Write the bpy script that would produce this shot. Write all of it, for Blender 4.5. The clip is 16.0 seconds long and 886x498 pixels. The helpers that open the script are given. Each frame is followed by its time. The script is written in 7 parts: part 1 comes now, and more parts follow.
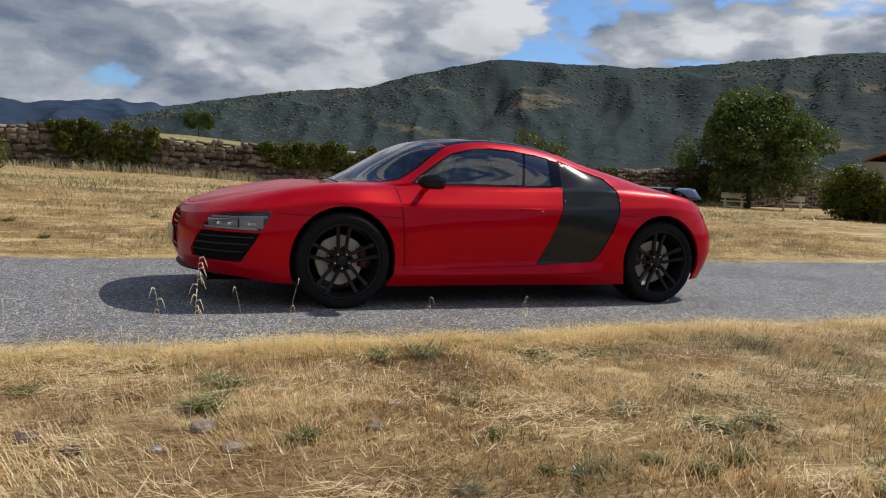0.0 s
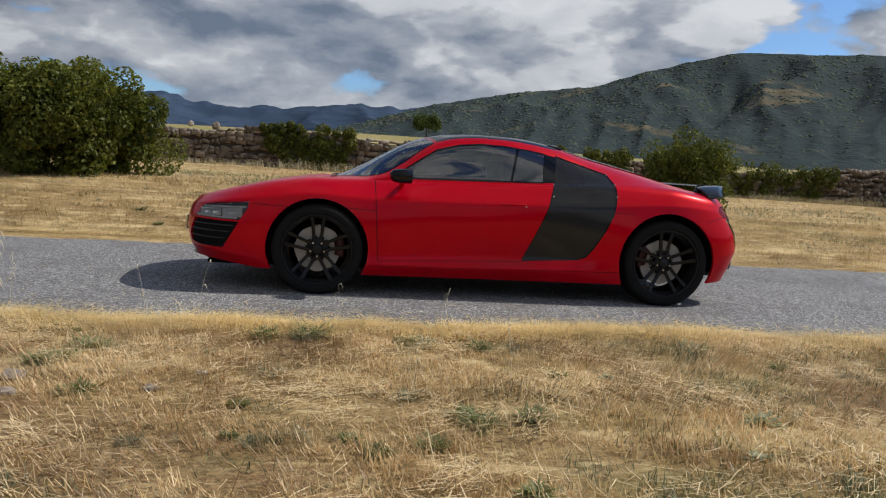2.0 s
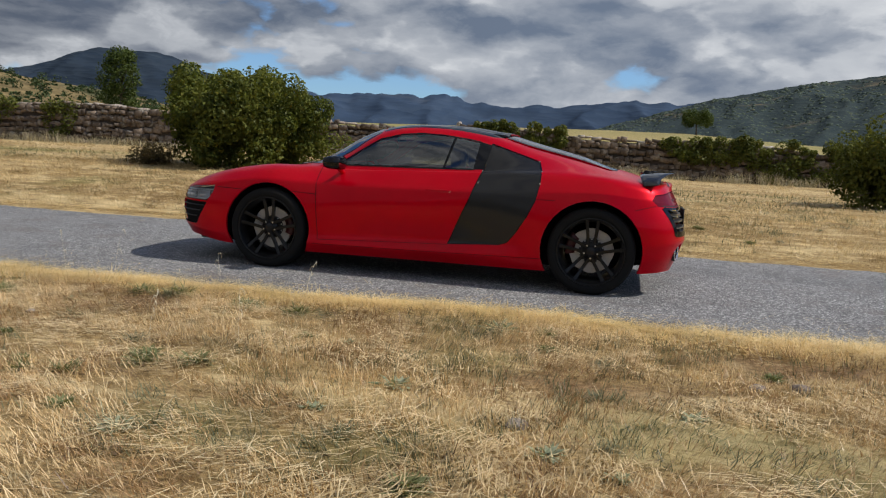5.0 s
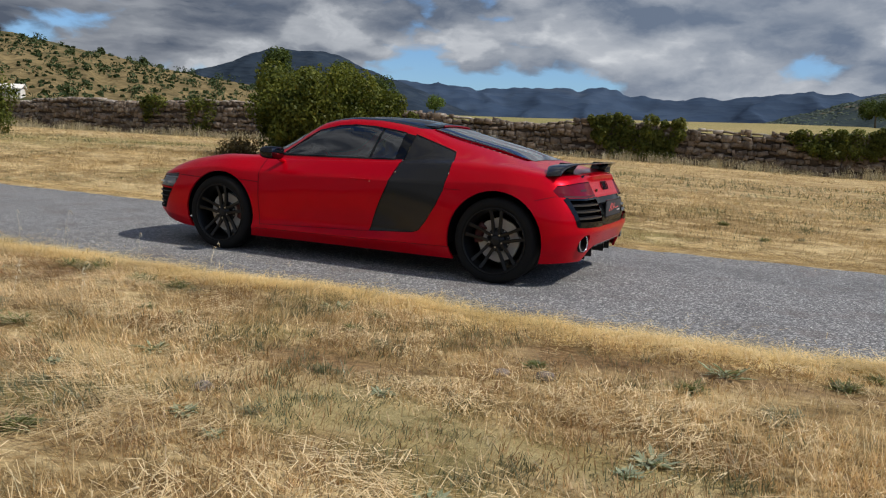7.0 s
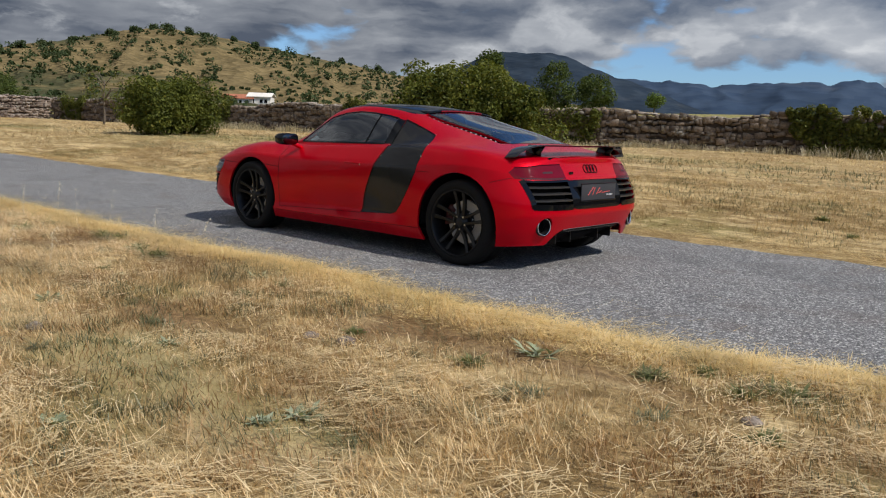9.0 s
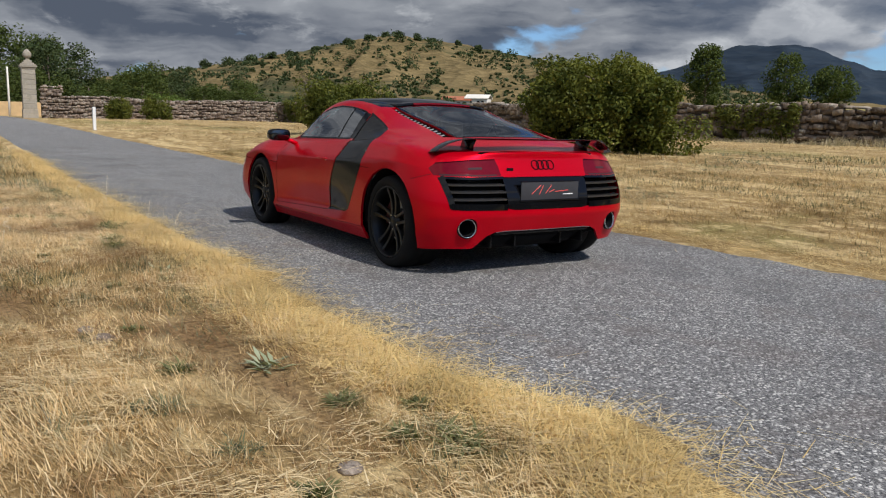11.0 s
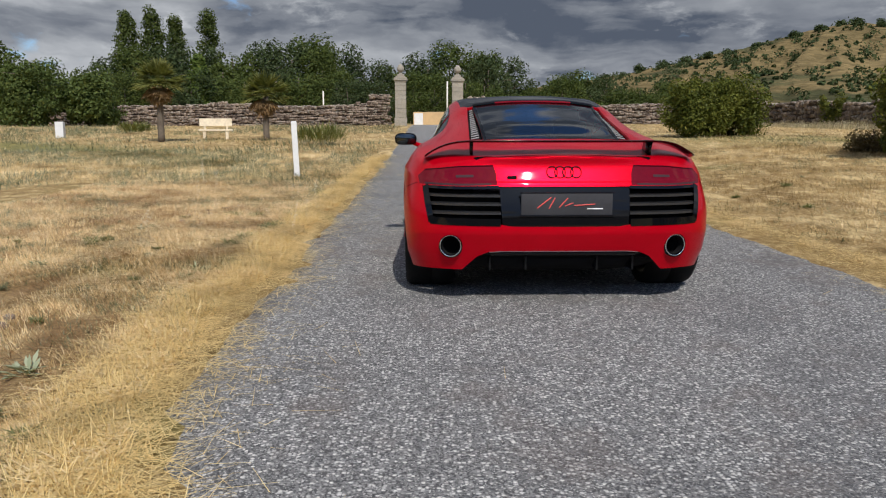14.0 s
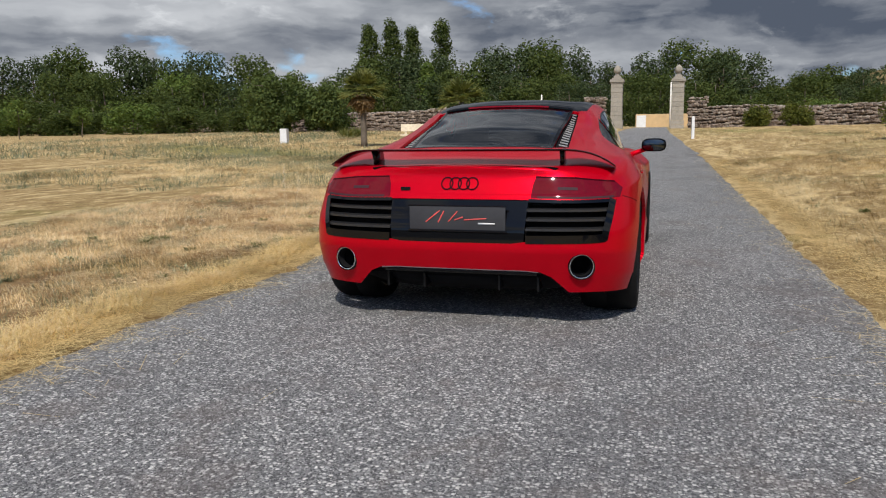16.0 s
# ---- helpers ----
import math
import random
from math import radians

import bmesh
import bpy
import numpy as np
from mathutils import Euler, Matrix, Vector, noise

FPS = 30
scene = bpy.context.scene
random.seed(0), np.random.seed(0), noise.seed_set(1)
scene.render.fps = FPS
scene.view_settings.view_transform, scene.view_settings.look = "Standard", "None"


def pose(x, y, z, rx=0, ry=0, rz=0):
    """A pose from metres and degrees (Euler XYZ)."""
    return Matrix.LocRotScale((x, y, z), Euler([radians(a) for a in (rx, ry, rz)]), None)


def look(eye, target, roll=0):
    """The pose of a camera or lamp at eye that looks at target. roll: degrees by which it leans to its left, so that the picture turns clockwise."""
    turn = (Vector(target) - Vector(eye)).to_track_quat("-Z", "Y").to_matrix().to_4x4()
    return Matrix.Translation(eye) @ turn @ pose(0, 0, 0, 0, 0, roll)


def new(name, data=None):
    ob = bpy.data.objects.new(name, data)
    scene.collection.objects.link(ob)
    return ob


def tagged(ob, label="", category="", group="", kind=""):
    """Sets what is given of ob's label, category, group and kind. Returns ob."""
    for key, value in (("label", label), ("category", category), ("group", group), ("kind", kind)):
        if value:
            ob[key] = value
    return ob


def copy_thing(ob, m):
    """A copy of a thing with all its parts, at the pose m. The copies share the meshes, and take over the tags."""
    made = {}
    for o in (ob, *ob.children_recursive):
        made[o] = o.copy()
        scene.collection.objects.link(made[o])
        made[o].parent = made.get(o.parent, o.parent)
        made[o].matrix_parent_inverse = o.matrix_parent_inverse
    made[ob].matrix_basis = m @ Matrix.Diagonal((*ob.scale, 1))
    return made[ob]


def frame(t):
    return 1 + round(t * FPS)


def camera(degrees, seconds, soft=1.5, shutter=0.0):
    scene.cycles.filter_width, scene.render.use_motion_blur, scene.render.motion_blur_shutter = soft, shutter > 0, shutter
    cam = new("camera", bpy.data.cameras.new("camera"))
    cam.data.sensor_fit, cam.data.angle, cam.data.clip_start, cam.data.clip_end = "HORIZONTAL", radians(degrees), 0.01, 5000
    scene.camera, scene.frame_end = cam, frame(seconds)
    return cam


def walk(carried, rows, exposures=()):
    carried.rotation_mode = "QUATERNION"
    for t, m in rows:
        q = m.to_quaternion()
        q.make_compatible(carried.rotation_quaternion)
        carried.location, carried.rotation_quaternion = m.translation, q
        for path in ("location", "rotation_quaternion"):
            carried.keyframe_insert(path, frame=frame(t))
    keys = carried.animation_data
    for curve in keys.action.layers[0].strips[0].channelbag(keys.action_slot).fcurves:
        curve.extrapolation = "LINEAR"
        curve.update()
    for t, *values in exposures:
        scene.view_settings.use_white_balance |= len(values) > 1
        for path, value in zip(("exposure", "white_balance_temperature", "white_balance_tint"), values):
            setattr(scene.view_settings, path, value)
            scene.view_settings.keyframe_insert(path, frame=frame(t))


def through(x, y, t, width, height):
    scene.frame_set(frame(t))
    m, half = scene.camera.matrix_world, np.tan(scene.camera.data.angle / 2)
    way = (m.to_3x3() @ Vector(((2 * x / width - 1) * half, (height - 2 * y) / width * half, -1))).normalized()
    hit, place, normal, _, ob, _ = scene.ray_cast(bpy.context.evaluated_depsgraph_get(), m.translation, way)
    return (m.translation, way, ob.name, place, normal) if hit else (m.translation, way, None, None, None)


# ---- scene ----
cam = camera(59.4, 16.0, soft=1.15)
PATH = [
    (0, (-0.075, -0.052, 0.931), (0.7, 1.782, 0.749), 2.9),
    (0.5, (0.306, -0.25, 0.926), (0.936, 1.639, 0.734), 3.0),
    (1, (0.754, -0.393, 0.943), (1.233, 1.538, 0.744), 3.0),
    (1.5, (1.196, -0.531, 0.967), (1.543, 1.428, 0.762), 3.0),
    (2, (1.628, -0.65, 0.985), (1.852, 1.326, 0.774), 3.1),
    (2.5, (2.03, -0.793, 1.019), (2.122, 1.193, 0.8), 3.0),
    (3, (2.45, -0.886, 1.03), (2.408, 1.102, 0.808), 3.0),
    (3.2, (2.61, -0.917, 1.048), (2.523, 1.068, 0.821), 3.0),
    (5.3, (4.537, -0.844, 1.033), (4.021, 1.071, 0.78), 2.7),
    (5.5, (4.727, -0.805, 1.04), (4.17, 1.099, 0.784), 2.6),
    (6, (5.197, -0.735, 1.066), (4.554, 1.14, 0.801), 2.6),
    (6.5, (5.638, -0.639, 1.069), (4.909, 1.204, 0.798), 2.6),
    (7, (6.1, -0.464, 1.092), (5.277, 1.337, 0.81), 2.8),
    (7.5, (6.571, -0.266, 1.079), (5.639, 1.48, 0.792), 2.6),
    (8, (7.012, -0.052, 1.074), (5.954, 1.62, 0.781), 2.6),
    (8.5, (7.439, 0.191, 1.056), (6.248, 1.77, 0.758), 2.3),
    (9, (7.822, 0.508, 1.035), (6.525, 2.0, 0.732), 2.1),
    (9.2, (7.963, 0.664, 1.029), (6.636, 2.13, 0.727), 2.0),
    (11.3, (8.993, 2.677, 1.054), (7.274, 3.647, 0.73), 1.4),
    (11.5, (9.046, 2.873, 1.064), (7.29, 3.774, 0.738), 1.3),
    (12, (9.118, 3.353, 1.043), (7.282, 4.076, 0.718), 1.1),
    (12.5, (9.159, 3.795, 1.021), (7.259, 4.328, 0.697), 0.9),
    (13, (9.191, 4.252, 1.027), (7.249, 4.604, 0.704), 0.6),
    (13.5, (9.144, 4.696, 1.051), (7.18, 4.889, 0.725), 0.2),
    (14, (9.058, 5.154, 1.063), (7.085, 5.203, 0.737), -0.0),
    (14.5, (8.976, 5.62, 1.068), (7.005, 5.531, 0.742), -0.3),
    (15, (8.863, 6.087, 1.067), (6.901, 5.861, 0.745), -0.6),
    (15.5, (8.758, 6.552, 1.075), (6.82, 6.176, 0.758), -0.7),
    (16, (8.62, 6.997, 1.078), (6.719, 6.46, 0.764), -0.7),
]
walk(cam, [(t, look(eye, target, roll)) for t, eye, target, roll in PATH])

# ---------------------------------------------------------------- light
SUN_EL, SUN_AZ = 49.0, 10.0          # degrees; azimuth from +x towards +y
sun_dir = Vector((math.cos(radians(SUN_EL)) * math.cos(radians(SUN_AZ)), math.cos(radians(SUN_EL)) * math.sin(radians(SUN_AZ)), math.sin(radians(SUN_EL))))
sun = new("sun", bpy.data.lights.new("sun", "SUN"))
sun.data.energy, sun.data.angle, sun.data.color = 4.0, radians(0.53), (1.0, 0.945, 0.86)
sun.matrix_world = look((0, 0, 60), Vector((0, 0, 60)) - sun_dir)


class Nodes:
    """A short hand for building node trees."""

    def __init__(self, tree):
        self.tree = tree
        tree.nodes.clear()

    def add(self, kind, _out=0, **sockets):
        node = self.tree.nodes.new(kind)
        if "operation" in sockets:
            node.operation = sockets.pop("operation")
        if "use_clamp" in sockets:
            node.use_clamp = sockets.pop("use_clamp")
        if "attribute_name" in sockets:
            node.attribute_name = sockets.pop("attribute_name")
        for key, value in sockets.items():
            slot = int(key[1:]) if key[0] == "i" and key[1:].isdigit() else key.replace("_", " ")
            self.put(node.inputs[slot], value)
        return node.outputs[_out] if len(node.outputs) else None

    def put(self, socket, value):
        if isinstance(value, bpy.types.NodeSocket):
            self.tree.links.new(value, socket)
        else:
            socket.default_value = value

    def math(self, op, a, b=0.0, c=0.0, clamp=False):
        return self.add("ShaderNodeMath", operation=op, use_clamp=clamp, i0=a, i1=b, i2=c)

    def vec(self, op, a, b=(0, 0, 0)):
        return self.add("ShaderNodeVectorMath", operation=op, i0=a, i1=b)

    def scale(self, a, k):
        node = self.tree.nodes.new("ShaderNodeVectorMath")
        node.operation = "SCALE"
        self.put(node.inputs[0], a)
        self.put(node.inputs["Scale"], k)
        return node.outputs[0]

    def noise(self, co, size, detail=4.0, rough=0.55, distort=0.0):
        return self.add("ShaderNodeTexNoise", Vector=co, Scale=size, Detail=detail, Roughness=rough, Distortion=distort)

    def step(self, value, a, b, lo=0.0, hi=1.0):
        node = self.tree.nodes.new("ShaderNodeMapRange")
        node.interpolation_type = "SMOOTHSTEP"
        for k, v in zip((0, 1, 2, 3, 4), (value, a, b, lo, hi)):
            self.put(node.inputs[k], v)
        return node.outputs[0]

    def mix(self, fac, a, b, how="MIX"):
        node = self.tree.nodes.new("ShaderNodeMix")
        node.data_type, node.blend_type = "RGBA", how
        for k, v in ((0, fac), (6, a), (7, b)):
            self.put(node.inputs[k], v)
        return node.outputs[2]

    def bump(self, height, strength, distance):
        return self.add("ShaderNodeBump", Height=height, Strength=strength, Distance=distance)


def rgb(r, g, b):
    return (r, g, b, 1.0)


world = bpy.data.worlds.new("world")
scene.world = world
world.use_nodes = True
w = Nodes(world.node_tree)
sky = w.add("ShaderNodeTexSky")
sky.node.sky_type, sky.node.sun_disc = "NISHITA", False
sky.node.sun_elevation, sky.node.sun_rotation = radians(SUN_EL), radians(90 - SUN_AZ)
sky.node.altitude, sky.node.air_density, sky.node.dust_density, sky.node.ozone_density = 900.0, 1.0, 1.2, 1.5
way = w.add("ShaderNodeTexCoord", 0)
parts_ = world.node_tree.nodes.new("ShaderNodeSeparateXYZ")
world.node_tree.links.new(way, parts_.inputs[0])
# heaped clouds: puffed, lit tops, grey undersides, closing over the west
turned = world.node_tree.nodes.new("ShaderNodeMapping")
turned.inputs["Rotation"].default_value = (0.0, 0.0, radians(20))
world.node_tree.links.new(way, turned.inputs["Vector"])
dome = w.vec("MULTIPLY", turned.outputs[0], (1.0, 1.0, 2.3))
curl = w.scale(w.vec("SUBTRACT", w.add("ShaderNodeTexNoise", 1, Vector=dome, Scale=5.0, Detail=6.0, Roughness=0.6), (0.5, 0.5, 0.5)), 0.10)


def heap(shift):
    at = w.vec("ADD", w.vec("ADD", dome, curl), shift)
    wide = w.noise(w.vec("ADD", at, CLOUD_AT), 1.7, 3.0, 0.5)
    fine = w.noise(w.vec("ADD", at, (5.1, 1.3, 0.2)), 5.0, 9.0, 0.56)
    puffs = [w.add("ShaderNodeTexVoronoi", 0, Vector=at, Scale=size) for size in (6.0, 14.0, 33.0)]
    puff = w.math("SUBTRACT", 1.0, w.math("ADD", w.math("MULTIPLY", puffs[0], 0.55), w.math("ADD", w.math("MULTIPLY", puffs[1], 0.30), w.math("MULTIPLY", puffs[2], 0.15))))
    return w.math("ADD", w.math("ADD", w.math("MULTIPLY", wide, 0.55), w.math("MULTIPLY", fine, 0.24)), w.math("MULTIPLY", puff, 0.21))


CLOUD_AT = (2.35, 0.4, 0.9)
here, above = heap((0.0, 0.0, 0.0)), heap((0.050, 0.006, 0.110))
west = w.step(w.math("ADD", w.math("MULTIPLY", parts_.outputs[0], -1.0), w.math("MULTIPLY", parts_.outputs[1], -0.20)), -0.15, 0.72)
high = w.step(parts_.outputs[2], 0.10, 0.30)
south = w.step(parts_.outputs[1], 0.1, -0.5)
over = w.math("MULTIPLY", w.step(parts_.outputs[2], 0.28, 0.42), w.math("SUBTRACT", 1.0, south))
bias = w.math("ADD", w.math("ADD", w.math("MULTIPLY", west, 0.080), 0.022), w.math("MULTIPLY", high, 0.015))
bias = w.math("SUBTRACT", bias, w.math("ADD", w.math("MULTIPLY", over, 0.10), w.math("MULTIPLY", south, 0.012)))
body = w.math("ADD", here, bias)
cover = w.step(body, 0.470, 0.510)
slope = w.math("SUBTRACT", here, above)
lit = w.math("ADD", w.step(slope, -0.13, 0.10, 0.0, 0.72), w.step(slope, 0.0, 0.05, 0.0, 0.34))
billow = w.add("ShaderNodeTexVoronoi", 0, Vector=w.vec("ADD", w.vec("ADD", dome, curl), (0.4, 0.1, 0.2)), Scale=11.0)
wisp = w.noise(w.vec("ADD", dome, curl), 9.0, 8.0, 0.6)
lit = w.math("ADD", lit, w.math("ADD", w.step(billow, 0.15, 0.75, 0.10, -0.12), w.step(wisp, 0.35, 0.65, -0.13, 0.13)))
core = w.step(body, 0.50, 0.64)
lit = w.math("MULTIPLY", lit, w.math("SUBTRACT", 1.0, w.math("MULTIPLY", core, 0.30)))
lit = w.math("MULTIPLY", lit, w.math("SUBTRACT", 1.0, w.math("MULTIPLY", west, 0.60)))
band = w.noise(w.vec("ADD", w.vec("MULTIPLY", w.vec("ADD", turned.outputs[0], w.scale(curl, 0.5)), (1.3, 1.3, 8.0)), (3.7, 1.1, 0.4)), 1.5, 5.0, 0.58)
lit = w.math("ADD", lit, w.math("MULTIPLY", west, w.math("ADD", w.step(band, 0.41, 0.63, -0.19, 0.22), w.step(wisp, 0.56, 0.68, 0.0, 0.26))))
lit = w.math("ADD", lit, w.math("ADD", w.math("MULTIPLY", south, 0.20), w.math("MULTIPLY", w.math("SUBTRACT", 1.0, west), 0.06)))
lit = w.math("ADD", lit, w.math("MULTIPLY", w.step(parts_.outputs[2], 0.05, 0.15, 1.0, 0.0), 0.12), clamp=True)
shade = w.mix(west, rgb(0.175, 0.225, 0.315), rgb(0.105, 0.128, 0.175))
cloud = w.mix(lit, shade, rgb(0.80, 0.825, 0.86))
clear = w.add("ShaderNodeBackground", Color=w.mix(1.0, sky, rgb(0.72, 0.95, 1.22), "MULTIPLY"), Strength=0.10)
cloudy = w.add("ShaderNodeBackground", Color=cloud, Strength=0.85)
both = w.add("ShaderNodeMixShader", i0=cover, i1=clear, i2=cloudy)
w.add("ShaderNodeOutputWorld", Surface=both)
scene.view_settings.exposure = 0.0

# ---------------------------------------------------------------- materials
def material(name):
    mat = bpy.data.materials.new(name)
    mat.use_nodes = True
    return mat, Nodes(mat.node_tree)


def finish(n, shader):
    n.add("ShaderNodeOutputMaterial", Surface=shader)


def place(n):
    return n.add("ShaderNodeNewGeometry", 0)


def plain(name, colour, rough=0.5, metal=0.0, coat=0.0, vary=0.12, size=40.0, relief=0.0, spec=0.5):
    """A surface of one colour with a little grain and wear."""
    mat, n = material(name)
    co = n.add("ShaderNodeTexCoord", 3)
    fine, wide = n.noise(co, size, 5.0), n.noise(co, size * 0.12, 3.0)
    tone = n.math("ADD", n.math("MULTIPLY", fine, 0.5), n.math("MULTIPLY", wide, 0.5))
    col = n.mix(n.step(tone, 0.3, 0.7), rgb(*[c * (1 - vary) for c in colour]), rgb(*[min(1, c * (1 + vary)) for c in colour]))
    args = dict(Base_Color=col, Roughness=n.step(fine, 0.2, 0.8, rough * 0.9, min(1, rough * 1.12)), Metallic=metal, Coat_Weight=coat, Coat_Roughness=0.03)
    if relief:
        args["Normal"] = n.bump(fine, 0.5, relief)
    bsdf = n.add("ShaderNodeBsdfPrincipled", **args)
    bsdf.node.inputs["Specular IOR Level"].default_value = spec
    finish(n, bsdf)
    return mat


def paint_material():
    mat, n = material("red_paint")
    co = n.add("ShaderNodeTexCoord", 3)
    flake = n.noise(co, 900.0, 2.0)
    dust = n.noise(co, 5.0, 6.0, 0.65)
    col = n.mix(n.step(dust, 0.35, 0.75), rgb(0.51, 0.0006, 0.010), rgb(0.55, 0.0012, 0.012))
    bsdf = n.add("ShaderNodeBsdfPrincipled", Base_Color=col, Roughness=n.step(flake, 0.3, 0.7, 0.27, 0.33), Coat_Weight=0.34, Coat_IOR=1.42, Coat_Roughness=n.step(dust, 0.3, 0.8, 0.012, 0.035), Metallic=0.32, Specular_Tint=rgb(0.75, 0.003, 0.008))
    bsdf.node.inputs["Specular IOR Level"].default_value = 0.2
    finish(n, bsdf)
    return mat


def carbon_material(name, coat, blur=0.04):
    mat, n = material(name)
    co = n.add("ShaderNodeTexCoord", 3)
    weave = n.add("ShaderNodeTexChecker", 1, Vector=co, Scale=260.0)
    col = n.mix(weave, rgb(0.010, 0.010, 0.0105), rgb(0.032, 0.031, 0.030))
    finish(n, n.add("ShaderNodeBsdfPrincipled", Base_Color=col, Roughness=0.6, Coat_Weight=coat, Coat_Roughness=blur, Specular_IOR_Level=0.0))
    return mat


def glass_material(name, tint, gloss=1.0):
    """Thin tinted glass: what lies behind shows through, the sky shines on it."""
    mat, n = material(name)
    mirror = n.add("ShaderNodeBsdfGlossy", Color=rgb(1, 1, 1), Roughness=0.01)
    clear = n.add("ShaderNodeBsdfTransparent", Color=rgb(*tint))
    fres = n.math("MULTIPLY", n.add("ShaderNodeFresnel", IOR=1.6), gloss, clamp=True)
    finish(n, n.add("ShaderNodeMixShader", i0=fres, i1=clear, i2=mirror))
    return mat


def straw_ground():
    mat, n = material("dry_ground")
    co = place(n)
    a, b, c = n.noise(co, 0.35, 6.0, 0.6), n.noise(co, 3.0, 7.0, 0.65), n.noise(co, 28.0, 6.0, 0.7)
    fibre = n.noise(n.vec("MULTIPLY", co, (1.0, 3.2, 1.0)), 22.0, 5.0, 0.7, 1.4)
    col = n.mix(n.step(c, 0.3, 0.7), rgb(0.17, 0.11, 0.045), rgb(0.46, 0.32, 0.145))
    col = n.mix(n.step(fibre, 0.45, 0.72, 0.0, 0.8), col, rgb(0.56, 0.41, 0.20))
    col = n.mix(n.step(b, 0.52, 0.72, 0.0, 0.55), col, rgb(0.23, 0.13, 0.05))
    col = n.mix(n.step(a, 0.55, 0.68, 0.0, 0.65), col, rgb(0.20, 0.19, 0.06))
    rows = n.noise(n.vec("MULTIPLY", co, (0.22, 1.0, 1.0)), 1.5, 6.0, 0.68, 0.8)
    col = n.mix(n.step(rows, 0.51, 0.60, 0.0, 0.55), col, rgb(0.72, 0.56, 0.30))
    col = n.mix(n.step(rows, 0.47, 0.39, 0.0, 0.45), col, rgb(0.24, 0.155, 0.065))
    tufts = n.noise(n.vec("MULTIPLY", co, (0.55, 1.0, 1.0)), 4.5, 7.0, 0.68)
    col = n.mix(n.step(tufts, 0.52, 0.64, 0.0, 0.7), col, rgb(0.74, 0.57, 0.30))
    col = n.mix(n.step(tufts, 0.46, 0.36, 0.0, 0.65), col, rgb(0.13, 0.08, 0.03))
    cover = n.add("ShaderNodeAttribute", 0, attribute_name="cover")
    sep = n.tree.nodes.new("ShaderNodeSeparateColor")
    n.tree.links.new(cover, sep.inputs[0])
    col = n.mix(sep.outputs[1], col, n.mix(n.step(b, 0.4, 0.6), rgb(0.13, 0.15, 0.045), rgb(0.27, 0.24, 0.08)))
    col = n.mix(sep.outputs[0], col, n.mix(n.step(c, 0.35, 0.65), rgb(0.15, 0.088, 0.040), rgb(0.36, 0.23, 0.11)))
    height = n.math("ADD", n.math("MULTIPLY", c, 0.6), n.math("MULTIPLY", fibre, 0.4))
    finish(n, n.add("ShaderNodeBsdfPrincipled", Base_Color=col, Roughness=0.95, Normal=n.bump(height, 0.9, 0.03), Specular_IOR_Level=0.15))
    return mat


def asphalt_material():
    mat, n = material("asphalt")
    co = place(n)
    warp = n.vec("ADD", co, n.scale(n.add("ShaderNodeTexNoise", 1, Vector=co, Scale=70.0, Detail=2.0), 0.010))

    def chips(size):
        pick = n.add("ShaderNodeTexVoronoi", 1, Vector=warp, Scale=size)
        sep = n.tree.nodes.new("ShaderNodeSeparateColor")
        n.tree.links.new(pick, sep.inputs[0])
        return sep, n.add("ShaderNodeTexVoronoi", 0, Vector=warp, Scale=size)
    (big, big_d), (small, small_d) = chips(70.0), chips(150.0)
    clump = n.noise(co, 17.0, 4.0, 0.65)
    patch = n.noise(co, 0.8, 6.0, 0.6)
    track = n.noise(n.vec("MULTIPLY", co, (0.10, 1.0, 1.0)), 1.3, 4.0)
    col = n.mix(n.step(small.outputs[0], 0.1, 0.85), rgb(0.075, 0.075, 0.078), rgb(0.25, 0.247, 0.245))
    stone = n.mix(big.outputs[2], rgb(0.34, 0.336, 0.33), rgb(0.74, 0.72, 0.69))
    col = n.mix(n.math("MULTIPLY", n.step(big.outputs[1], 0.56, 0.70), n.step(big_d, 0.62, 0.30)), col, stone)
    col = n.mix(n.math("MULTIPLY", n.step(small.outputs[1], 0.80, 0.88), n.step(small_d, 0.6, 0.3)), col, rgb(0.55, 0.54, 0.52))
    col = n.mix(n.step(clump, 0.46, 0.34, 0.0, 0.45), col, rgb(0.07, 0.07, 0.073))
    col = n.mix(n.step(clump, 0.56, 0.72, 0.0, 0.30), col, rgb(0.40, 0.395, 0.385))
    col = n.mix(n.step(patch, 0.48, 0.68, 0.0, 0.32), col, rgb(0.085, 0.085, 0.09))
    col = n.mix(n.step(track, 0.52, 0.75, 0.0, 0.22), col, rgb(0.32, 0.315, 0.305))
    earth = n.noise(n.vec("ADD", co, (11.0, 3.0, 0.0)), 1.7, 5.0, 0.65)
    col = n.mix(n.step(earth, 0.50, 0.66, 0.0, 0.35), col, rgb(0.150, 0.120, 0.108))
    height = n.math("SUBTRACT", n.math("MULTIPLY", small.outputs[2], 0.5), n.math("ADD", n.math("MULTIPLY", big_d, 0.8), n.math("MULTIPLY", small_d, 0.4)))
    finish(n, n.add("ShaderNodeBsdfPrincipled", Base_Color=col, Roughness=0.85, Normal=n.bump(height, 0.9, 0.010), Specular_IOR_Level=0.3))
    return mat


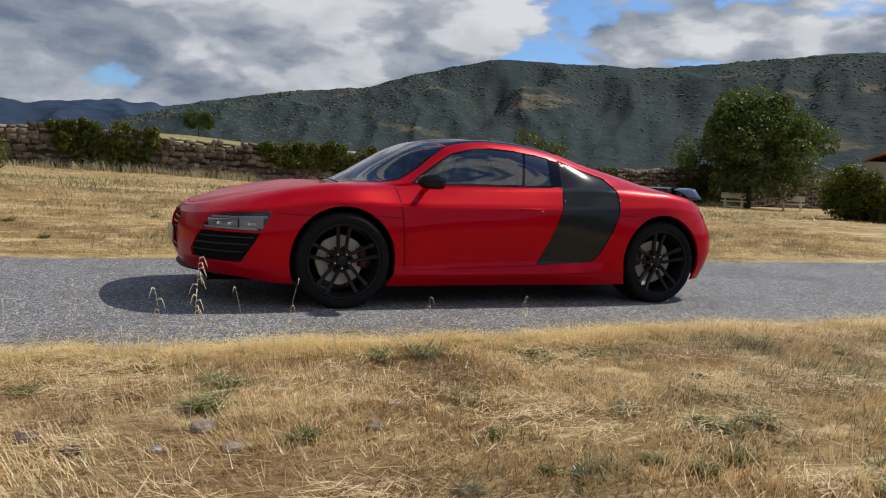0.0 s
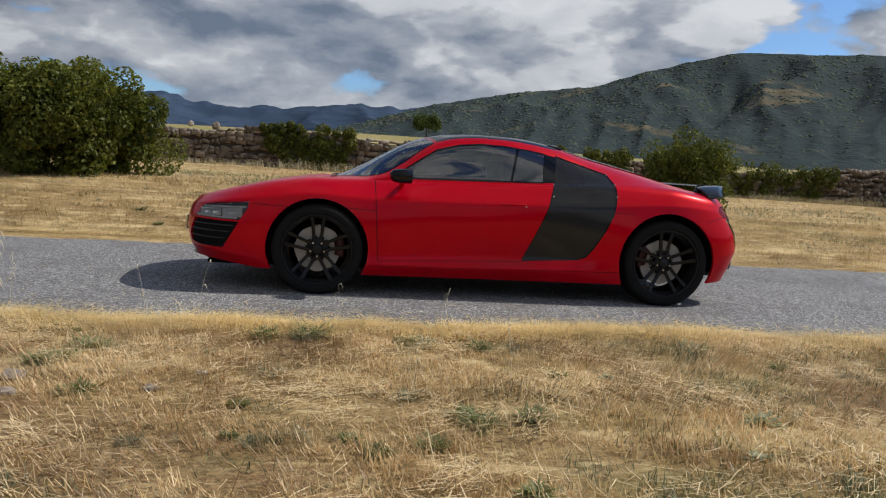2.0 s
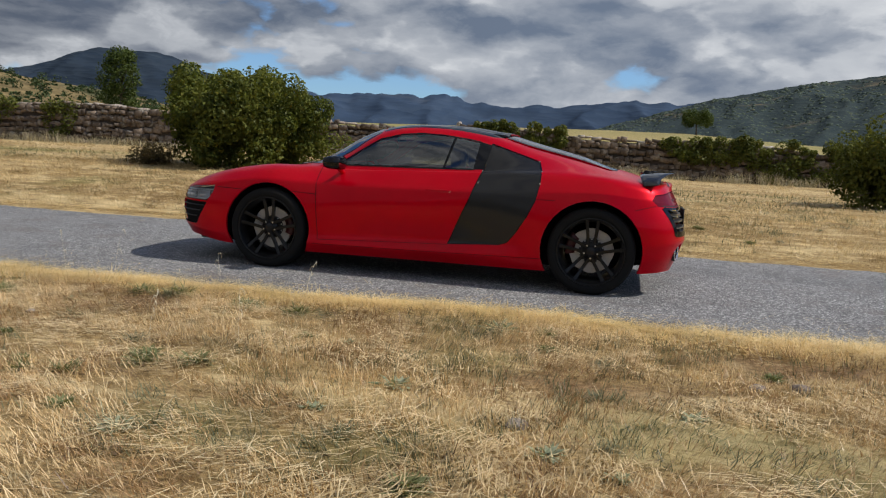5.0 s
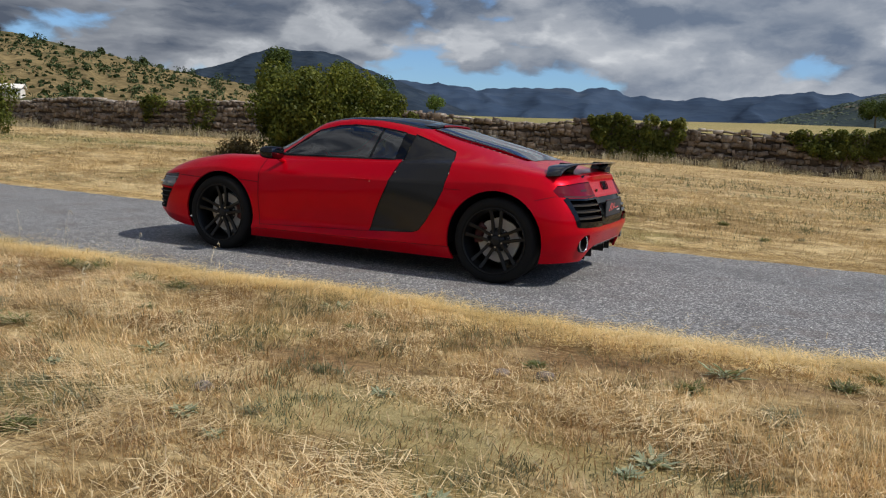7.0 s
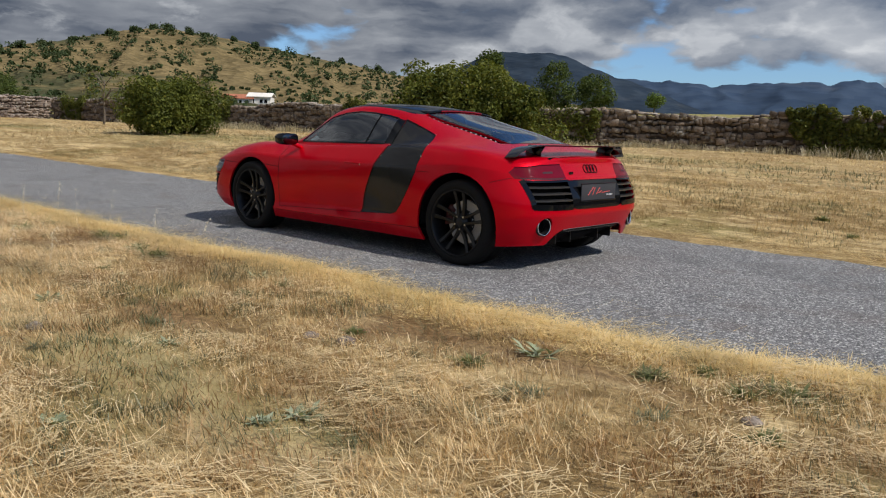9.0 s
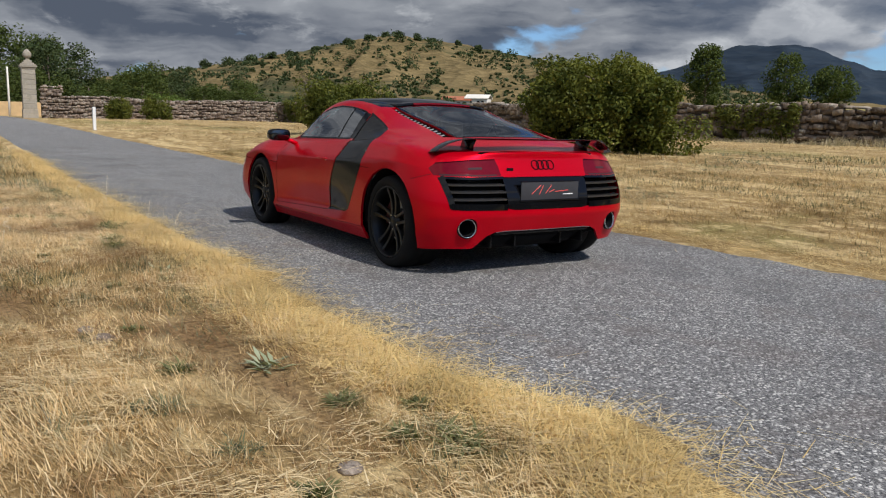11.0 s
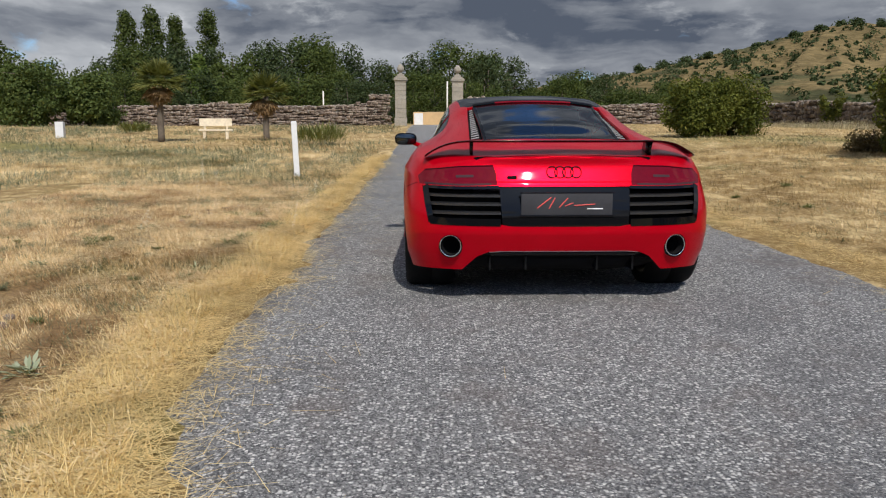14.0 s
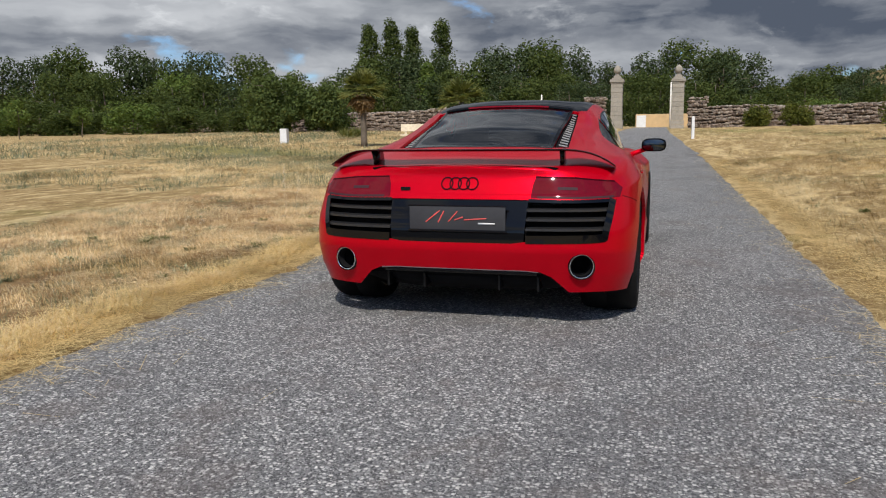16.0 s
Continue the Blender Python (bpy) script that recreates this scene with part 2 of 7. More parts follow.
def stone_material(name, low, high, lichen):
    mat, n = material(name)
    co = place(n)
    rnd = n.add("ShaderNodeNewGeometry", 8)
    one = n.add("ShaderNodeObjectInfo", 5)
    pick = n.math("FRACT", n.math("ADD", rnd, one))
    grain, spot = n.noise(co, 18.0, 7.0, 0.7), n.noise(co, 3.4, 6.0, 0.6)
    col = n.mix(pick, rgb(*low), rgb(*high))
    col = n.mix(n.step(grain, 0.35, 0.7, 0.0, 0.6), col, rgb(*[c * 0.55 for c in low]))
    col = n.mix(n.step(spot, 0.52, 0.66, 0.0, 0.7), col, rgb(*lichen))
    finish(n, n.add("ShaderNodeBsdfPrincipled", Base_Color=col, Roughness=0.93, Normal=n.bump(grain, 0.8, 0.02), Specular_IOR_Level=0.2))
    return mat


def leaf_material(name, low, high, through=0.25, rough=0.5):
    mat, n = material(name)
    rnd = n.add("ShaderNodeNewGeometry", 8)
    one = n.add("ShaderNodeObjectInfo", 5)
    wide = n.noise(place(n), 0.9, 3.0)
    pick = n.math("FRACT", n.math("ADD", rnd, one))
    col = n.mix(n.math("ADD", n.math("MULTIPLY", pick, 0.6), n.math("MULTIPLY", n.step(wide, 0.35, 0.65), 0.4)), rgb(*low), rgb(*high))
    col = n.mix(n.step(pick, 0.93, 1.0, 0.0, 0.4), col, rgb(high[0] * 1.5, high[1] * 1.1, high[2] * 0.9))
    face = n.add("ShaderNodeBsdfPrincipled", Base_Color=col, Roughness=rough, Specular_IOR_Level=0.07)
    back = n.add("ShaderNodeBsdfTranslucent", Color=n.mix(1.0, col, rgb(1.5, 1.5, 0.8), "MULTIPLY"))
    finish(n, n.add("ShaderNodeMixShader", i0=through, i1=face, i2=back))
    return mat


def blade_material(name, low, high, third, fourth=None, rows=0.0, size=1.6):
    """Grass blades: each its own tone, in patches; rows: how far mown swathes show."""
    mat, n = material(name)
    rnd = n.add("ShaderNodeNewGeometry", 8)
    co = place(n)
    wide, clump = n.noise(co, size, 5.0, 0.62), n.noise(n.vec("ADD", co, (31.0, 7.0, 0.0)), size * 3.2, 4.0, 0.6)
    col = n.mix(rnd, rgb(*low), rgb(*high))
    col = n.mix(n.step(wide, 0.47, 0.60, 0.0, 0.75), col, n.mix(rnd, rgb(*[c * 0.6 for c in third]), rgb(*third)))
    if fourth:
        col = n.mix(n.step(clump, 0.54, 0.64, 0.0, 0.65), col, n.mix(rnd, rgb(*[c * 0.7 for c in fourth]), rgb(*fourth)))
    if rows:
        swathe = n.noise(n.vec("MULTIPLY", co, (0.22, 1.0, 1.0)), 1.5, 6.0, 0.68, 0.8)
        speck = n.noise(n.vec("MULTIPLY", co, (0.55, 1.0, 1.0)), 4.5, 7.0, 0.68)
        col = n.mix(n.step(speck, 0.52, 0.62, 0.0, 0.75), col, n.mix(rnd, rgb(0.74, 0.57, 0.30), rgb(0.97, 0.83, 0.55)))
        col = n.mix(n.step(speck, 0.46, 0.38, 0.0, 0.75), col, n.mix(rnd, rgb(0.14, 0.09, 0.035), rgb(0.36, 0.24, 0.09)))
        col = n.mix(n.step(swathe, 0.51, 0.57, 0.0, rows), col, n.mix(rnd, rgb(0.70, 0.53, 0.27), rgb(0.95, 0.79, 0.50)))
        col = n.mix(n.step(swathe, 0.47, 0.41, 0.0, rows), col, n.mix(rnd, rgb(0.18, 0.115, 0.045), rgb(0.42, 0.28, 0.11)))
    face = n.add("ShaderNodeBsdfPrincipled", Base_Color=col, Roughness=0.42, Specular_IOR_Level=0.5)
    back = n.add("ShaderNodeBsdfTranslucent", Color=col)
    finish(n, n.add("ShaderNodeMixShader", i0=0.25, i1=face, i2=back))
    return mat


def hill_material(name, dark, light, bare, size, amount, relief=0.6):
    mat, n = material(name)
    co = n.vec("MULTIPLY", place(n), (1.0, 1.0, 4.0))
    crown = n.add("ShaderNodeTexVoronoi", 0, Vector=co, Scale=size)
    crown_c = n.add("ShaderNodeTexVoronoi", 1, Vector=co, Scale=size)
    sep = n.tree.nodes.new("ShaderNodeSeparateColor")
    n.tree.links.new(crown_c, sep.inputs[0])
    wide, mid = n.noise(co, size * 0.05, 6.0, 0.6), n.noise(co, size * 0.25, 5.0, 0.6)
    col = n.mix(sep.outputs[0], rgb(*dark), rgb(*light))
    col = n.mix(n.step(mid, 0.4, 0.65, 0.0, 0.5), col, rgb(*[c * 0.6 for c in dark]))
    col = n.mix(n.step(wide, amount, amount + 0.1), col, n.mix(n.step(mid, 0.4, 0.6), rgb(*bare), rgb(*[c * 0.7 for c in bare])))
    finish(n, n.add("ShaderNodeBsdfPrincipled", Base_Color=col, Roughness=1.0, Specular_IOR_Level=0.05, Normal=n.bump(crown, 1.0, relief / size).node.outputs[0]))
    return mat


RED = paint_material()
CARBON = carbon_material("carbon_weave", 0.55, 0.12)
CARBON_GLOSS = carbon_material("polished_carbon_weave", 1.0)
GLOSS_BLACK = plain("gloss_black", (0.004, 0.004, 0.005), 0.3, coat=0.65, spec=0.0)
VENT_GREY = plain("grey_vent_slat", (0.34, 0.34, 0.34), 0.5)
SATIN_BLACK = plain("satin_black", (0.006, 0.006, 0.0065), 0.3, spec=0.3)
PANEL_BLACK = plain("panel_black", (0.005, 0.005, 0.006), 0.25, coat=0.55, spec=0.0)
SLAT_BLACK = plain("grille_slat_black", (0.028, 0.028, 0.030), 0.35, coat=0.5, spec=0.3)
TRIM_BLACK = plain("black_plastic", (0.022, 0.022, 0.024), 0.6, relief=0.0006, size=200)
VOID_BLACK = plain("dark_lining", (0.010, 0.010, 0.011), 0.9, spec=0.08)
RUBBER = plain("tyre_rubber", (0.010, 0.010, 0.010), 0.75, relief=0.001, size=120, spec=0.15)
STEEL = plain("brushed_steel", (0.55, 0.55, 0.55), 0.3, metal=1.0, size=120)
CHROME = plain("chrome", (0.78, 0.78, 0.78), 0.08, metal=1.0)
DISC_STEEL = plain("brake_disc_steel", (0.46, 0.44, 0.41), 0.5, metal=0.3, size=90)
LEATHER = plain("dark_leather", (0.06, 0.058, 0.058), 0.55, relief=0.001, size=180)
LAMP_GREY = plain("smoked_lamp_band", (0.05, 0.022, 0.028), 0.6, spec=0.1)
LAMP_SILVER = plain("silver_lamp_bowl", (0.82, 0.84, 0.87), 0.3, metal=0.3)
OAT = plain("bleached_oat_husk", (0.78, 0.70, 0.52), 0.7)
BRAKE_RED = plain("bright_red_lens", (0.17, 0.004, 0.010), 0.4, coat=0.3, spec=0.0)
GREY_CLOTH = plain("grey_trim", (0.20, 0.20, 0.21), 0.7)
WINDOW = glass_material("tinted_glass", (0.66, 0.73, 0.74), 1.05)
SIDE_GLASS = glass_material("tinted_side_glass", (0.42, 0.47, 0.49), 2.1)
LAMP_GLASS = glass_material("clear_lens", (0.85, 0.87, 0.9), 1.0)
TAIL_RED = plain("red_lens", (0.13, 0.003, 0.010), 0.4, coat=0.5, spec=0.0)
TAIL_DARK = plain("smoked_red_lens", (0.035, 0.002, 0.005), 0.5, coat=0.2, spec=0.0)
PLATE_GREY = plain("grey_plate", (0.042, 0.042, 0.047), 0.6, spec=0.25)
CREAM = plain("cream_plate", (0.70, 0.60, 0.36), 0.4)
SCRIPT_RED = plain("red_lettering", (0.75, 0.10, 0.09), 0.4)
WHITE_INK = plain("white_lettering", (0.75, 0.75, 0.75), 0.4)
CALIPER = plain("red_caliper", (0.06, 0.008, 0.008), 0.5)
MIRROR_DARK = plain("dimming_mirror_glass", (0.10, 0.11, 0.115), 0.03, metal=1.0)
GROUND = straw_ground()
ASPHALT = asphalt_material()
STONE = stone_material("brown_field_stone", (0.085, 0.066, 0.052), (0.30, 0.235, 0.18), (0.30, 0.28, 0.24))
STONE_PALE = stone_material("grey_cap_stone", (0.19, 0.145, 0.115), (0.54, 0.475, 0.41), (0.40, 0.38, 0.31))
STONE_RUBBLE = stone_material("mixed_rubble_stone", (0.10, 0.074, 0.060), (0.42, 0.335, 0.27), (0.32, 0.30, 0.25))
GRANITE = stone_material("dressed_granite", (0.34, 0.31, 0.26), (0.42, 0.38, 0.32), (0.27, 0.25, 0.20))
MORTAR = plain("earth_joint", (0.055, 0.042, 0.032), 0.95, vary=0.35, size=9)
BARK = plain("grey_bark", (0.13, 0.105, 0.08), 0.9, vary=0.35, size=16, relief=0.01)
LEAF_BUSH = leaf_material("glossy_bush_leaf", (0.036, 0.052, 0.011), (0.17, 0.18, 0.038), 0.24, 0.42)
LEAF_WOOD = leaf_material("wood_leaf", (0.031, 0.050, 0.015), (0.112, 0.142, 0.042))
LEAF_LIGHT = leaf_material("light_green_leaf", (0.065, 0.105, 0.024), (0.155, 0.21, 0.055))
LEAF_TREE = leaf_material("broadleaf_green", (0.044, 0.068, 0.021), (0.135, 0.175, 0.056))
LEAF_PINE = leaf_material("dark_pine_needle", (0.028, 0.048, 0.020), (0.085, 0.11, 0.048), 0.15)
LEAF_HEATH = leaf_material("brownish_heath_leaf", (0.075, 0.058, 0.030), (0.17, 0.13, 0.065))
LEAF_PALM = leaf_material("palm_frond_green", (0.085, 0.105, 0.035), (0.22, 0.225, 0.08))
LEAF_DRY = leaf_material("dead_frond_brown", (0.17, 0.105, 0.055), (0.36, 0.25, 0.13))
LEAF_IVY = leaf_material("ivy_leaf", (0.045, 0.060, 0.015), (0.16, 0.17, 0.04))
LEAF_WEED = leaf_material("green_weed_leaf", (0.115, 0.13, 0.055), (0.25, 0.26, 0.13))
STRAW = blade_material("dry_grass_blade", (0.56, 0.365, 0.15), (0.97, 0.78, 0.47), (0.40, 0.21, 0.075), (0.24, 0.22, 0.11), 0.0, 1.2)
STRAW_GOLD = blade_material("golden_edge_straw", (0.68, 0.48, 0.18), (0.97, 0.79, 0.40), (0.76, 0.56, 0.23))
STRAW_MEADOW = blade_material("meadow_straw_blade", (0.50, 0.34, 0.135), (0.86, 0.67, 0.35), (0.32, 0.205, 0.08), (0.22, 0.215, 0.09), 0.5, 0.7)
STRAW_GREEN = blade_material("green_grass_blade", (0.085, 0.105, 0.052), (0.22, 0.235, 0.115), (0.20, 0.185, 0.09))
STRAW_RUST = blade_material("rust_dead_blade", (0.21, 0.112, 0.045), (0.42, 0.25, 0.10), (0.17, 0.095, 0.042))
STRAW_PALE = blade_material("pale_oat_stalk", (0.64, 0.48, 0.24), (0.95, 0.78, 0.48), (0.60, 0.44, 0.21))
WOOD_PALE = plain("pale_bench_concrete", (0.74, 0.64, 0.48), 0.8, vary=0.2, size=14, relief=0.002)
WHITE_PAINT = plain("white_painted_post", (0.72, 0.73, 0.74), 0.6, vary=0.08, size=20)
ROOF_TILE = plain("terracotta_tile", (0.42, 0.15, 0.08), 0.8, vary=0.3, size=3)
SLATE = plain("grey_slate", (0.16, 0.16, 0.165), 0.8, vary=0.2, size=3)
PLASTER = plain("white_plaster", (0.75, 0.71, 0.64), 0.85, vary=0.1, size=3)
# hillside colour holds the shade between crowns and the blue of haze
HILL_GREEN = hill_material("hazed_wooded_hillside", (0.030, 0.043, 0.046), (0.047, 0.061, 0.056), (0.15, 0.125, 0.080), 0.12, 0.585, 0.10)
HILL_GOLD = hill_material("dry_hillside", (0.150, 0.115, 0.055), (0.245, 0.182, 0.088), (0.085, 0.085, 0.042), 0.35, 0.53, 0.3)
# distance haze is painted into this range as blue base colours
HILL_FAR = hill_material("far_range_haze_blue", (0.036, 0.058, 0.098), (0.050, 0.074, 0.115), (0.10, 0.115, 0.14), 0.012, 0.60, 0.05)
# the bluish tint here is haze put into the rock colour
HILL_MID = hill_material("hazed_dark_range", (0.022, 0.034, 0.052), (0.034, 0.047, 0.064), (0.08, 0.085, 0.09), 0.02, 0.66, 0.08)

# ---------------------------------------------------------------- mesh helpers
def mesh_object(name, verts, faces, mat, parent=None, smooth=False, label="", mats=None, index=None):
    me = bpy.data.meshes.new(name)
    me.from_pydata([tuple(v) for v in verts], [], [tuple(f) for f in faces])
    for m in (mats or [mat]):
        me.materials.append(m)
    if index is not None:
        me.polygons.foreach_set("material_index", np.asarray(index, dtype=np.int32))
    if smooth:
        me.polygons.foreach_set("use_smooth", np.ones(len(me.polygons), dtype=bool))
    me.update()
    ob = new(name, me)
    if parent is not None:
        ob.parent = parent
    if label:
        tagged(ob, label)
    return ob


def quick_mesh(name, co, quads, mat, parent=None, smooth=False):
    """A large mesh from arrays: co (n, 3), quads (m, k)."""
    co, quads = np.asarray(co, dtype=np.float32), np.asarray(quads, dtype=np.int32)
    me = bpy.data.meshes.new(name)
    k = quads.shape[1]
    me.vertices.add(len(co))
    me.vertices.foreach_set("co", co.ravel())
    me.loops.add(quads.size)
    me.loops.foreach_set("vertex_index", quads.ravel())
    me.polygons.add(len(quads))
    me.polygons.foreach_set("loop_start", np.arange(0, quads.size, k, dtype=np.int32))
    me.materials.append(mat)
    me.update(calc_edges=True)
    if smooth:
        me.polygons.foreach_set("use_smooth", np.ones(len(quads), dtype=bool))
    ob = new(name, me)
    if parent is not None:
        ob.parent = parent
    return ob


def grid_quads(nu, nv, wrap=False):
    i, j = np.meshgrid(np.arange(nu - (0 if wrap else 1)), np.arange(nv - 1), indexing="ij")
    a, b = i * nv + j, ((i + 1) % nu) * nv + j
    return np.stack([a, b, b + 1, a + 1], -1).reshape(-1, 4)


def part(name, bm, mat, parent, label="", smooth=True):
    """Links a bmesh as one mesh object under a thing or a part."""
    me = bpy.data.meshes.new(name)
    bm.to_mesh(me)
    bm.free()
    me.materials.append(mat)
    if smooth:
        me.polygons.foreach_set("use_smooth", np.ones(len(me.polygons), dtype=bool))
    ob = new(name, me)
    ob.parent = parent
    return tagged(ob, label) if label else ob


def thing(name, m, label, category, group="", kind=""):
    ob = new(name)
    ob.empty_display_size = 0.2
    ob.matrix_world = m
    return tagged(ob, label, category, group, kind)


def ramp(x, a, b):
    t = np.clip((x - a) / (b - a), 0, 1)
    return t * t * (3 - 2 * t)


def lattice(x, y, seed=0):
    """Smooth value noise on arrays, 0 to 1."""
    xi, yi = np.floor(x).astype(np.int64), np.floor(y).astype(np.int64)
    fx, fy = x - xi, y - yi
    fx, fy = fx * fx * (3 - 2 * fx), fy * fy * (3 - 2 * fy)

    def h(a, b):
        v = np.sin(a * 127.1 + b * 311.7 + seed * 74.7) * 43758.5453
        return v - np.floor(v)
    return (h(xi, yi) * (1 - fx) + h(xi + 1, yi) * fx) * (1 - fy) + (h(xi, yi + 1) * (1 - fx) + h(xi + 1, yi + 1) * fx) * fy


def fbm(x, y, octaves=5, seed=0):
    total, amp, norm = 0.0, 1.0, 0.0
    for k in range(octaves):
        total = total + amp * lattice(x * 2 ** k, y * 2 ** k, seed + k)
        norm += amp
        amp *= 0.5
    return total / norm


# ---------------------------------------------------------------- the lie of the land
ROAD_A, ROAD_B = 4.06, 8.28


def road_edges(x):
    """y of the two edges of the road at x."""
    west = np.clip((-x - 4) / 53.0, 0, 1)
    a = ROAD_A - 0.10 * west + 0.26 * (fbm(x * 0.9, x * 0 + 3.3, 5, 5) - 0.5) + 0.30 * np.exp(-((x - 7.0) / 0.55) ** 2) + 0.30 * (fbm(x * 4.0, x * 0 + 1.3, 4, 6) - 0.5)
    b = ROAD_B - 0.85 * ramp(-x, 8, 55) + 0.16 * (fbm(x * 0.9, x * 0 + 8.3, 5, 9) - 0.5) + 0.24 * (fbm(x * 4.0, x * 0 + 4.3, 4, 7) - 0.5)
    return a, b


# where dead brown grass and low green herbs lie on the near verge
small_green = lambda x, y: .7 * fbm(x * 1.5 + 7, y * 1.9, 3, 62) + .3 * fbm(x * .5, y * .5, 2, 64)
brown_at = lambda x, y: .08 + .82 * fbm(x * .75 + 3, y * 1.15, 4, 83) + .26 * np.exp(-((x - 5.9) / 1.6) ** 2 - ((y - 3.40) / .27) ** 2) + .12 * np.exp(-((x - 4.6) / .9) ** 2 - ((y - 2.7) / .4) ** 2)


green_band = lambda x, y: np.exp(-((((x + 17.6) * .755 - (y + 7.2) * .656)) / 2.4) ** 2) * ramp(-y, -2.5, 0.5) * ramp(y, -22, -14)


def wall_line(x):
    """y of the north wall's near face at x."""
    return np.interp(x, [-58, -21, 0, 6, 30, 70], [27.6, 29.3, 33.3, 33.9, 39.5, 50])


def land(x, y):
    x, y = np.asarray(x, dtype=float), np.asarray(y, dtype=float)
    west = 0.62 * ramp(-x, 3, 60)
    north = 0.58 * (1 - np.exp(-np.clip(y - 8.6, 0, 500) / 3.2)) * np.interp(x, [-3, 2, 7, 34], [1.0, 0.8, 0.5, 0.26])
    z = (west ** 3 + north ** 3 + 1e-12) ** (1 / 3.0)
    beyond = y - wall_line(x) - 1.0
    z = z + np.interp(x, [-80, -20, 20, 60, 150], [0.038, 0.042, 0.046, 0.038, 0.030]) * np.clip(beyond, 0, 225) * ramp(beyond, 0, 30) - 0.05 * np.clip(beyond - 260, 0, 500)
    z = z - 0.16 * ramp(x, 16, 36) * ramp(y, 14, 34)
    far = np.hypot(x - 5, y - 3)
    return z + 0.03 * (fbm(x * 0.5, y * 0.5, 4, 2) - 0.5) * ramp(far, 2, 12)


def axis(lo, hi, step, far):
    mid = np.arange(lo, hi + step * 0.5, step)
    out, d = [], step
    p = 0.0
    while p < far:
        d = min(d * 1.09, 200.0)
        p += d
        out.append(p)
    out = np.array(out)
    return np.concatenate([lo - out[::-1], mid, hi + out])


def build_ground():
    xs, ys = axis(-8, 12, 0.16, 4300), axis(-2, 12, 0.16, 4300)
    gx, gy = np.meshgrid(xs, ys, indexing="ij")
    z = land(gx, gy)
    a, b = road_edges(gx)
    on_road = (gy > a + 0.12) & (gy < b - 0.12) & (gx > -75) & (gx < 60)
    z = np.where(on_road, z - 0.05, z)
    z = z + np.where(on_road, 0, 0.012 * (fbm(gx * 2.3, gy * 2.3, 4, 21) - 0.3))
    ob = quick_mesh("ground", np.stack([gx, gy, z], -1).reshape(-1, 3), grid_quads(len(xs), len(ys)), GROUND, smooth=True)
    # land cover: green where the field beyond the wall and the damp strips lie
    field = ramp(gy - wall_line(gx), 2, 8) * (0.35 + 0.6 * fbm(gx * 0.03, gy * 0.03, 4, 31))
    strip = np.exp(-((gy - 17 - 0.12 * gx) / 2.6) ** 2) * ramp(fbm(gx * 0.12, gy * 0.2, 4, 41), 0.42, 0.6) * ramp(-gx, -6, 6)
    cover = np.zeros((gx.size, 4), dtype=np.float32)
    cover[:, 1] = np.clip(field + strip * 0.9 + .75 * green_band(gx, gy), 0, 1).ravel()
    near = ramp(gx, -5, -3.5) * ramp(-gx, -10, -9) * ramp(gy, -1, 0) * ramp(-gy, -4.2, -3.9)
    cover[:, 0] = (near * ramp(brown_at(gx, gy), .62, .76)).ravel()
    cover[:, 1] = np.maximum(cover[:, 1], .4 * (near * ramp(small_green(gx, gy), .56, .66)).ravel())
    cover[:, 3] = 1
    at = ob.data.color_attributes.new("cover", "FLOAT_COLOR", "POINT")
    at.data.foreach_set("color", cover.ravel())
    return tagged(ob, "mown dry straw-coloured grassland with green patches", "ground", kind="structure")


def build_road():
    xs = np.concatenate([np.arange(-75, -10, 0.5), np.arange(-10, 14, 0.08), np.arange(14, 60, 0.5)])
    a, b = road_edges(xs)
    rows = 15
    v = np.linspace(0, 1, rows)
    y = a[:, None] + (b - a)[:, None] * v[None, :]
    x = np.repeat(xs[:, None], rows, 1)
    z = land(x, y) + 0.006 + 0.02 * np.sin(v * np.pi)[None, :] * 0
    z[:, 0] -= 0.05
    z[:, -1] -= 0.05
    ob = quick_mesh("road", np.stack([x, y, z], -1).reshape(-1, 3), grid_quads(len(xs), rows), ASPHALT, smooth=True)
    return tagged(ob, "grey coarse chipped asphalt lane between dry grass verges", "road", kind="structure")


HUB = (5.0, 2.0, 1.0)
SLOPES = {}


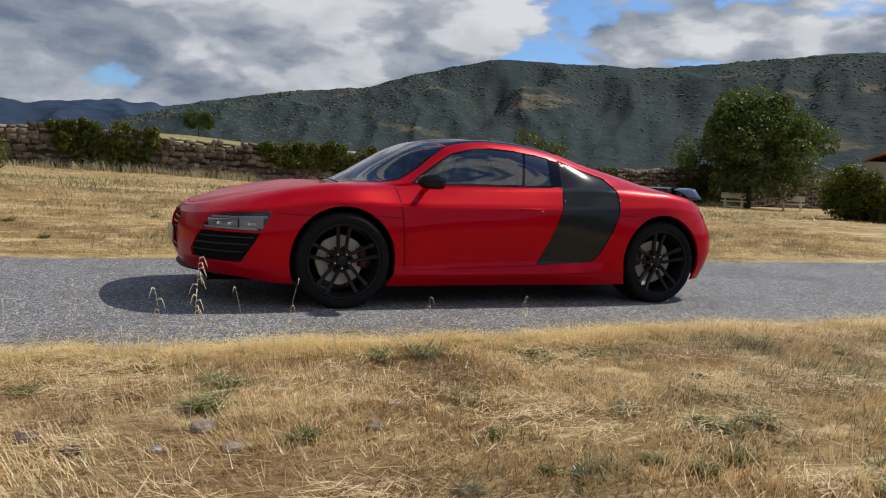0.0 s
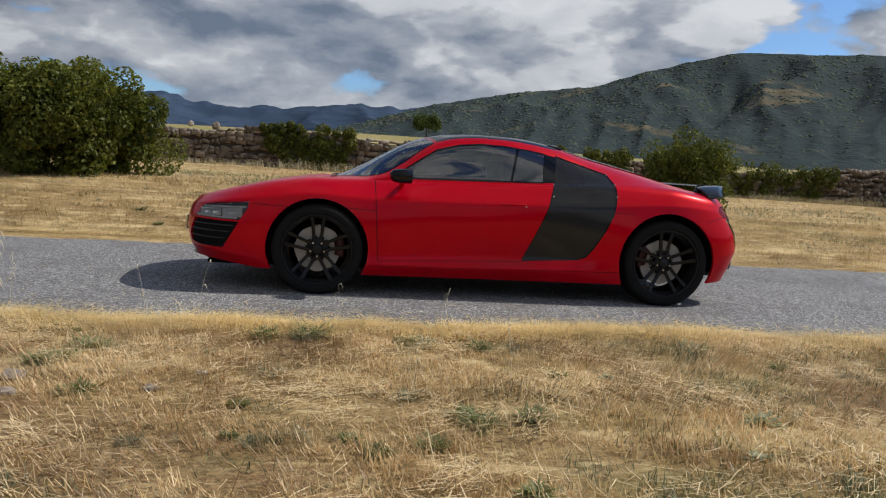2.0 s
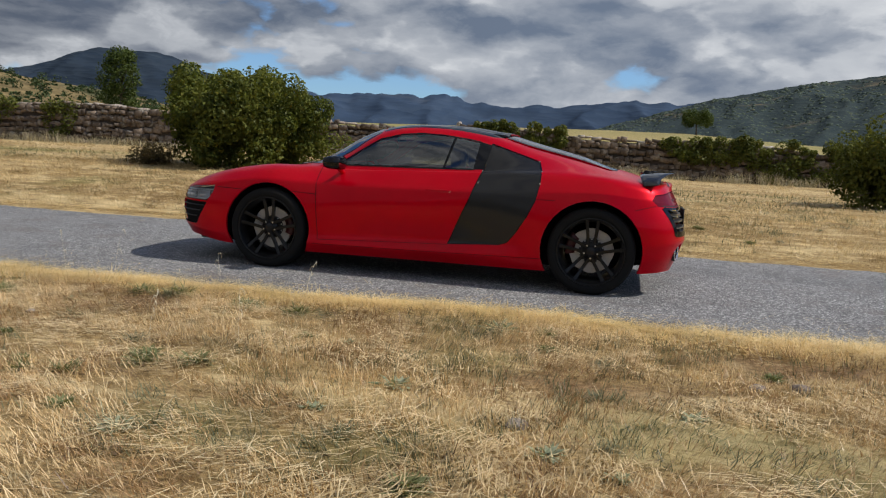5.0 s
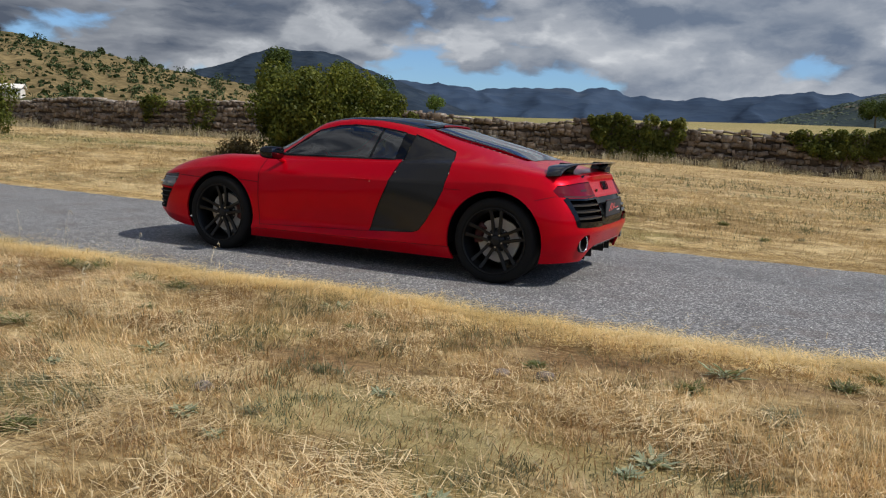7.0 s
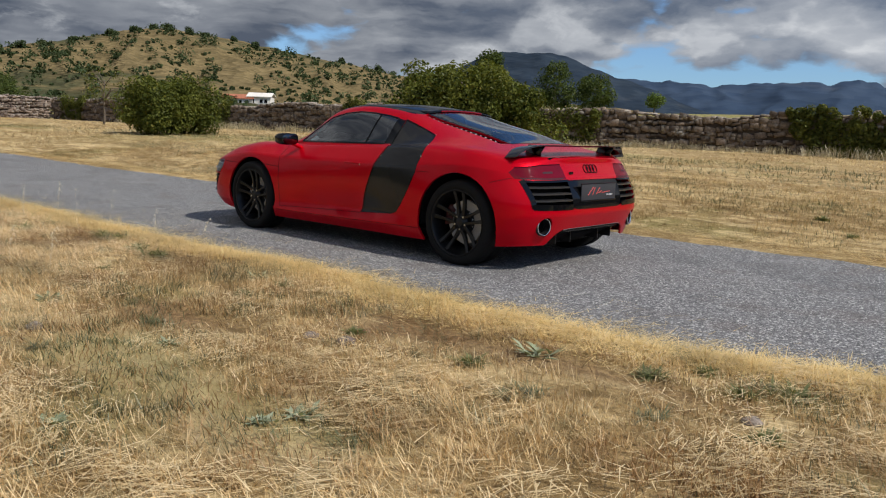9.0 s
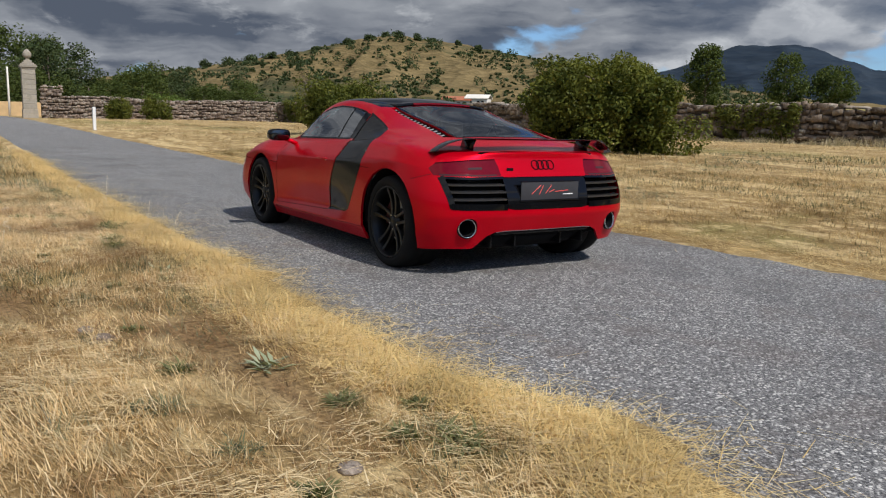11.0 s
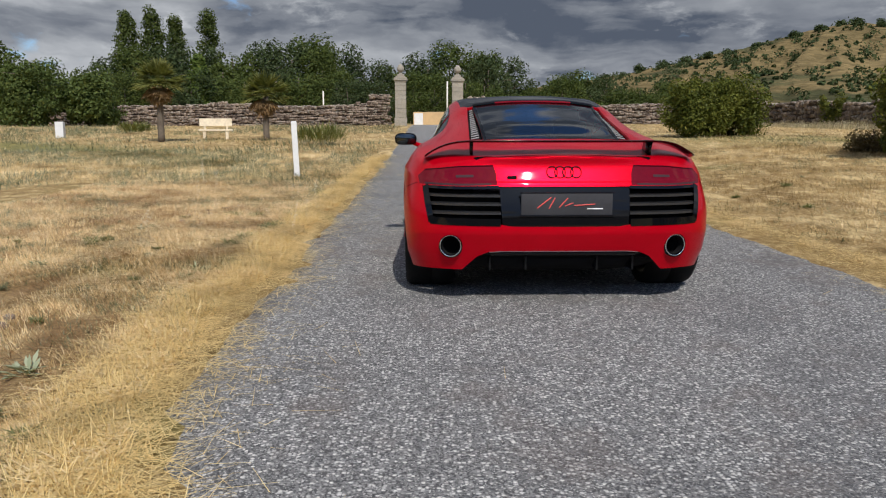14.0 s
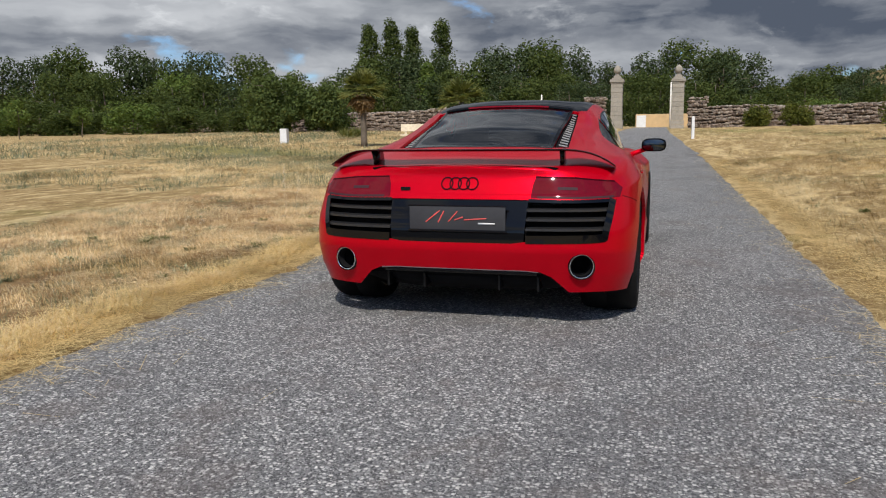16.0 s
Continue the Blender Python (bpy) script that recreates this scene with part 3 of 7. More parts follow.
def ridge(name, dist, depth, profile, mat, label, rough, seed, foot=-0.4, cols=0.25):
    """A hill range round the place: profile holds pairs of azimuth and crest elevation in degrees."""
    az = np.array([p[0] for p in profile])
    el = np.array([p[1] for p in profile])
    az0, az1 = az.min(), az.max()
    t = np.arange(az0, az1 + cols, cols)
    order = np.argsort(az)
    # smooth crest through the pairs
    e = np.interp(t, az[order], el[order])
    k = max(1, int(0.8 / cols))
    pad = np.pad(e, k, mode="edge")
    e = np.convolve(pad, np.ones(2 * k + 1) / (2 * k + 1), "valid")
    steps = np.linspace(0, 1, 64)
    T, S = np.meshgrid(t, steps, indexing="ij")
    r = dist - depth * (1 - S)

    def height(T, S):
        r = dist - depth * (1 - S)
        jag = rough * (fbm(T * 1.1, S * 0 + seed, 3, seed) - 0.5) * S ** 5
        crest = np.tan(np.radians(np.interp(T, t, e) + jag)) * r
        folds = np.abs(fbm(T * 0.22 + S * 1.3 + 17, S * 1.9 - T * 0.10 + 9, 3, seed + 3) - 0.5)
        gully = 1 - 0.9 * folds * np.sin(S * np.pi) ** 0.8
        return foot * dist * 0.02 * (1 - S) + crest * np.sin(S * np.pi / 2) ** 1.15 * gully
    SLOPES[name] = height
    z = height(T, S)
    x = HUB[0] + r * np.cos(np.radians(T))
    y = HUB[1] + r * np.sin(np.radians(T))
    co = np.stack([x, y, z + HUB[2]], -1).reshape(-1, 3)
    ob = quick_mesh(name, co, grid_quads(len(t), len(steps)), mat, smooth=True)
    return tagged(ob, label, "hill", kind="structure")


build_ground()
build_road()
ridge("backdrop_far_range", 4100, 900, [(60, 3.6), (80, 3.9), (86.5, 4.07), (91.7, 4.0), (96, 3.5), (100.8, 3.45), (103.7, 4.0), (108.6, 3.9), (112.7, 3.7), (115.9, 3.85), (119.6, 4.1), (128, 3.9), (135, 3.2), (150, 2.5), (165, 2)], HILL_FAR, "distant mountain range under broken cloud, haze blue in its colour", 0.5, 3)
ridge("backdrop_mountain", 3000, 700, [(110, 1.0), (115, 2.6), (118, 3.8), (121.2, 4.8), (123, 5.6), (124.4, 5.75), (128, 5.5), (129.4, 4.9), (131.5, 4.0), (135, 3.2), (145, 1.5)], HILL_MID, "distant dark rocky mountain with haze blue in its colour", 0.35, 8)
ridge("backdrop_wooded_hill", 1700, 1100, [(10, 7.5), (25, 8.8), (38.7, 9.26), (42.3, 9.17), (47.5, 8.85), (52.7, 8.31), (59, 8.57), (63.9, 8.78), (69.5, 7.42), (73.6, 6.19), (79.2, 5.5), (84.9, 4.41), (91, 2.6), (95, 1.3), (100, 0.3)], HILL_GREEN, "broad hill wooded with dark green oaks, hazed in colour", 0.22, 5, foot=-0.5, cols=0.2)
# never in view: added so the car's panels reflect a dark horizon
ridge("backdrop_south_hill", 1500, 900, [(228, 1.5), (245, 4), (270, 5.5), (300, 6.5), (335, 7.0), (372, 7.4)], HILL_GREEN, "unseen dark hill added behind to darken reflections", 0.22, 17, foot=-0.5)
ridge("backdrop_dry_hill", 330, 210, [(104, 1.0), (116, 1.7), (124.2, 2.4), (129.4, 3.2), (133, 3.6), (138.9, 4.5), (145.6, 5.6), (150.7, 6.15), (153.9, 5.7), (157.3, 4.8), (160.5, 4.1), (166.1, 3.1), (172, 2.2), (180, 1.5)], HILL_GOLD, "dry grassy hill dotted with dark shrubs", 0.25, 11, foot=-0.5)

# ---------------------------------------------------------------- the sports car: design lines, in metres from the front axle (x back, y out, z up)
from mathutils.bvhtree import BVHTree

CAR_AT = (1.35, 5.96)
WHEEL_R, BASE = 0.333, 2.65


def spline(pairs, x):
    """Shape-keeping cubic through pairs."""
    px_ = np.array([p[0] for p in pairs], dtype=float)
    py_ = np.array([p[1] for p in pairs], dtype=float)
    h, d = np.diff(px_), np.diff(py_) / np.diff(px_)
    m = np.zeros(len(px_))
    m[0], m[-1] = d[0], d[-1]
    for k in range(1, len(px_) - 1):
        if d[k - 1] * d[k] > 0:
            w1, w2 = 2 * h[k] + h[k - 1], h[k] + 2 * h[k - 1]
            m[k] = (w1 + w2) / (w1 / d[k - 1] + w2 / d[k])
    x = np.clip(np.asarray(x, dtype=float), px_[0], px_[-1])
    i = np.clip(np.searchsorted(px_, x) - 1, 0, len(px_) - 2)
    t = (x - px_[i]) / h[i]
    return (1 + 2 * t) * (1 - t) ** 2 * py_[i] + t * (1 - t) ** 2 * h[i] * m[i] + t * t * (3 - 2 * t) * py_[i + 1] + t * t * (t - 1) * h[i] * m[i + 1]


# each line: front end, rear end, half width along x, height along x
LINES = [
    (-0.99, 3.275, [(-1, .85), (-.5, .87), (0, .90), (.45, .87), (1.2, .865), (2.0, .89), (2.65, .91), (3.2, .86)],
     [(-1, .235), (-.7, .215), (-.4, .175), (.4, .150), (2.2, .155), (2.9, .18), (3.2, .20)]),
    (-1.03, 3.315, [(-1, .89), (-.5, .91), (0, .935), (.45, .925), (1.2, .932), (2.0, .940), (2.65, .945), (3.3, .875)],
     [(-1, .32), (-.5, .27), (.4, .235), (2.2, .255), (3.0, .285), (3.3, .31)]),
    (-1.05, 3.36, [(-1, .90), (0, .94), (.45, .908), (1.0, .866), (1.5, .860), (2.0, .925), (2.65, .952), (3.3, .885)],
     [(-1, .43), (-.5, .39), (.4, .302), (1.5, .322), (2.2, .345), (3.0, .40), (3.3, .43)]),
    (-1.04, 3.345, [(-1, .89), (0, .94), (.45, .92), (1.0, .905), (1.5, .905), (2.0, .93), (2.65, .952), (3.3, .88)],
     [(-1, .53), (-.5, .53), (.4, .52), (2.2, .54), (3.0, .55), (3.3, .56)]),
    (-1.015, 3.29, [(-1, .85), (-.4, .905), (0, .925), (.45, .90), (1.0, .895), (1.5, .90), (2.0, .92), (2.65, .93), (3.2, .855)],
     [(-1, .60), (-.5, .655), (0, .70), (.4, .69), (1.5, .70), (2.2, .71), (2.65, .735), (3.0, .715), (3.3, .69)]),
    (-1.005, 3.275, [(-1, .83), (-.4, .893), (0, .918), (.45, .886), (1.0, .882), (1.5, .887), (2.0, .911), (2.65, .925), (3.2, .845)],
     [(-1, .61), (-.5, .685), (0, .737), (.4, .732), (1.5, .742), (2.2, .752), (2.65, .772), (3.0, .747), (3.3, .715)]),
    (-0.98, 3.235, [(-1, .72), (-.6, .77), (-.3, .81), (0, .825), (.42, .775), (1.0, .785), (1.5, .79), (1.8, .805), (2.2, .845), (2.65, .85), (3.0, .82), (3.25, .78)],
     [(-1, .635), (-.8, .68), (-.6, .73), (-.3, .79), (0, .82), (.42, .825), (1.0, .85), (1.6, .87), (2.1, .88), (2.65, .88), (3.0, .835), (3.25, .80)]),
    (-0.98, 3.235, [(-1, .60), (-.6, .65), (-.3, .69), (0, .71), (.42, .725), (1.0, .745), (1.6, .755), (2.1, .765), (2.65, .72), (3.0, .68), (3.25, .64)],
     [(-1, .642), (-.8, .70), (-.6, .755), (-.3, .82), (0, .855), (.42, .855), (1.0, .872), (1.6, .892), (2.1, .925), (2.4, .935), (2.65, .92), (3.0, .872), (3.25, .842)]),
    (-0.98, 3.235, [(-1, .42), (-.3, .47), (0, .51), (.25, .60), (.45, .69), (.65, .655), (.9, .605), (1.2, .585), (1.7, .578), (2.1, .578), (2.5, .56), (2.8, .53), (3.25, .47)],
     [(-1, .645), (-.6, .752), (-.3, .812), (0, .848), (.25, .866), (.45, .885), (.6, .955), (.75, 1.06), (.87, 1.13), (1.05, 1.175), (1.22, 1.19), (1.4, 1.186), (1.6, 1.166), (1.82, 1.13), (2.1, 1.06), (2.5, .985), (2.8, .925), (3.0, .885), (3.25, .845)]),
    (-0.98, 3.235, [(-1, .21), (0, .26), (.25, .32), (.6, .36), (.9, .34), (1.7, .33), (2.5, .32), (3.25, .24)],
     [(-1, .647), (-.6, .742), (-.3, .797), (0, .84), (.12, .865), (.25, .915), (.45, 1.02), (.65, 1.13), (.8, 1.19), (1.05, 1.235), (1.25, 1.244), (1.5, 1.238), (1.75, 1.208), (2.1, 1.122), (2.5, 1.03), (2.75, .955), (2.85, .932), (3.0, .892), (3.25, .852)]),
    (-0.98, 3.235, [(-1, 0), (3.25, 0)],
     [(-1, .647), (-.6, .737), (-.3, .792), (0, .836), (.08, .86), (.25, .935), (.45, 1.045), (.65, 1.15), (.78, 1.205), (1.0, 1.246), (1.25, 1.256), (1.5, 1.251), (1.75, 1.222), (2.1, 1.137), (2.5, 1.04), (2.75, .960), (2.85, .936), (3.0, .896), (3.25, .855)]),
]


CREASES = (1, 2, 5)          # lines where the surface breaks: sill edge, door foot, shoulder


def rounded(x, a, b, front, rear):
    """How far a line has closed towards the car's middle at its two ends."""
    n, m = 2.7, 4.0
    f = np.clip(1 - (x - a) / front, 0, 1)
    r = np.clip(1 - (b - x) / rear, 0, 1)
    return (1 - f ** n) ** (1 / n) * (1 - r ** m) ** (1 / m)


def body_net(columns=250, between=6):
    u = np.linspace(0, 1, columns)
    net = []
    for a, b, width, height in LINES:
        x = a + (b - a) * (1 - np.cos(np.pi * u)) / 2
        y = spline(width, x) * rounded(x, a, b, 0.62, 0.50)
        net.append(np.stack([x, y, spline(height, x)], -1))
    net = np.array(net)                      # lines, columns, 3
    rows = []
    count = len(net)
    for k in range(count - 1):
        p0, p1, p2, p3 = net[max(k - 1, 0)], net[k], net[k + 1], net[min(k + 2, count - 1)]
        if k + 2 > count - 1:
            p3 = p1 * np.array([1, -1, 1])
        m1 = (p2 - p1) if k in CREASES else (p2 - p0) / 2
        m2 = (p2 - p1) if k + 1 in CREASES else (p3 - p1) / 2
        for t in np.arange(between) / between:
            rows.append((2 * t ** 3 - 3 * t * t + 1) * p1 + (t ** 3 - 2 * t * t + t) * m1 + (3 * t * t - 2 * t ** 3) * p2 + (t ** 3 - t * t) * m2)
    rows.append(net[-1])
    grid = np.array(rows).transpose(1, 0, 2)  # columns, rows
    grid[..., 1] = np.maximum(grid[..., 1], 0)
    grid[0, :, 1] = grid[-1, :, 1] = grid[:, -1, 1] = 0
    return grid


def inside(p, poly):
    hit = False
    for (x1, y1), (x2, y2) in zip(poly, poly[1:] + poly[:1]):
        if (y1 > p[1]) != (y2 > p[1]) and p[0] < (x2 - x1) * (p[1] - y1) / (y2 - y1) + x1:
            hit = not hit
    return hit


SIDE, TOP, BACK = (0, 2), (0, 1), (1, 2)


def circle(cx, cy, r, n=36):
    return [(cx + r * math.cos(2 * math.pi * k / n), cy + r * math.sin(2 * math.pi * k / n)) for k in range(n)]


def cut(bm, poly, plane, near):
    """Cuts the outline into the faces that near() lets through."""
    a, b = plane
    for p, q in zip(poly, poly[1:] + poly[:1]):
        lo = (min(p[0], q[0]) - 1e-4, min(p[1], q[1]) - 1e-4)
        hi = (max(p[0], q[0]) + 1e-4, max(p[1], q[1]) + 1e-4)
        pick = []
        for f in bm.faces:
            us = [v.co[a] for v in f.verts]
            if max(us) < lo[0] or min(us) > hi[0]:
                continue
            vs = [v.co[b] for v in f.verts]
            if max(vs) < lo[1] or min(vs) > hi[1] or not near(f.calc_center_median()):
                continue
            pick.append(f)
        no = Vector((0, 0, 0))
        no[a], no[b] = q[1] - p[1], p[0] - q[0]
        at = Vector((0, 0, 0))
        at[a], at[b] = p
        if pick and no.length > 1e-6:
            geom = set(pick)
            for f in pick:
                geom.update(f.edges)
                geom.update(f.verts)
            bmesh.ops.bisect_plane(bm, geom=list(geom), dist=1e-5, plane_co=at, plane_no=no.normalized())


# panel outlines on the left half (y counted outwards)
is_side = lambda c: c.y > 0.45
is_low_side = lambda c: c.y > 0.45 and c.z < 1.0
is_top = lambda c: c.z > 0.70
is_rear = lambda c: c.x > 3.02
is_front = lambda c: c.x < -0.15 and c.z < 0.78
GLASS_LINE = [(.545, .878), (.60, .925), (.745, 1.023), (.87, 1.104), (1.05, 1.15), (1.22, 1.165), (1.40, 1.158), (1.60, 1.135), (1.715, 1.115), (1.69, .897)]
PILLAR_LINE = [(1.715, 1.115), (1.80, 1.098), (1.775, .90), (1.69, .897)]
BLADE_LINE = [(1.805, 1.108), (2.20, .985), (2.235, .91), (2.235, .82), (2.21, .69), (2.15, .56), (2.07, .43), (2.01, .355), (1.95, .335), (1.53, .305), (1.70, .69), (1.765, .89)]
REGIONS = [
    ("arch", circle(0.0, 0.333, 0.372), SIDE, lambda c: c.y > 0.5 and c.z < 0.8),
    ("arch", circle(BASE, 0.333, 0.382), SIDE, lambda c: c.y > 0.5 and c.z < 0.8),
    ("side_window", GLASS_LINE, SIDE, is_side),
    ("pillar", PILLAR_LINE, SIDE, is_side),
    ("blade", BLADE_LINE, SIDE, is_side),
    ("windscreen", [(.085, -.02), (.085, .10), (.11, .28), (.19, .48), (.33, .625), (.43, .66), (.60, .62), (.85, .55), (.83, .40), (.79, .2), (.775, -.02)], TOP, is_top),
    ("roof", [(.79, -.02), (.805, .2), (.845, .40), (.87, .545), (1.2, .545), (1.6, .535), (1.80, .53), (1.885, .475), (1.893, .2), (1.896, -.02)], TOP, is_top),
    ("rear_window", [(1.90, -.02), (1.89, .435), (2.30, .425), (2.78, .42), (2.80, -.02)], TOP, is_top),
    ("louvre", [(1.90, .445), (1.90, .485), (2.30, .50), (2.74, .515), (2.775, .43), (2.30, .435)], TOP, is_top),
    ("tail_edge", [(3.193, -.02), (3.189, .46), (3.184, .515), (3.19, .515), (3.20, .5), (3.20, -.02)], TOP, lambda c: c.z > 0.74 and c.x > 2.9),
    ("tail_lamp", [(.405, .803), (.60, .797), (.80, .775), (.84, .74), (.83, .695), (.60, .690), (.385, .695), (.39, .76)], BACK, is_rear),
    ("rear_grille", [(.374, .688), (.60, .684), (.815, .685), (.80, .60), (.775, .49), (.70, .48), (.36, .475)], BACK, is_rear),
    ("plate_panel", [(-.02, .688), (.374, .688), (.36, .475), (.30, .466), (-.02, .464)], BACK, is_rear),
    ("diffuser", [(-.02, .318), (.36, .318), (.44, .312), (.50, .285), (.585, .20), (.60, .10), (-.02, .10)], BACK, is_rear),
    ("pipe_hole", circle(.652, .347, .068, 28), BACK, is_rear),
    ("headlamp", [(-.915, .527), (-.845, .613), (-.73, .636), (-.495, .656), (-.506, .60), (-.562, .519), (-.75, .523)], SIDE, lambda c: is_front(c) and c.y > 0.35),
    ("intake", [(-.912, .513), (-.75, .511), (-.564, .507), (-.588, .465), (-.68, .315), (-.87, .317), (-.955, .33), (-.965, .382), (-.942, .46)], SIDE, lambda c: is_front(c) and c.y > 0.30),
    ("front_grille", [(-.02, .62), (.29, .60), (.31, .45), (.25, .30), (-.02, .29)], BACK, lambda c: c.x < -0.85),
    ("door", [(.405, .852), (.42, .62), (.445, .265), (1.53, .30), (1.70, .69), (1.765, .90), (1.69, .897), (1.0, .878), (.545, .872)], SIDE, is_low_side),
    ("bonnet", [(-.93, -.02), (-.92, .25), (-.83, .45), (-.5, .56), (0.0, .615), (.16, .60), (.15, .46), (.08, .28), (.055, -.02)], TOP, is_top),
]


def build_body_panels():
    grid = body_net()
    nu, nv = grid.shape[:2]
    bm = bmesh.new()
    vs = [bm.verts.new(p) for p in grid.reshape(-1, 3)]
    for q in grid_quads(nu, nv):
        bm.faces.new([vs[k] for k in q])
    bmesh.ops.remove_doubles(bm, verts=bm.verts, dist=0.0004)
    bmesh.ops.dissolve_degenerate(bm, dist=0.0003, edges=bm.edges)
    bmesh.ops.recalc_face_normals(bm, faces=bm.faces)
    if sum(f.normal.y * f.calc_area() for f in bm.faces) < 0:
        bmesh.ops.reverse_faces(bm, faces=bm.faces)
    tree = BVHTree.FromBMesh(bm)
    for name, poly, plane, near in REGIONS:
        cut(bm, poly, plane, near)
    groups = {}
    for f in bm.faces:
        c = f.calc_center_median()
        kind = "shell"
        for name, poly, plane, near in REGIONS:
            if near(c) and inside((c[plane[0]], c[plane[1]]), poly):
                kind = name
                break
        groups.setdefault(kind, []).append(([tuple(v.co) for v in f.verts], tuple(f.normal)))
    bm.free()
    return groups, tree


def panel(name, faces, mat, parent, sides=(1, -1), lift=0.0, label="", inward=0.0):
    """Links faces of the left half, on the given sides, as one mesh. inward: depth of a turned-in rim."""
    bm = bmesh.new()
    for s in sides:
        seen = {}
        for f, no in faces:
            ring = []
            for co in f:
                key = (round(co[0], 5), round(co[1], 5), round(co[2], 5))
                if key not in seen:
                    seen[key] = bm.verts.new((co[0] + no[0] * lift, -s * (co[1] + no[1] * lift), co[2] + no[2] * lift))
                ring.append(seen[key])
            ring = ring if s < 0 else ring[::-1]
            if len(set(ring)) == len(ring):
                try:
                    bm.faces.new(ring)
                except ValueError:
                    pass
    bmesh.ops.remove_doubles(bm, verts=[v for v in bm.verts if abs(v.co.y) < 0.002], dist=0.002)
    if inward:
        rim = [e for e in bm.edges if e.is_boundary and not all(abs(v.co.y) < 0.002 for v in e.verts)]
        bm.normal_update()
        norm = {v: v.normal.copy() for e in rim for v in e.verts}
        made = bmesh.ops.extrude_edge_only(bm, edges=rim)["geom"]
        fresh = [g for g in made if isinstance(g, bmesh.types.BMVert)]
        for v in fresh:
            mates = [e.other_vert(v) for e in v.link_edges if e.other_vert(v) in norm]
            if mates:
                v.co = mates[0].co - norm[mates[0]] * inward
        for e in rim:
            e.smooth = False
    return part(name, bm, mat, parent, label)


def onto(tree, p, plane):
    """The body's surface point and normal over a point of an outline (y outwards)."""
    if plane == SIDE:
        hit = tree.ray_cast(Vector((p[0], 2.0, p[1])), Vector((0, -1, 0)))
    elif plane == TOP:
        hit = tree.ray_cast(Vector((p[0], p[1], 2.0)), Vector((0, 0, -1)))
    elif plane == "front":
        hit = tree.ray_cast(Vector((-3.0, p[0], p[1])), Vector((1, 0, 0)))
    else:
        hit = tree.ray_cast(Vector((5.0, p[0], p[1])), Vector((-1, 0, 0)))
    return hit[0], hit[1]


def seam(name, tree, line, plane, mat, parent, sides=(1, -1), width=0.006, lift=0.0012, step=0.02):
    """A narrow strip laid along a line of the body."""
    pts = []
    for p, q in zip(line, line[1:]):
        n = max(2, int(math.hypot(q[0] - p[0], q[1] - p[1]) / step))
        pts += [(p[0] + (q[0] - p[0]) * k / n, p[1] + (q[1] - p[1]) * k / n) for k in range(n)]
    pts.append(line[-1])
    spots = [s for s in (onto(tree, p, plane) for p in pts) if s[0] is not None]
    bm = bmesh.new()
    for s in sides:
        old = None
        for k, (co, no) in enumerate(spots):
            ahead = (spots[min(k + 1, len(spots) - 1)][0] - spots[max(k - 1, 0)][0])
            out = no if no.dot(Vector((0, 1, 0.6))) > -0.4 or plane in (BACK, "front") else -no
            across = ahead.cross(out)
            if across.length < 1e-7:
                continue
            across = across.normalized() * width / 2
            pair = [bm.verts.new(((c.x, -s * c.y, c.z))) for c in (co + out * lift - across, co + out * lift + across)]
            if old:
                bm.faces.new((old[0], pair[0], pair[1], old[1]))
            old = pair
    return part(name, bm, mat, parent)


car = thing("sports_car", pose(CAR_AT[0], CAR_AT[1], 0.004), "glossy red sports car with black wheels and carbon rear wing", "car")
panels, body_tree = build_body_panels()
body = panel("body", panels["shell"], RED, car, inward=0.018)
panel("bonnet", panels["bonnet"], RED, body, inward=0.010)
panel("roof", panels["roof"], GLOSS_BLACK, body, label="gloss black roof panel", inward=0.012)
panel("windscreen", panels["windscreen"], WINDOW, body, label="tinted windscreen")
panel("rear_window", panels["rear_window"], WINDOW, body, label="tinted rear window over the engine")
for s in (1, -1):
    door = panel("door", panels["door"], RED, body, (s,), inward=0.014)
    panel("side_window", panels["side_window"], SIDE_GLASS, car, (s,), label="tinted side window")
    panel("window_pillar", panels["pillar"], GLOSS_BLACK, body, (s,), 0.001)
    panel("side_blade", panels["blade"], CARBON, body, (s,), -0.004, "dark carbon side blade", inward=0.012)
    panel("tail_lamp", panels["tail_lamp"], TAIL_RED, body, (s,), 0.0, "dark red tail lamp", inward=0.02)
    panel("headlamp_lens", panels["headlamp"], LAMP_GLASS, body, (s,), 0.0, "clear headlamp lens")
panel("plate_panel", panels["plate_panel"], PANEL_BLACK, body, label="gloss black panel behind the rear plate", lift=-0.006)
panel("tail_edge", panels["tail_edge"], GLOSS_BLACK, body, label="gloss black lip on the tail edge", lift=0.002)

# ---------------------------------------------------------------- shapes that the parts are made of
def lathe_bm(profile, n=64, axis_y=1.0, a0=0.0, a1=360.0):
    """Turns pairs (radius, along y) round the y axis."""
    bm = bmesh.new()
    full = abs(a1 - a0) >= 359.9
    count = n if full else n + 1
    rings = []
    for k in range(count):
        a = radians(a0 + (a1 - a0) * k / n)
        rings.append([bm.verts.new((r * math.cos(a), o * axis_y, r * math.sin(a))) for r, o in profile])
    for k in range(n):
        p, q = rings[k], rings[(k + 1) % count]
        for j in range(len(profile) - 1):
            bm.faces.new((p[j], q[j], q[j + 1], p[j + 1]))
    bmesh.ops.remove_doubles(bm, verts=bm.verts, dist=1e-5)
    bmesh.ops.recalc_face_normals(bm, faces=bm.faces)
    return bm


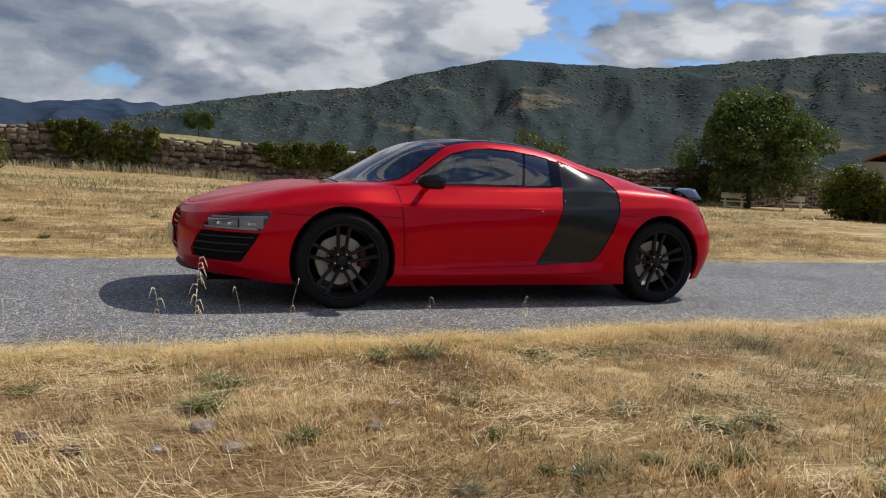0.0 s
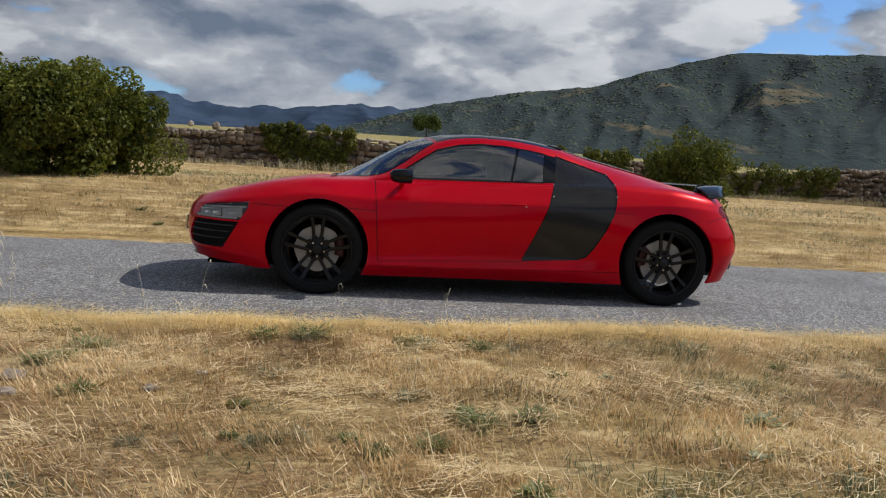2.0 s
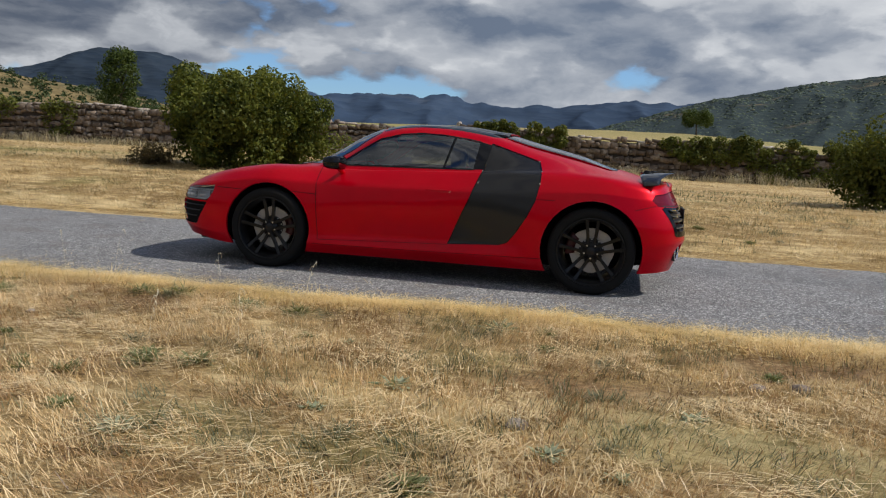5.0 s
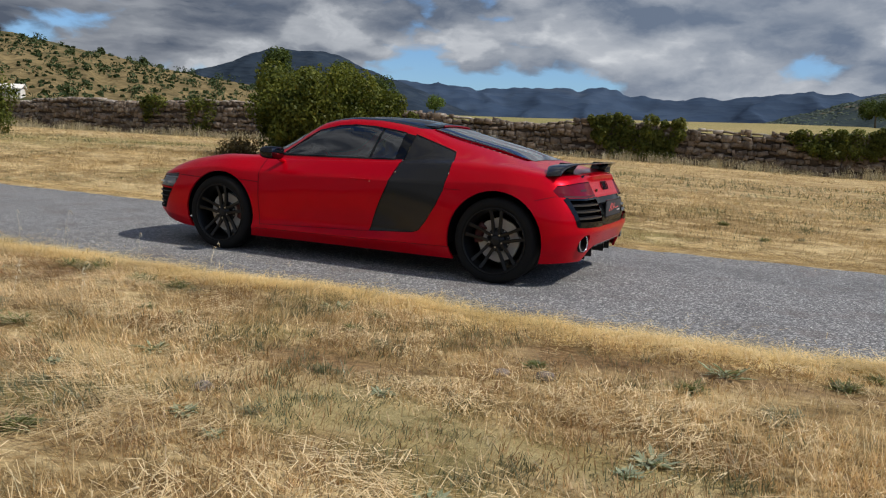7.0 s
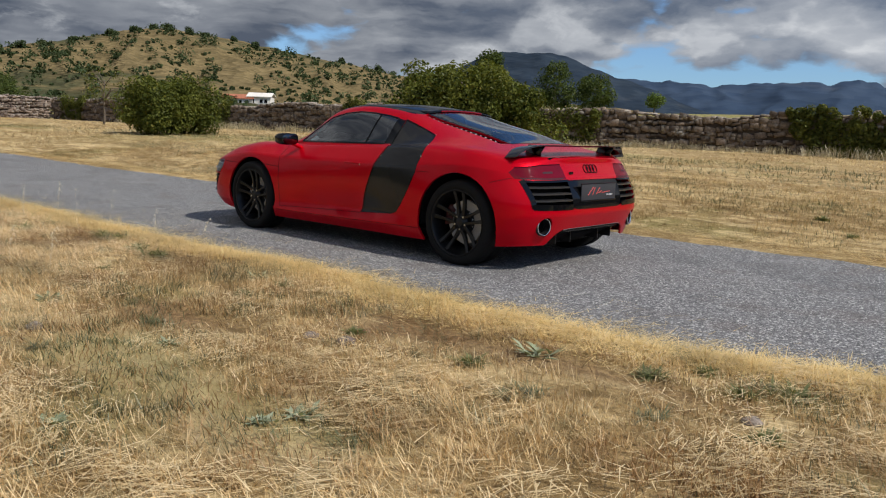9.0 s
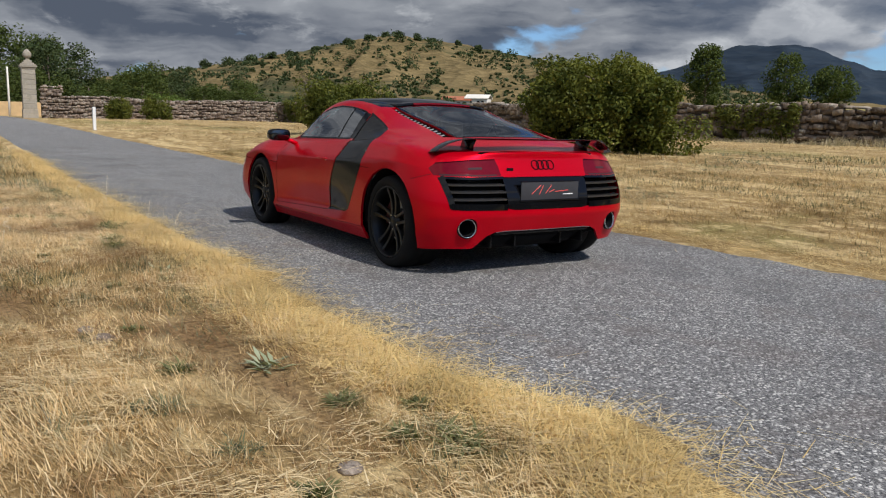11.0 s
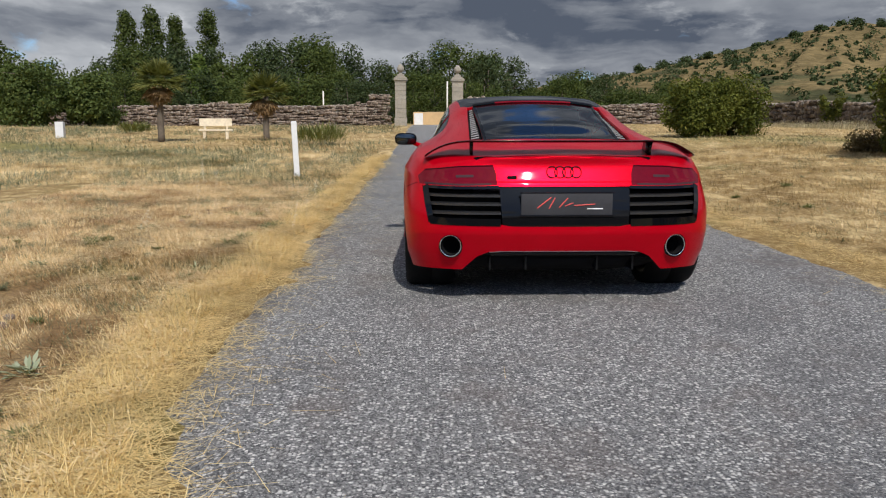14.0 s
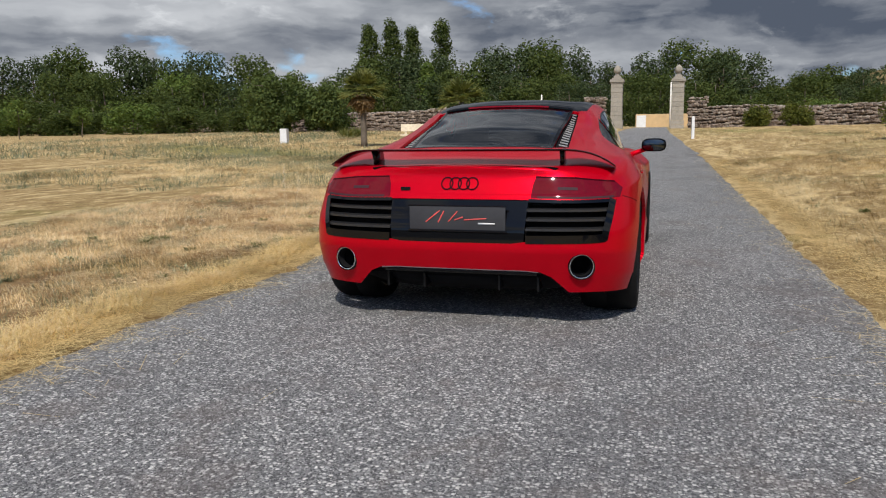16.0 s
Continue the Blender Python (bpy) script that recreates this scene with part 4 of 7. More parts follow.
def box_bm(sx, sy, sz, bevel=0.0, at=(0, 0, 0), turn=None):
    bm = bmesh.new()
    bmesh.ops.create_cube(bm, size=1.0)
    bmesh.ops.scale(bm, vec=(sx, sy, sz), verts=bm.verts)
    if bevel:
        bmesh.ops.bevel(bm, geom=list(bm.edges), offset=bevel, segments=2, affect="EDGES", profile=0.6)
    if turn is not None:
        bmesh.ops.transform(bm, matrix=turn, verts=bm.verts)
    bmesh.ops.translate(bm, vec=at, verts=bm.verts)
    return bm


def loft_bm(sections, closed=True, caps=True):
    """Skins rings of points."""
    bm = bmesh.new()
    rings = [[bm.verts.new(p) for p in s] for s in sections]
    n = len(rings[0])
    for p, q in zip(rings, rings[1:]):
        for j in range(n if closed else n - 1):
            bm.faces.new((p[j], p[(j + 1) % n], q[(j + 1) % n], q[j]))
    if caps and closed:
        bm.faces.new(rings[0][::-1])
        bm.faces.new(rings[-1])
    bmesh.ops.recalc_face_normals(bm, faces=bm.faces)
    return bm


def tube_bm(pts, radius, n=8, taper=None):
    pts = [Vector(p) for p in pts]
    sections = []
    for k, p in enumerate(pts):
        d = (pts[min(k + 1, len(pts) - 1)] - pts[max(k - 1, 0)]).normalized()
        side = d.orthogonal().normalized() if k == 0 else (last - d * last.dot(d)).normalized()
        last = side
        up = d.cross(side)
        r = radius if taper is None else radius * (1 + (taper - 1) * k / (len(pts) - 1))
        sections.append([p + (side * math.cos(2 * math.pi * j / n) + up * math.sin(2 * math.pi * j / n)) * r for j in range(n)])
    return loft_bm(sections)


def join_bm(*parts):
    out = bmesh.new()
    for bm in parts:
        me = bpy.data.meshes.new("join")
        bm.to_mesh(me)
        bm.free()
        out.from_mesh(me)
        bpy.data.meshes.remove(me)
    return out


def flip_y(bm):
    bmesh.ops.scale(bm, vec=(1, -1, 1), verts=bm.verts)
    bmesh.ops.reverse_faces(bm, faces=bm.faces)
    return bm


def bar_on(name, tree, p, q, plane, tall, deep, lift, mat, parent, side):
    """A slat that follows the body from p to q, standing lift proud of it and reaching deep behind."""
    n = 14
    sections = []
    for k in range(n + 1):
        t = (p[0] + (q[0] - p[0]) * k / n, p[1] + (q[1] - p[1]) * k / n)
        co, no = onto(tree, t, plane)
        if co is None:
            continue
        out = Vector((0, 1, 0)) if plane == SIDE else Vector((1, 0, 0)) if plane == BACK else Vector((-1, 0, 0))
        a, b = co + out * lift, co - out * deep
        sections.append([Vector((c.x, -side * c.y, c.z + dz)) for c, dz in ((a, -tall / 2), (a, tall / 2), (b, tall / 2 + 0.004), (b, -tall / 2 + 0.004))])
    bm = loft_bm(sections)
    return part(name, bm, mat, parent, smooth=False)


# ---------------------------------------------------------------- wheels
def wheel_parts(width, parent_at, turn, caliper_angle, axle):
    """A black five twin-spoke wheel; its outer face looks along -y before turning."""
    face = -1.0
    w = width
    rim = part("wheel", lathe_bm([(0.2585, .004), (.2570, .0095), (.2500, .0105), (.2455, .004), (.2400, -.012), (.2260, -.040), (.2200, -w + .05), (.235, -w + .02), (.2585, -w + .012)], 72, face), SATIN_BLACK, car, "black twin-spoke alloy wheel")
    rim.matrix_local = parent_at @ turn
    tyre = [(.2580, .003), (.2660, .0115), (.2760, .0145), (.2900, .0155), (.3060, .0130), (.3180, .0060), (.3270, -.0080), (.3318, -.0250), (.3330, -.0420), (.3330, -w * .5 + .006), (.3265, -w * .5 + .003), (.3265, -w * .5 - .003), (.3330, -w * .5 - .006), (.3330, -w + .050), (.3318, -w + .030), (.3230, -w + .005), (.3000, -w - .006), (.2760, -w - .004), (.2585, -w + .012)]
    part("tyre", lathe_bm(tyre, 80, face), RUBBER, rim, "black low-profile road tyre")
    for k in range(5):
        for hand in (-1, 1):
            sections = []
            for t in np.linspace(0, 1, 9):
                r = 0.040 + 0.205 * t
                mid = hand * (0.0235 + 0.0215 * t ** 1.2)
                half = 0.0135 - 0.0025 * math.sin(t * math.pi) + 0.003 * t
                o = -0.036 + 0.030 * t ** 1.5 - 0.010 * math.sin(t * math.pi)
                deep = 0.040 - 0.012 * t
                ring = [(mid - half, o - 0.004), (mid - half * .7, o), (mid + half * .7, o), (mid + half, o - 0.004), (mid + half * .6, o - deep), (mid - half * .6, o - deep)]
                a = radians(90 + 72 * k)
                ca, sa = math.cos(a), math.sin(a)
                sections.append([Vector((r * ca - y * sa, face * oo, r * sa + y * ca)) for y, oo in ring])
            part("spoke", loft_bm(sections), SATIN_BLACK, rim, smooth=False)
    part("hub", lathe_bm([(0, -.030), (.034, -.030), (.038, -.034), (.040, -.042), (.066, -.046), (.072, -.055), (.072, -.10)], 40, face), SATIN_BLACK, rim)
    for k in range(5):
        a = radians(54 + 72 * k)
        bm = lathe_bm([(0, -.036), (.007, -.036), (.0085, -.040), (.0085, -.052)], 6, face)
        bmesh.ops.translate(bm, vec=(.053 * math.cos(a), 0, .053 * math.sin(a)), verts=bm.verts)
        part("wheel_bolt", bm, STEEL, rim, smooth=False)
    # waved brake disc and its caliper
    bm = bmesh.new()
    n = 64
    rings = []
    for o in (-.105, -.135):
        rings.append([[bm.verts.new((r * (1 + (0.02 * math.cos(8 * a) if r > .1 else 0)) * math.cos(a), face * o, r * (1 + (0.02 * math.cos(8 * a) if r > .1 else 0)) * math.sin(a))) for a in [2 * math.pi * k / n for k in range(n)]] for r in (.095, .170)])
    (a0, a1), (b0, b1) = rings
    for k in range(n):
        j = (k + 1) % n
        for f in ((a0[k], a0[j], a1[j], a1[k]), (b0[k], b1[k], b1[j], b0[j]), (a1[k], a1[j], b1[j], b1[k])):
            bm.faces.new(f)
    bmesh.ops.recalc_face_normals(bm, faces=bm.faces)
    part("brake_disc", bm, DISC_STEEL, rim, "bare steel brake disc", smooth=False)
    part("disc_hat", lathe_bm([(0, -.085), (.080, -.085), (.094, -.095), (.096, -.12)], 40, face), TRIM_BLACK, rim)
    for k in range(10):
        a = radians(18 + 36 * k)
        bm = box_bm(.016, .008, .012, .002, turn=Matrix.Rotation(-a, 4, "Y"), at=(.086 * math.cos(a), face * -.093, .086 * math.sin(a)))
        part("disc_rivet", bm, STEEL, rim)
    arc = []
    for k in range(9):
        a = radians(caliper_angle - 26 + 52 * k / 8)
        arc.append([Vector((r * math.cos(a), face * o, r * math.sin(a))) for r, o in ((.128, -.092), (.185, -.080), (.200, -.095), (.200, -.150), (.128, -.145))])
    part("brake_caliper", loft_bm(arc), CALIPER, rim, "dark red brake caliper")
    return rim


FRONT_Y, REAR_Y = 0.921, 0.908
left, right = Matrix.Identity(4), Matrix.Rotation(math.pi, 4, "Z")
wheel_parts(0.235, pose(0, -FRONT_Y, WHEEL_R - 0.004), left, 8, 0)
wheel_parts(0.295, pose(BASE, -REAR_Y, WHEEL_R - 0.004), left, 165, 1)
wheel_parts(0.235, pose(0, FRONT_Y, WHEEL_R - 0.004), right, 172, 0)
wheel_parts(0.295, pose(BASE, REAR_Y, WHEEL_R - 0.004), right, 15, 1)

for s in (1, -1):
    for cx, r in ((0.0, 0.384), (BASE, 0.394)):
        bm = lathe_bm([(0.02, -.50), (r, -.50), (r, -.87), (r - .004, -.90)], 40, 1.0, -8, 188)
        bmesh.ops.translate(bm, vec=(cx, 0, 0.333), verts=bm.verts)
        part("wheel_arch_liner", bm if s > 0 else flip_y(bm), VOID_BLACK, body)
# underside and cabin tub
floor = [box_bm(3.6, 1.0, .03, at=(.95, 0, .165)), box_bm(1.78, 1.70, .03, at=(1.335, 0, .163))]
part("underbody", join_bm(*floor), VOID_BLACK, body, smooth=False)
# hidden box added inside the bumper to stop sun leaking onto the road
part("tail_floor", box_bm(.22, 1.42, .02, at=(3.05, 0, .262)), VOID_BLACK, body, smooth=False)
part("diffuser_ramp", loft_bm([[Vector((x, y, z)) for x, z in ((2.70, .150), (2.70, .185), (3.22, .285), (3.22, .265))] for y in (-.60, 0, .60)]), VOID_BLACK, body, smooth=False)

# ---------------------------------------------------------------- nose
panel("front_grille", panels["front_grille"], TRIM_BLACK, body, lift=-0.03, label="black single-frame grille")
for k, z in enumerate((.565, .53, .495, .37, .33)):
    bar_on("grille_slat", body_tree, (-.27, z), (.27, z), "front", .010, .03, -0.004, GLOSS_BLACK, body, 1)
bm = box_bm(.012, .50, .11, .004, at=(-1.062, 0, .435))
part("front_plate", bm, CREAM, body, "cream front plate")
part("front_splitter", loft_bm([[Vector((x, y, z)) for x, z in ((-1.00 + .13 * (abs(y) / .8) ** 3 * 3, .228), (-1.012 + .13 * (abs(y) / .8) ** 3 * 3, .215), (-.80, .20), (-.80, .225))] for y in np.linspace(-.66, .66, 21)]), TRIM_BLACK, body, "black front splitter")
for s in (1, -1):
    panel("headlamp_housing", panels["headlamp"], SATIN_BLACK, body, (s,), -0.035)
    panel("intake_backing", panels["intake"], VOID_BLACK, body, (s,), -0.016)
    seam("intake_rim", body_tree, [(-.945, .345), (-.87, .329), (-.688, .327), (-.600, .465)], SIDE, VOID_BLACK, body, (s,), .020, .001)
    for z, x0, x1 in ((.475, -.93, -.60), (.43, -.945, -.63), (.38, -.955, -.66)):
        bar_on("intake_slat", body_tree, (x0, z), (x1, z), SIDE, .005, .02, -0.004, TRIM_BLACK, body, s)
    bar_on("lamp_strip", body_tree, (-.850, .600), (-.515, .612), SIDE, .008, .02, -0.006, WHITE_INK, body, s)
    bar_on("lamp_strip", body_tree, (-.895, .534), (-.58, .530), SIDE, .007, .02, -0.006, WHITE_INK, body, s)
    for x0, x1, z, tall in ((-.870, -.70, .562, .050), (-.69, -.542, .564, .062)):
        bar_on("lamp_reflector", body_tree, (x0, z), (x1, z + .006), SIDE, tall, .012, -0.012, LAMP_SILVER, body, s)
    for x in (-.80, -.735, -.615):
        co, no = onto(body_tree, (x, .562), SIDE)
        part("lamp_projector", box_bm(.050, .006, .018, .002, at=(co.x, -s * (co.y - .008), co.z)), LAMP_SILVER, body, "bright headlamp projector")
    # door mirror on its stalk
    rings = []
    for x, hw, hh in ((.505, .030, .020), (.522, .066, .041), (.56, .090, .051), (.61, .097, .054), (.660, .098, .053)):
        rings.append([Vector((x + .035 * math.cos(a) * (1 if math.cos(a) > 0 else 0) * 0, -s * (.966 + hw * math.copysign(abs(math.cos(a)) ** .6, math.cos(a))), .897 + hh * math.copysign(abs(math.sin(a)) ** .7, math.sin(a)))) for a in [2 * math.pi * k / 20 for k in range(20)]])
    shell = part("door_mirror", loft_bm(rings), GLOSS_BLACK, body, "gloss black door mirror")
    glass = [[Vector((.662 + k * .003, -s * (.966 + .088 * (1 - .06 * k) * math.copysign(abs(math.cos(a)) ** .6, math.cos(a))), .897 + .046 * (1 - .06 * k) * math.copysign(abs(math.sin(a)) ** .7, math.sin(a)))) for a in [2 * math.pi * j / 20 for j in range(20)]] for k in (0, 1)]
    part("mirror_glass", loft_bm(glass), MIRROR_DARK, body, "dark mirror glass")
    part("mirror_stalk", tube_bm([(.60, -s * .74, .80), (.60, -s * .80, .825), (.60, -s * .90, .862)], .020, 10), RED, body)

# ---------------------------------------------------------------- seams and flanks
for s in (1, -1):
    seam("door_gap", body_tree, [(.405, .85), (.42, .62), (.445, .265)], SIDE, VOID_BLACK, body, (s,), .006)
    seam("door_sill_gap", body_tree, [(.445, .265), (1.53, .300)], SIDE, VOID_BLACK, body, (s,), .004)
    seam("wing_gap", body_tree, [(.20, .645), (.42, .632)], SIDE, VOID_BLACK, body, (s,), .005)
    seam("bumper_gap", body_tree, [(-.47, .642), (-.22, .635)], SIDE, VOID_BLACK, body, (s,), .005)
    seam("rear_bumper_gap", body_tree, [(2.22, .70), (2.36, .70)], SIDE, VOID_BLACK, body, (s,), .004)
    seam("rear_bumper_gap", body_tree, [(2.95, .66), (3.10, .70)], SIDE, VOID_BLACK, body, (s,), .004)
    seam("sill_gap", body_tree, [(.40, .228), (1.2, .236), (2.28, .252)], SIDE, VOID_BLACK, body, (s,), .004)
    seam("window_rubber", body_tree, GLASS_LINE + GLASS_LINE[:1], SIDE, GLOSS_BLACK, body, (s,), .014, .002)
    seam("quarter_divider", body_tree, [(1.44, .893), (1.50, 1.145)], SIDE, GLOSS_BLACK, body, (s,), .020, .002)
    co, no = onto(body_tree, (1.52, .716), SIDE)
    part("door_handle", box_bm(.20, .012, .014, .004, at=(1.44, -s * (co.y + .001), .724)), RED, body)
    part("door_lock", box_bm(.012, .006, .012, .002, at=(1.535, -s * (co.y + .002), .716)), CHROME, body)
    for p in ((1.765, .89), (1.75, .80), (2.20, .985), (2.235, .91), (2.235, .82)):
        co, no = onto(body_tree, p, SIDE)
        part("blade_clip", box_bm(.010, .004, .010, .001, at=(co.x, -s * (co.y + .002), co.z)), CHROME, body)
    seam("blade_edge", body_tree, BLADE_LINE + BLADE_LINE[:1], SIDE, GLOSS_BLACK, body, (s,), .007, .001)
    # slatted vents beside the rear window
    for k in range(15):
        x = 1.915 + .052 * k
        inner, outer = (x, .447), (x + .008, .472 + .0018 * k)
        bar = []
        for t in np.linspace(0, 1, 4):
            co, no = onto(body_tree, (inner[0] + (outer[0] - inner[0]) * t, inner[1] + (outer[1] - inner[1]) * t), TOP)
            bar.append([Vector((co.x + dx, -s * co.y, co.z + dz)) for dx, dz in ((-.008, -.020), (-.008, -.016), (.008, -.017), (.008, -.023))])
        part("vent_slat", loft_bm(bar), VENT_GREY, body, smooth=False)
    panel("vent_backing", panels["louvre"], VOID_BLACK, body, (s,), -0.032)
seam("screen_edge", body_tree, [(.085, 0), (.085, .10), (.11, .28), (.19, .48), (.33, .625), (.43, .66), (.60, .62), (.85, .55)], TOP, GLOSS_BLACK, body, (1, -1), .016, .002)
seam("bonnet_gap", body_tree, [(-.93, 0), (-.92, .25), (-.83, .45), (-.5, .56), (0.0, .615), (.16, .60)], TOP, VOID_BLACK, body, (1, -1), .006)
seam("rear_screen_edge", body_tree, [(1.90, 0), (1.89, .435), (2.30, .425), (2.78, .42), (2.80, 0)], TOP, GLOSS_BLACK, body, (1, -1), .020, .002)
# lip at the roof's end, with the high brake lamp in its rear face
lip, lamp = [], []
for y in np.linspace(-.44, .44, 23):
    front_co, rear_co = onto(body_tree, (1.78, abs(y)), TOP)[0], onto(body_tree, (1.888, abs(y)), TOP)[0]
    z1, z2 = front_co.z, rear_co.z
    lip.append([Vector((1.78, y, z1 + .0015)), Vector((1.87, y, z1 - .006)), Vector((1.893, y, z1 - .012)), Vector((1.898, y, z2 - .002)), Vector((1.80, y, z2 - .004))])
    if abs(y) < .29:
        lamp.append([Vector((1.8945, y, z1 - .012)), Vector((1.9005, y, z1 - .014)), Vector((1.9025, y, z2 + .001)), Vector((1.896, y, z2 + .001))])
part("roof_lip", loft_bm(lip), GLOSS_BLACK, body)
part("high_brake_lamp", loft_bm(lamp), BRAKE_RED, body, "red high brake lamp strip", smooth=False)
for y in (-.05, .05):
    part("wiper", tube_bm([(.07 + .10 * (y > 0), y * 8, .862), (.075, y * 4, .872), (.085, y, .876)], .006, 6), TRIM_BLACK, body)

# ---------------------------------------------------------------- tail
panel("diffuser", panels["diffuser"], VOID_BLACK, body, lift=-0.20, label="black rear diffuser")
for z in (.318,):
    seam("diffuser_trim", body_tree, [(0, z), (.36, z), (.43, z - .006)], BACK, STEEL, body, (1, -1), .005, .002)
part("diffuser_band", loft_bm([[Vector((x, y, z)) for x, z in ((3.292, .314), (3.297, .300), (3.290, .290), (3.24, .290), (3.24, .314))] for y in np.linspace(-.42, .42, 15)]), GLOSS_BLACK, body)
part("diffuser_lip", loft_bm([[Vector((x, y, z + .05 * (abs(y) / .60) ** 4)) for x, z in ((3.215, .268), (3.225, .258), (3.06, .160), (3.03, .165))] for y in np.linspace(-.60, .60, 17)]), VOID_BLACK, body)
part("diffuser_insert", box_bm(.02, .34, .022, .004, at=(3.205, 0, .268)), RED, body)
for y in (-.42, -.21, .21, .42):
    part("diffuser_fin", box_bm(.16, .012, .080, .002, at=(3.16, y, .232)), SATIN_BLACK, body)
for s in (1, -1):
    panel("grille_backing", panels["rear_grille"], VOID_BLACK, body, (s,), -0.07)
    seam("grille_frame", body_tree, [(.374, .684), (.60, .679), (.80, .682)], BACK, GLOSS_BLACK, body, (s,), .018, .002)
    seam("grille_frame", body_tree, [(.796, .688), (.784, .60), (.761, .486)], BACK, GLOSS_BLACK, body, (s,), .040, .0025)
    seam("grille_frame", body_tree, [(.768, .496), (.70, .492), (.37, .488)], BACK, GLOSS_BLACK, body, (s,), .042, .003)
    for k, z in enumerate((.634, .587, .538)):
        bar_on("grille_slat", body_tree, (.368, z), (.795 - .012 * k, z), BACK, .012, .055, -0.006, SLAT_BLACK, body, s)
    panel("lamp_reflector", panels["tail_lamp"], TAIL_DARK, body, (s,), -0.012)
    seam("lamp_band", body_tree, [(.52, .745), (.62, .742)], BACK, LAMP_GREY, body, (s,), .016, .0016)
    seam("lamp_band", body_tree, [(.42, .700), (.60, .696), (.80, .700)], BACK, LAMP_GREY, body, (s,), .012, .0016)
    seam("lamp_edge", body_tree, [(.405, .803), (.60, .797), (.80, .775)], BACK, TAIL_DARK, body, (s,), .008, .0016)
    co, no = onto(body_tree, (.652, .347), BACK)
    aim = Matrix.Rotation(math.pi / 2 - s * math.atan2(abs(no.y), abs(no.x)) * .9, 3, "Z")
    mouth = Vector((co.x - .006, -s * .652, .347))
    for name, profile, mat, label in (("exhaust_tip", [(.052, .06), (.058, -.004), (.0615, -.010), (.065, -.004), (.065, .05)], CHROME, "polished oval exhaust tip"), ("exhaust_bore", [(0, .14), (.052, .14), (.0535, .0)], VOID_BLACK, ""), ("exhaust_surround", [(.063, .03), (.063, -.002), (.0705, -.002), (.0705, .03)], GLOSS_BLACK, "")):
        pipe = lathe_bm(profile, 40, 1.0)
        bmesh.ops.rotate(pipe, cent=(0, 0, 0), matrix=aim, verts=pipe.verts)
        bmesh.ops.translate(pipe, vec=mouth, verts=pipe.verts)
        part(name, pipe, mat, body, label)

plate = part("rear_plate", box_bm(.010, .52, .125, .003, at=(3.342, .005, .592)), PLATE_GREY, body, "dark grey rear plate with red slanted lettering bars")
part("plate_frame", join_bm(box_bm(.016, .535, .012, .003, at=(3.345, .005, .526)), box_bm(.016, .535, .006, .002, at=(3.341, .005, .657))), GLOSS_BLACK, body)
# lettering as plain slanted bars
for y, z, wide, turn in ((-.13, .004, .10, 38), (-.085, .002, .07, 62), (-.02, .004, .075, 48), (.012, -.006, .05, 20), (.10, -.008, .12, 4)):
    bar = box_bm(.003, wide, .0055, .001, turn=Matrix.Rotation(radians(turn), 4, "X"), at=(3.349, y + .005, .597 + z))
    part("script_bar", bar, SCRIPT_RED, plate)
part("small_print_bar", box_bm(.003, .09, .008, at=(3.349, .165, .566)), WHITE_INK, plate)
for k in range(4):
    pts = []
    for j in range(29):
        y, z = -.069 + .046 * k + .031 * math.cos(2 * math.pi * j / 28), .768 + .031 * math.sin(2 * math.pi * j / 28)
        pts.append((onto(body_tree, (abs(y), z), BACK)[0].x + .004, y, z))
    part("badge_ring", tube_bm(pts, .0038, 6), GLOSS_BLACK, body)
co, no = onto(body_tree, (.30, .735), BACK)
part("badge_bar", box_bm(.006, .055, .020, .002, at=(co.x + .003, -.30, .738)), GLOSS_BLACK, body)
# rear wing: a blade with ends that bend down
sections = []
for y in np.linspace(-.80, .80, 41):
    e = abs(y)
    drop = .088 * (max(0, e - .50) / .30) ** 2.6
    chord = .17 + .05 * ramp(e, .4, .6) - .10 * ramp(e, .60, .80)
    x0, zc = 3.235 - .12 * ramp(e, .5, .8), .946 - drop
    sections.append([Vector((x0 - chord * c, y, zc + dz + .02 * c * 0 - .015 * c)) for c, dz in ((0, .002), (.25, .005), (.6, .006), (.9, .003), (1.0, -.001), (.8, -.005), (.4, -.006), (0.02, -.002))])
part("rear_wing", loft_bm(sections), CARBON_GLOSS, car, "carbon rear wing with turned-down ends")
for s in (1, -1):
    part("wing_strut", loft_bm([[Vector((x, -s * (.525 + dy), z)) for x, dy in ((x0, -.008), (x1, -.008), (x1, .008), (x0, .008))] for z, x0, x1 in ((.835, 2.98, 3.135), (.885, 2.995, 3.13), (.945, 3.02, 3.17))]), GLOSS_BLACK, car)

# ---------------------------------------------------------------- cabin
def seat_part(y):
    rings = []
    for z, x, hw, t in ((.30, 1.16, .22, .09), (.45, 1.25, .24, .10), (.62, 1.32, .25, .10), (.78, 1.40, .23, .09), (.88, 1.44, .17, .07)):
        rings.append([Vector((x + t * .6 * math.copysign(abs(math.cos(a)) ** .6, math.cos(a)), y + hw * math.copysign(abs(math.sin(a)) ** .6, math.sin(a)), z)) for a in [2 * math.pi * k / 16 for k in range(16)]])
    seat = part("seat", loft_bm(rings), LEATHER, car, "dark leather bucket seat")
    part("seat_cushion", box_bm(.52, .48, .16, .05, at=(.95, y, .33)), LEATHER, seat)
    part("headrest", box_bm(.09, .26, .17, .035, at=(1.475, y, .975)), LEATHER, seat)


seat_part(-.36)
seat_part(.36)
dash = [Vector((x, 0, z)) for x, z in ((.28, .60), (.24, .84), (.36, .865), (.52, .845), (.62, .78), (.60, .62))]
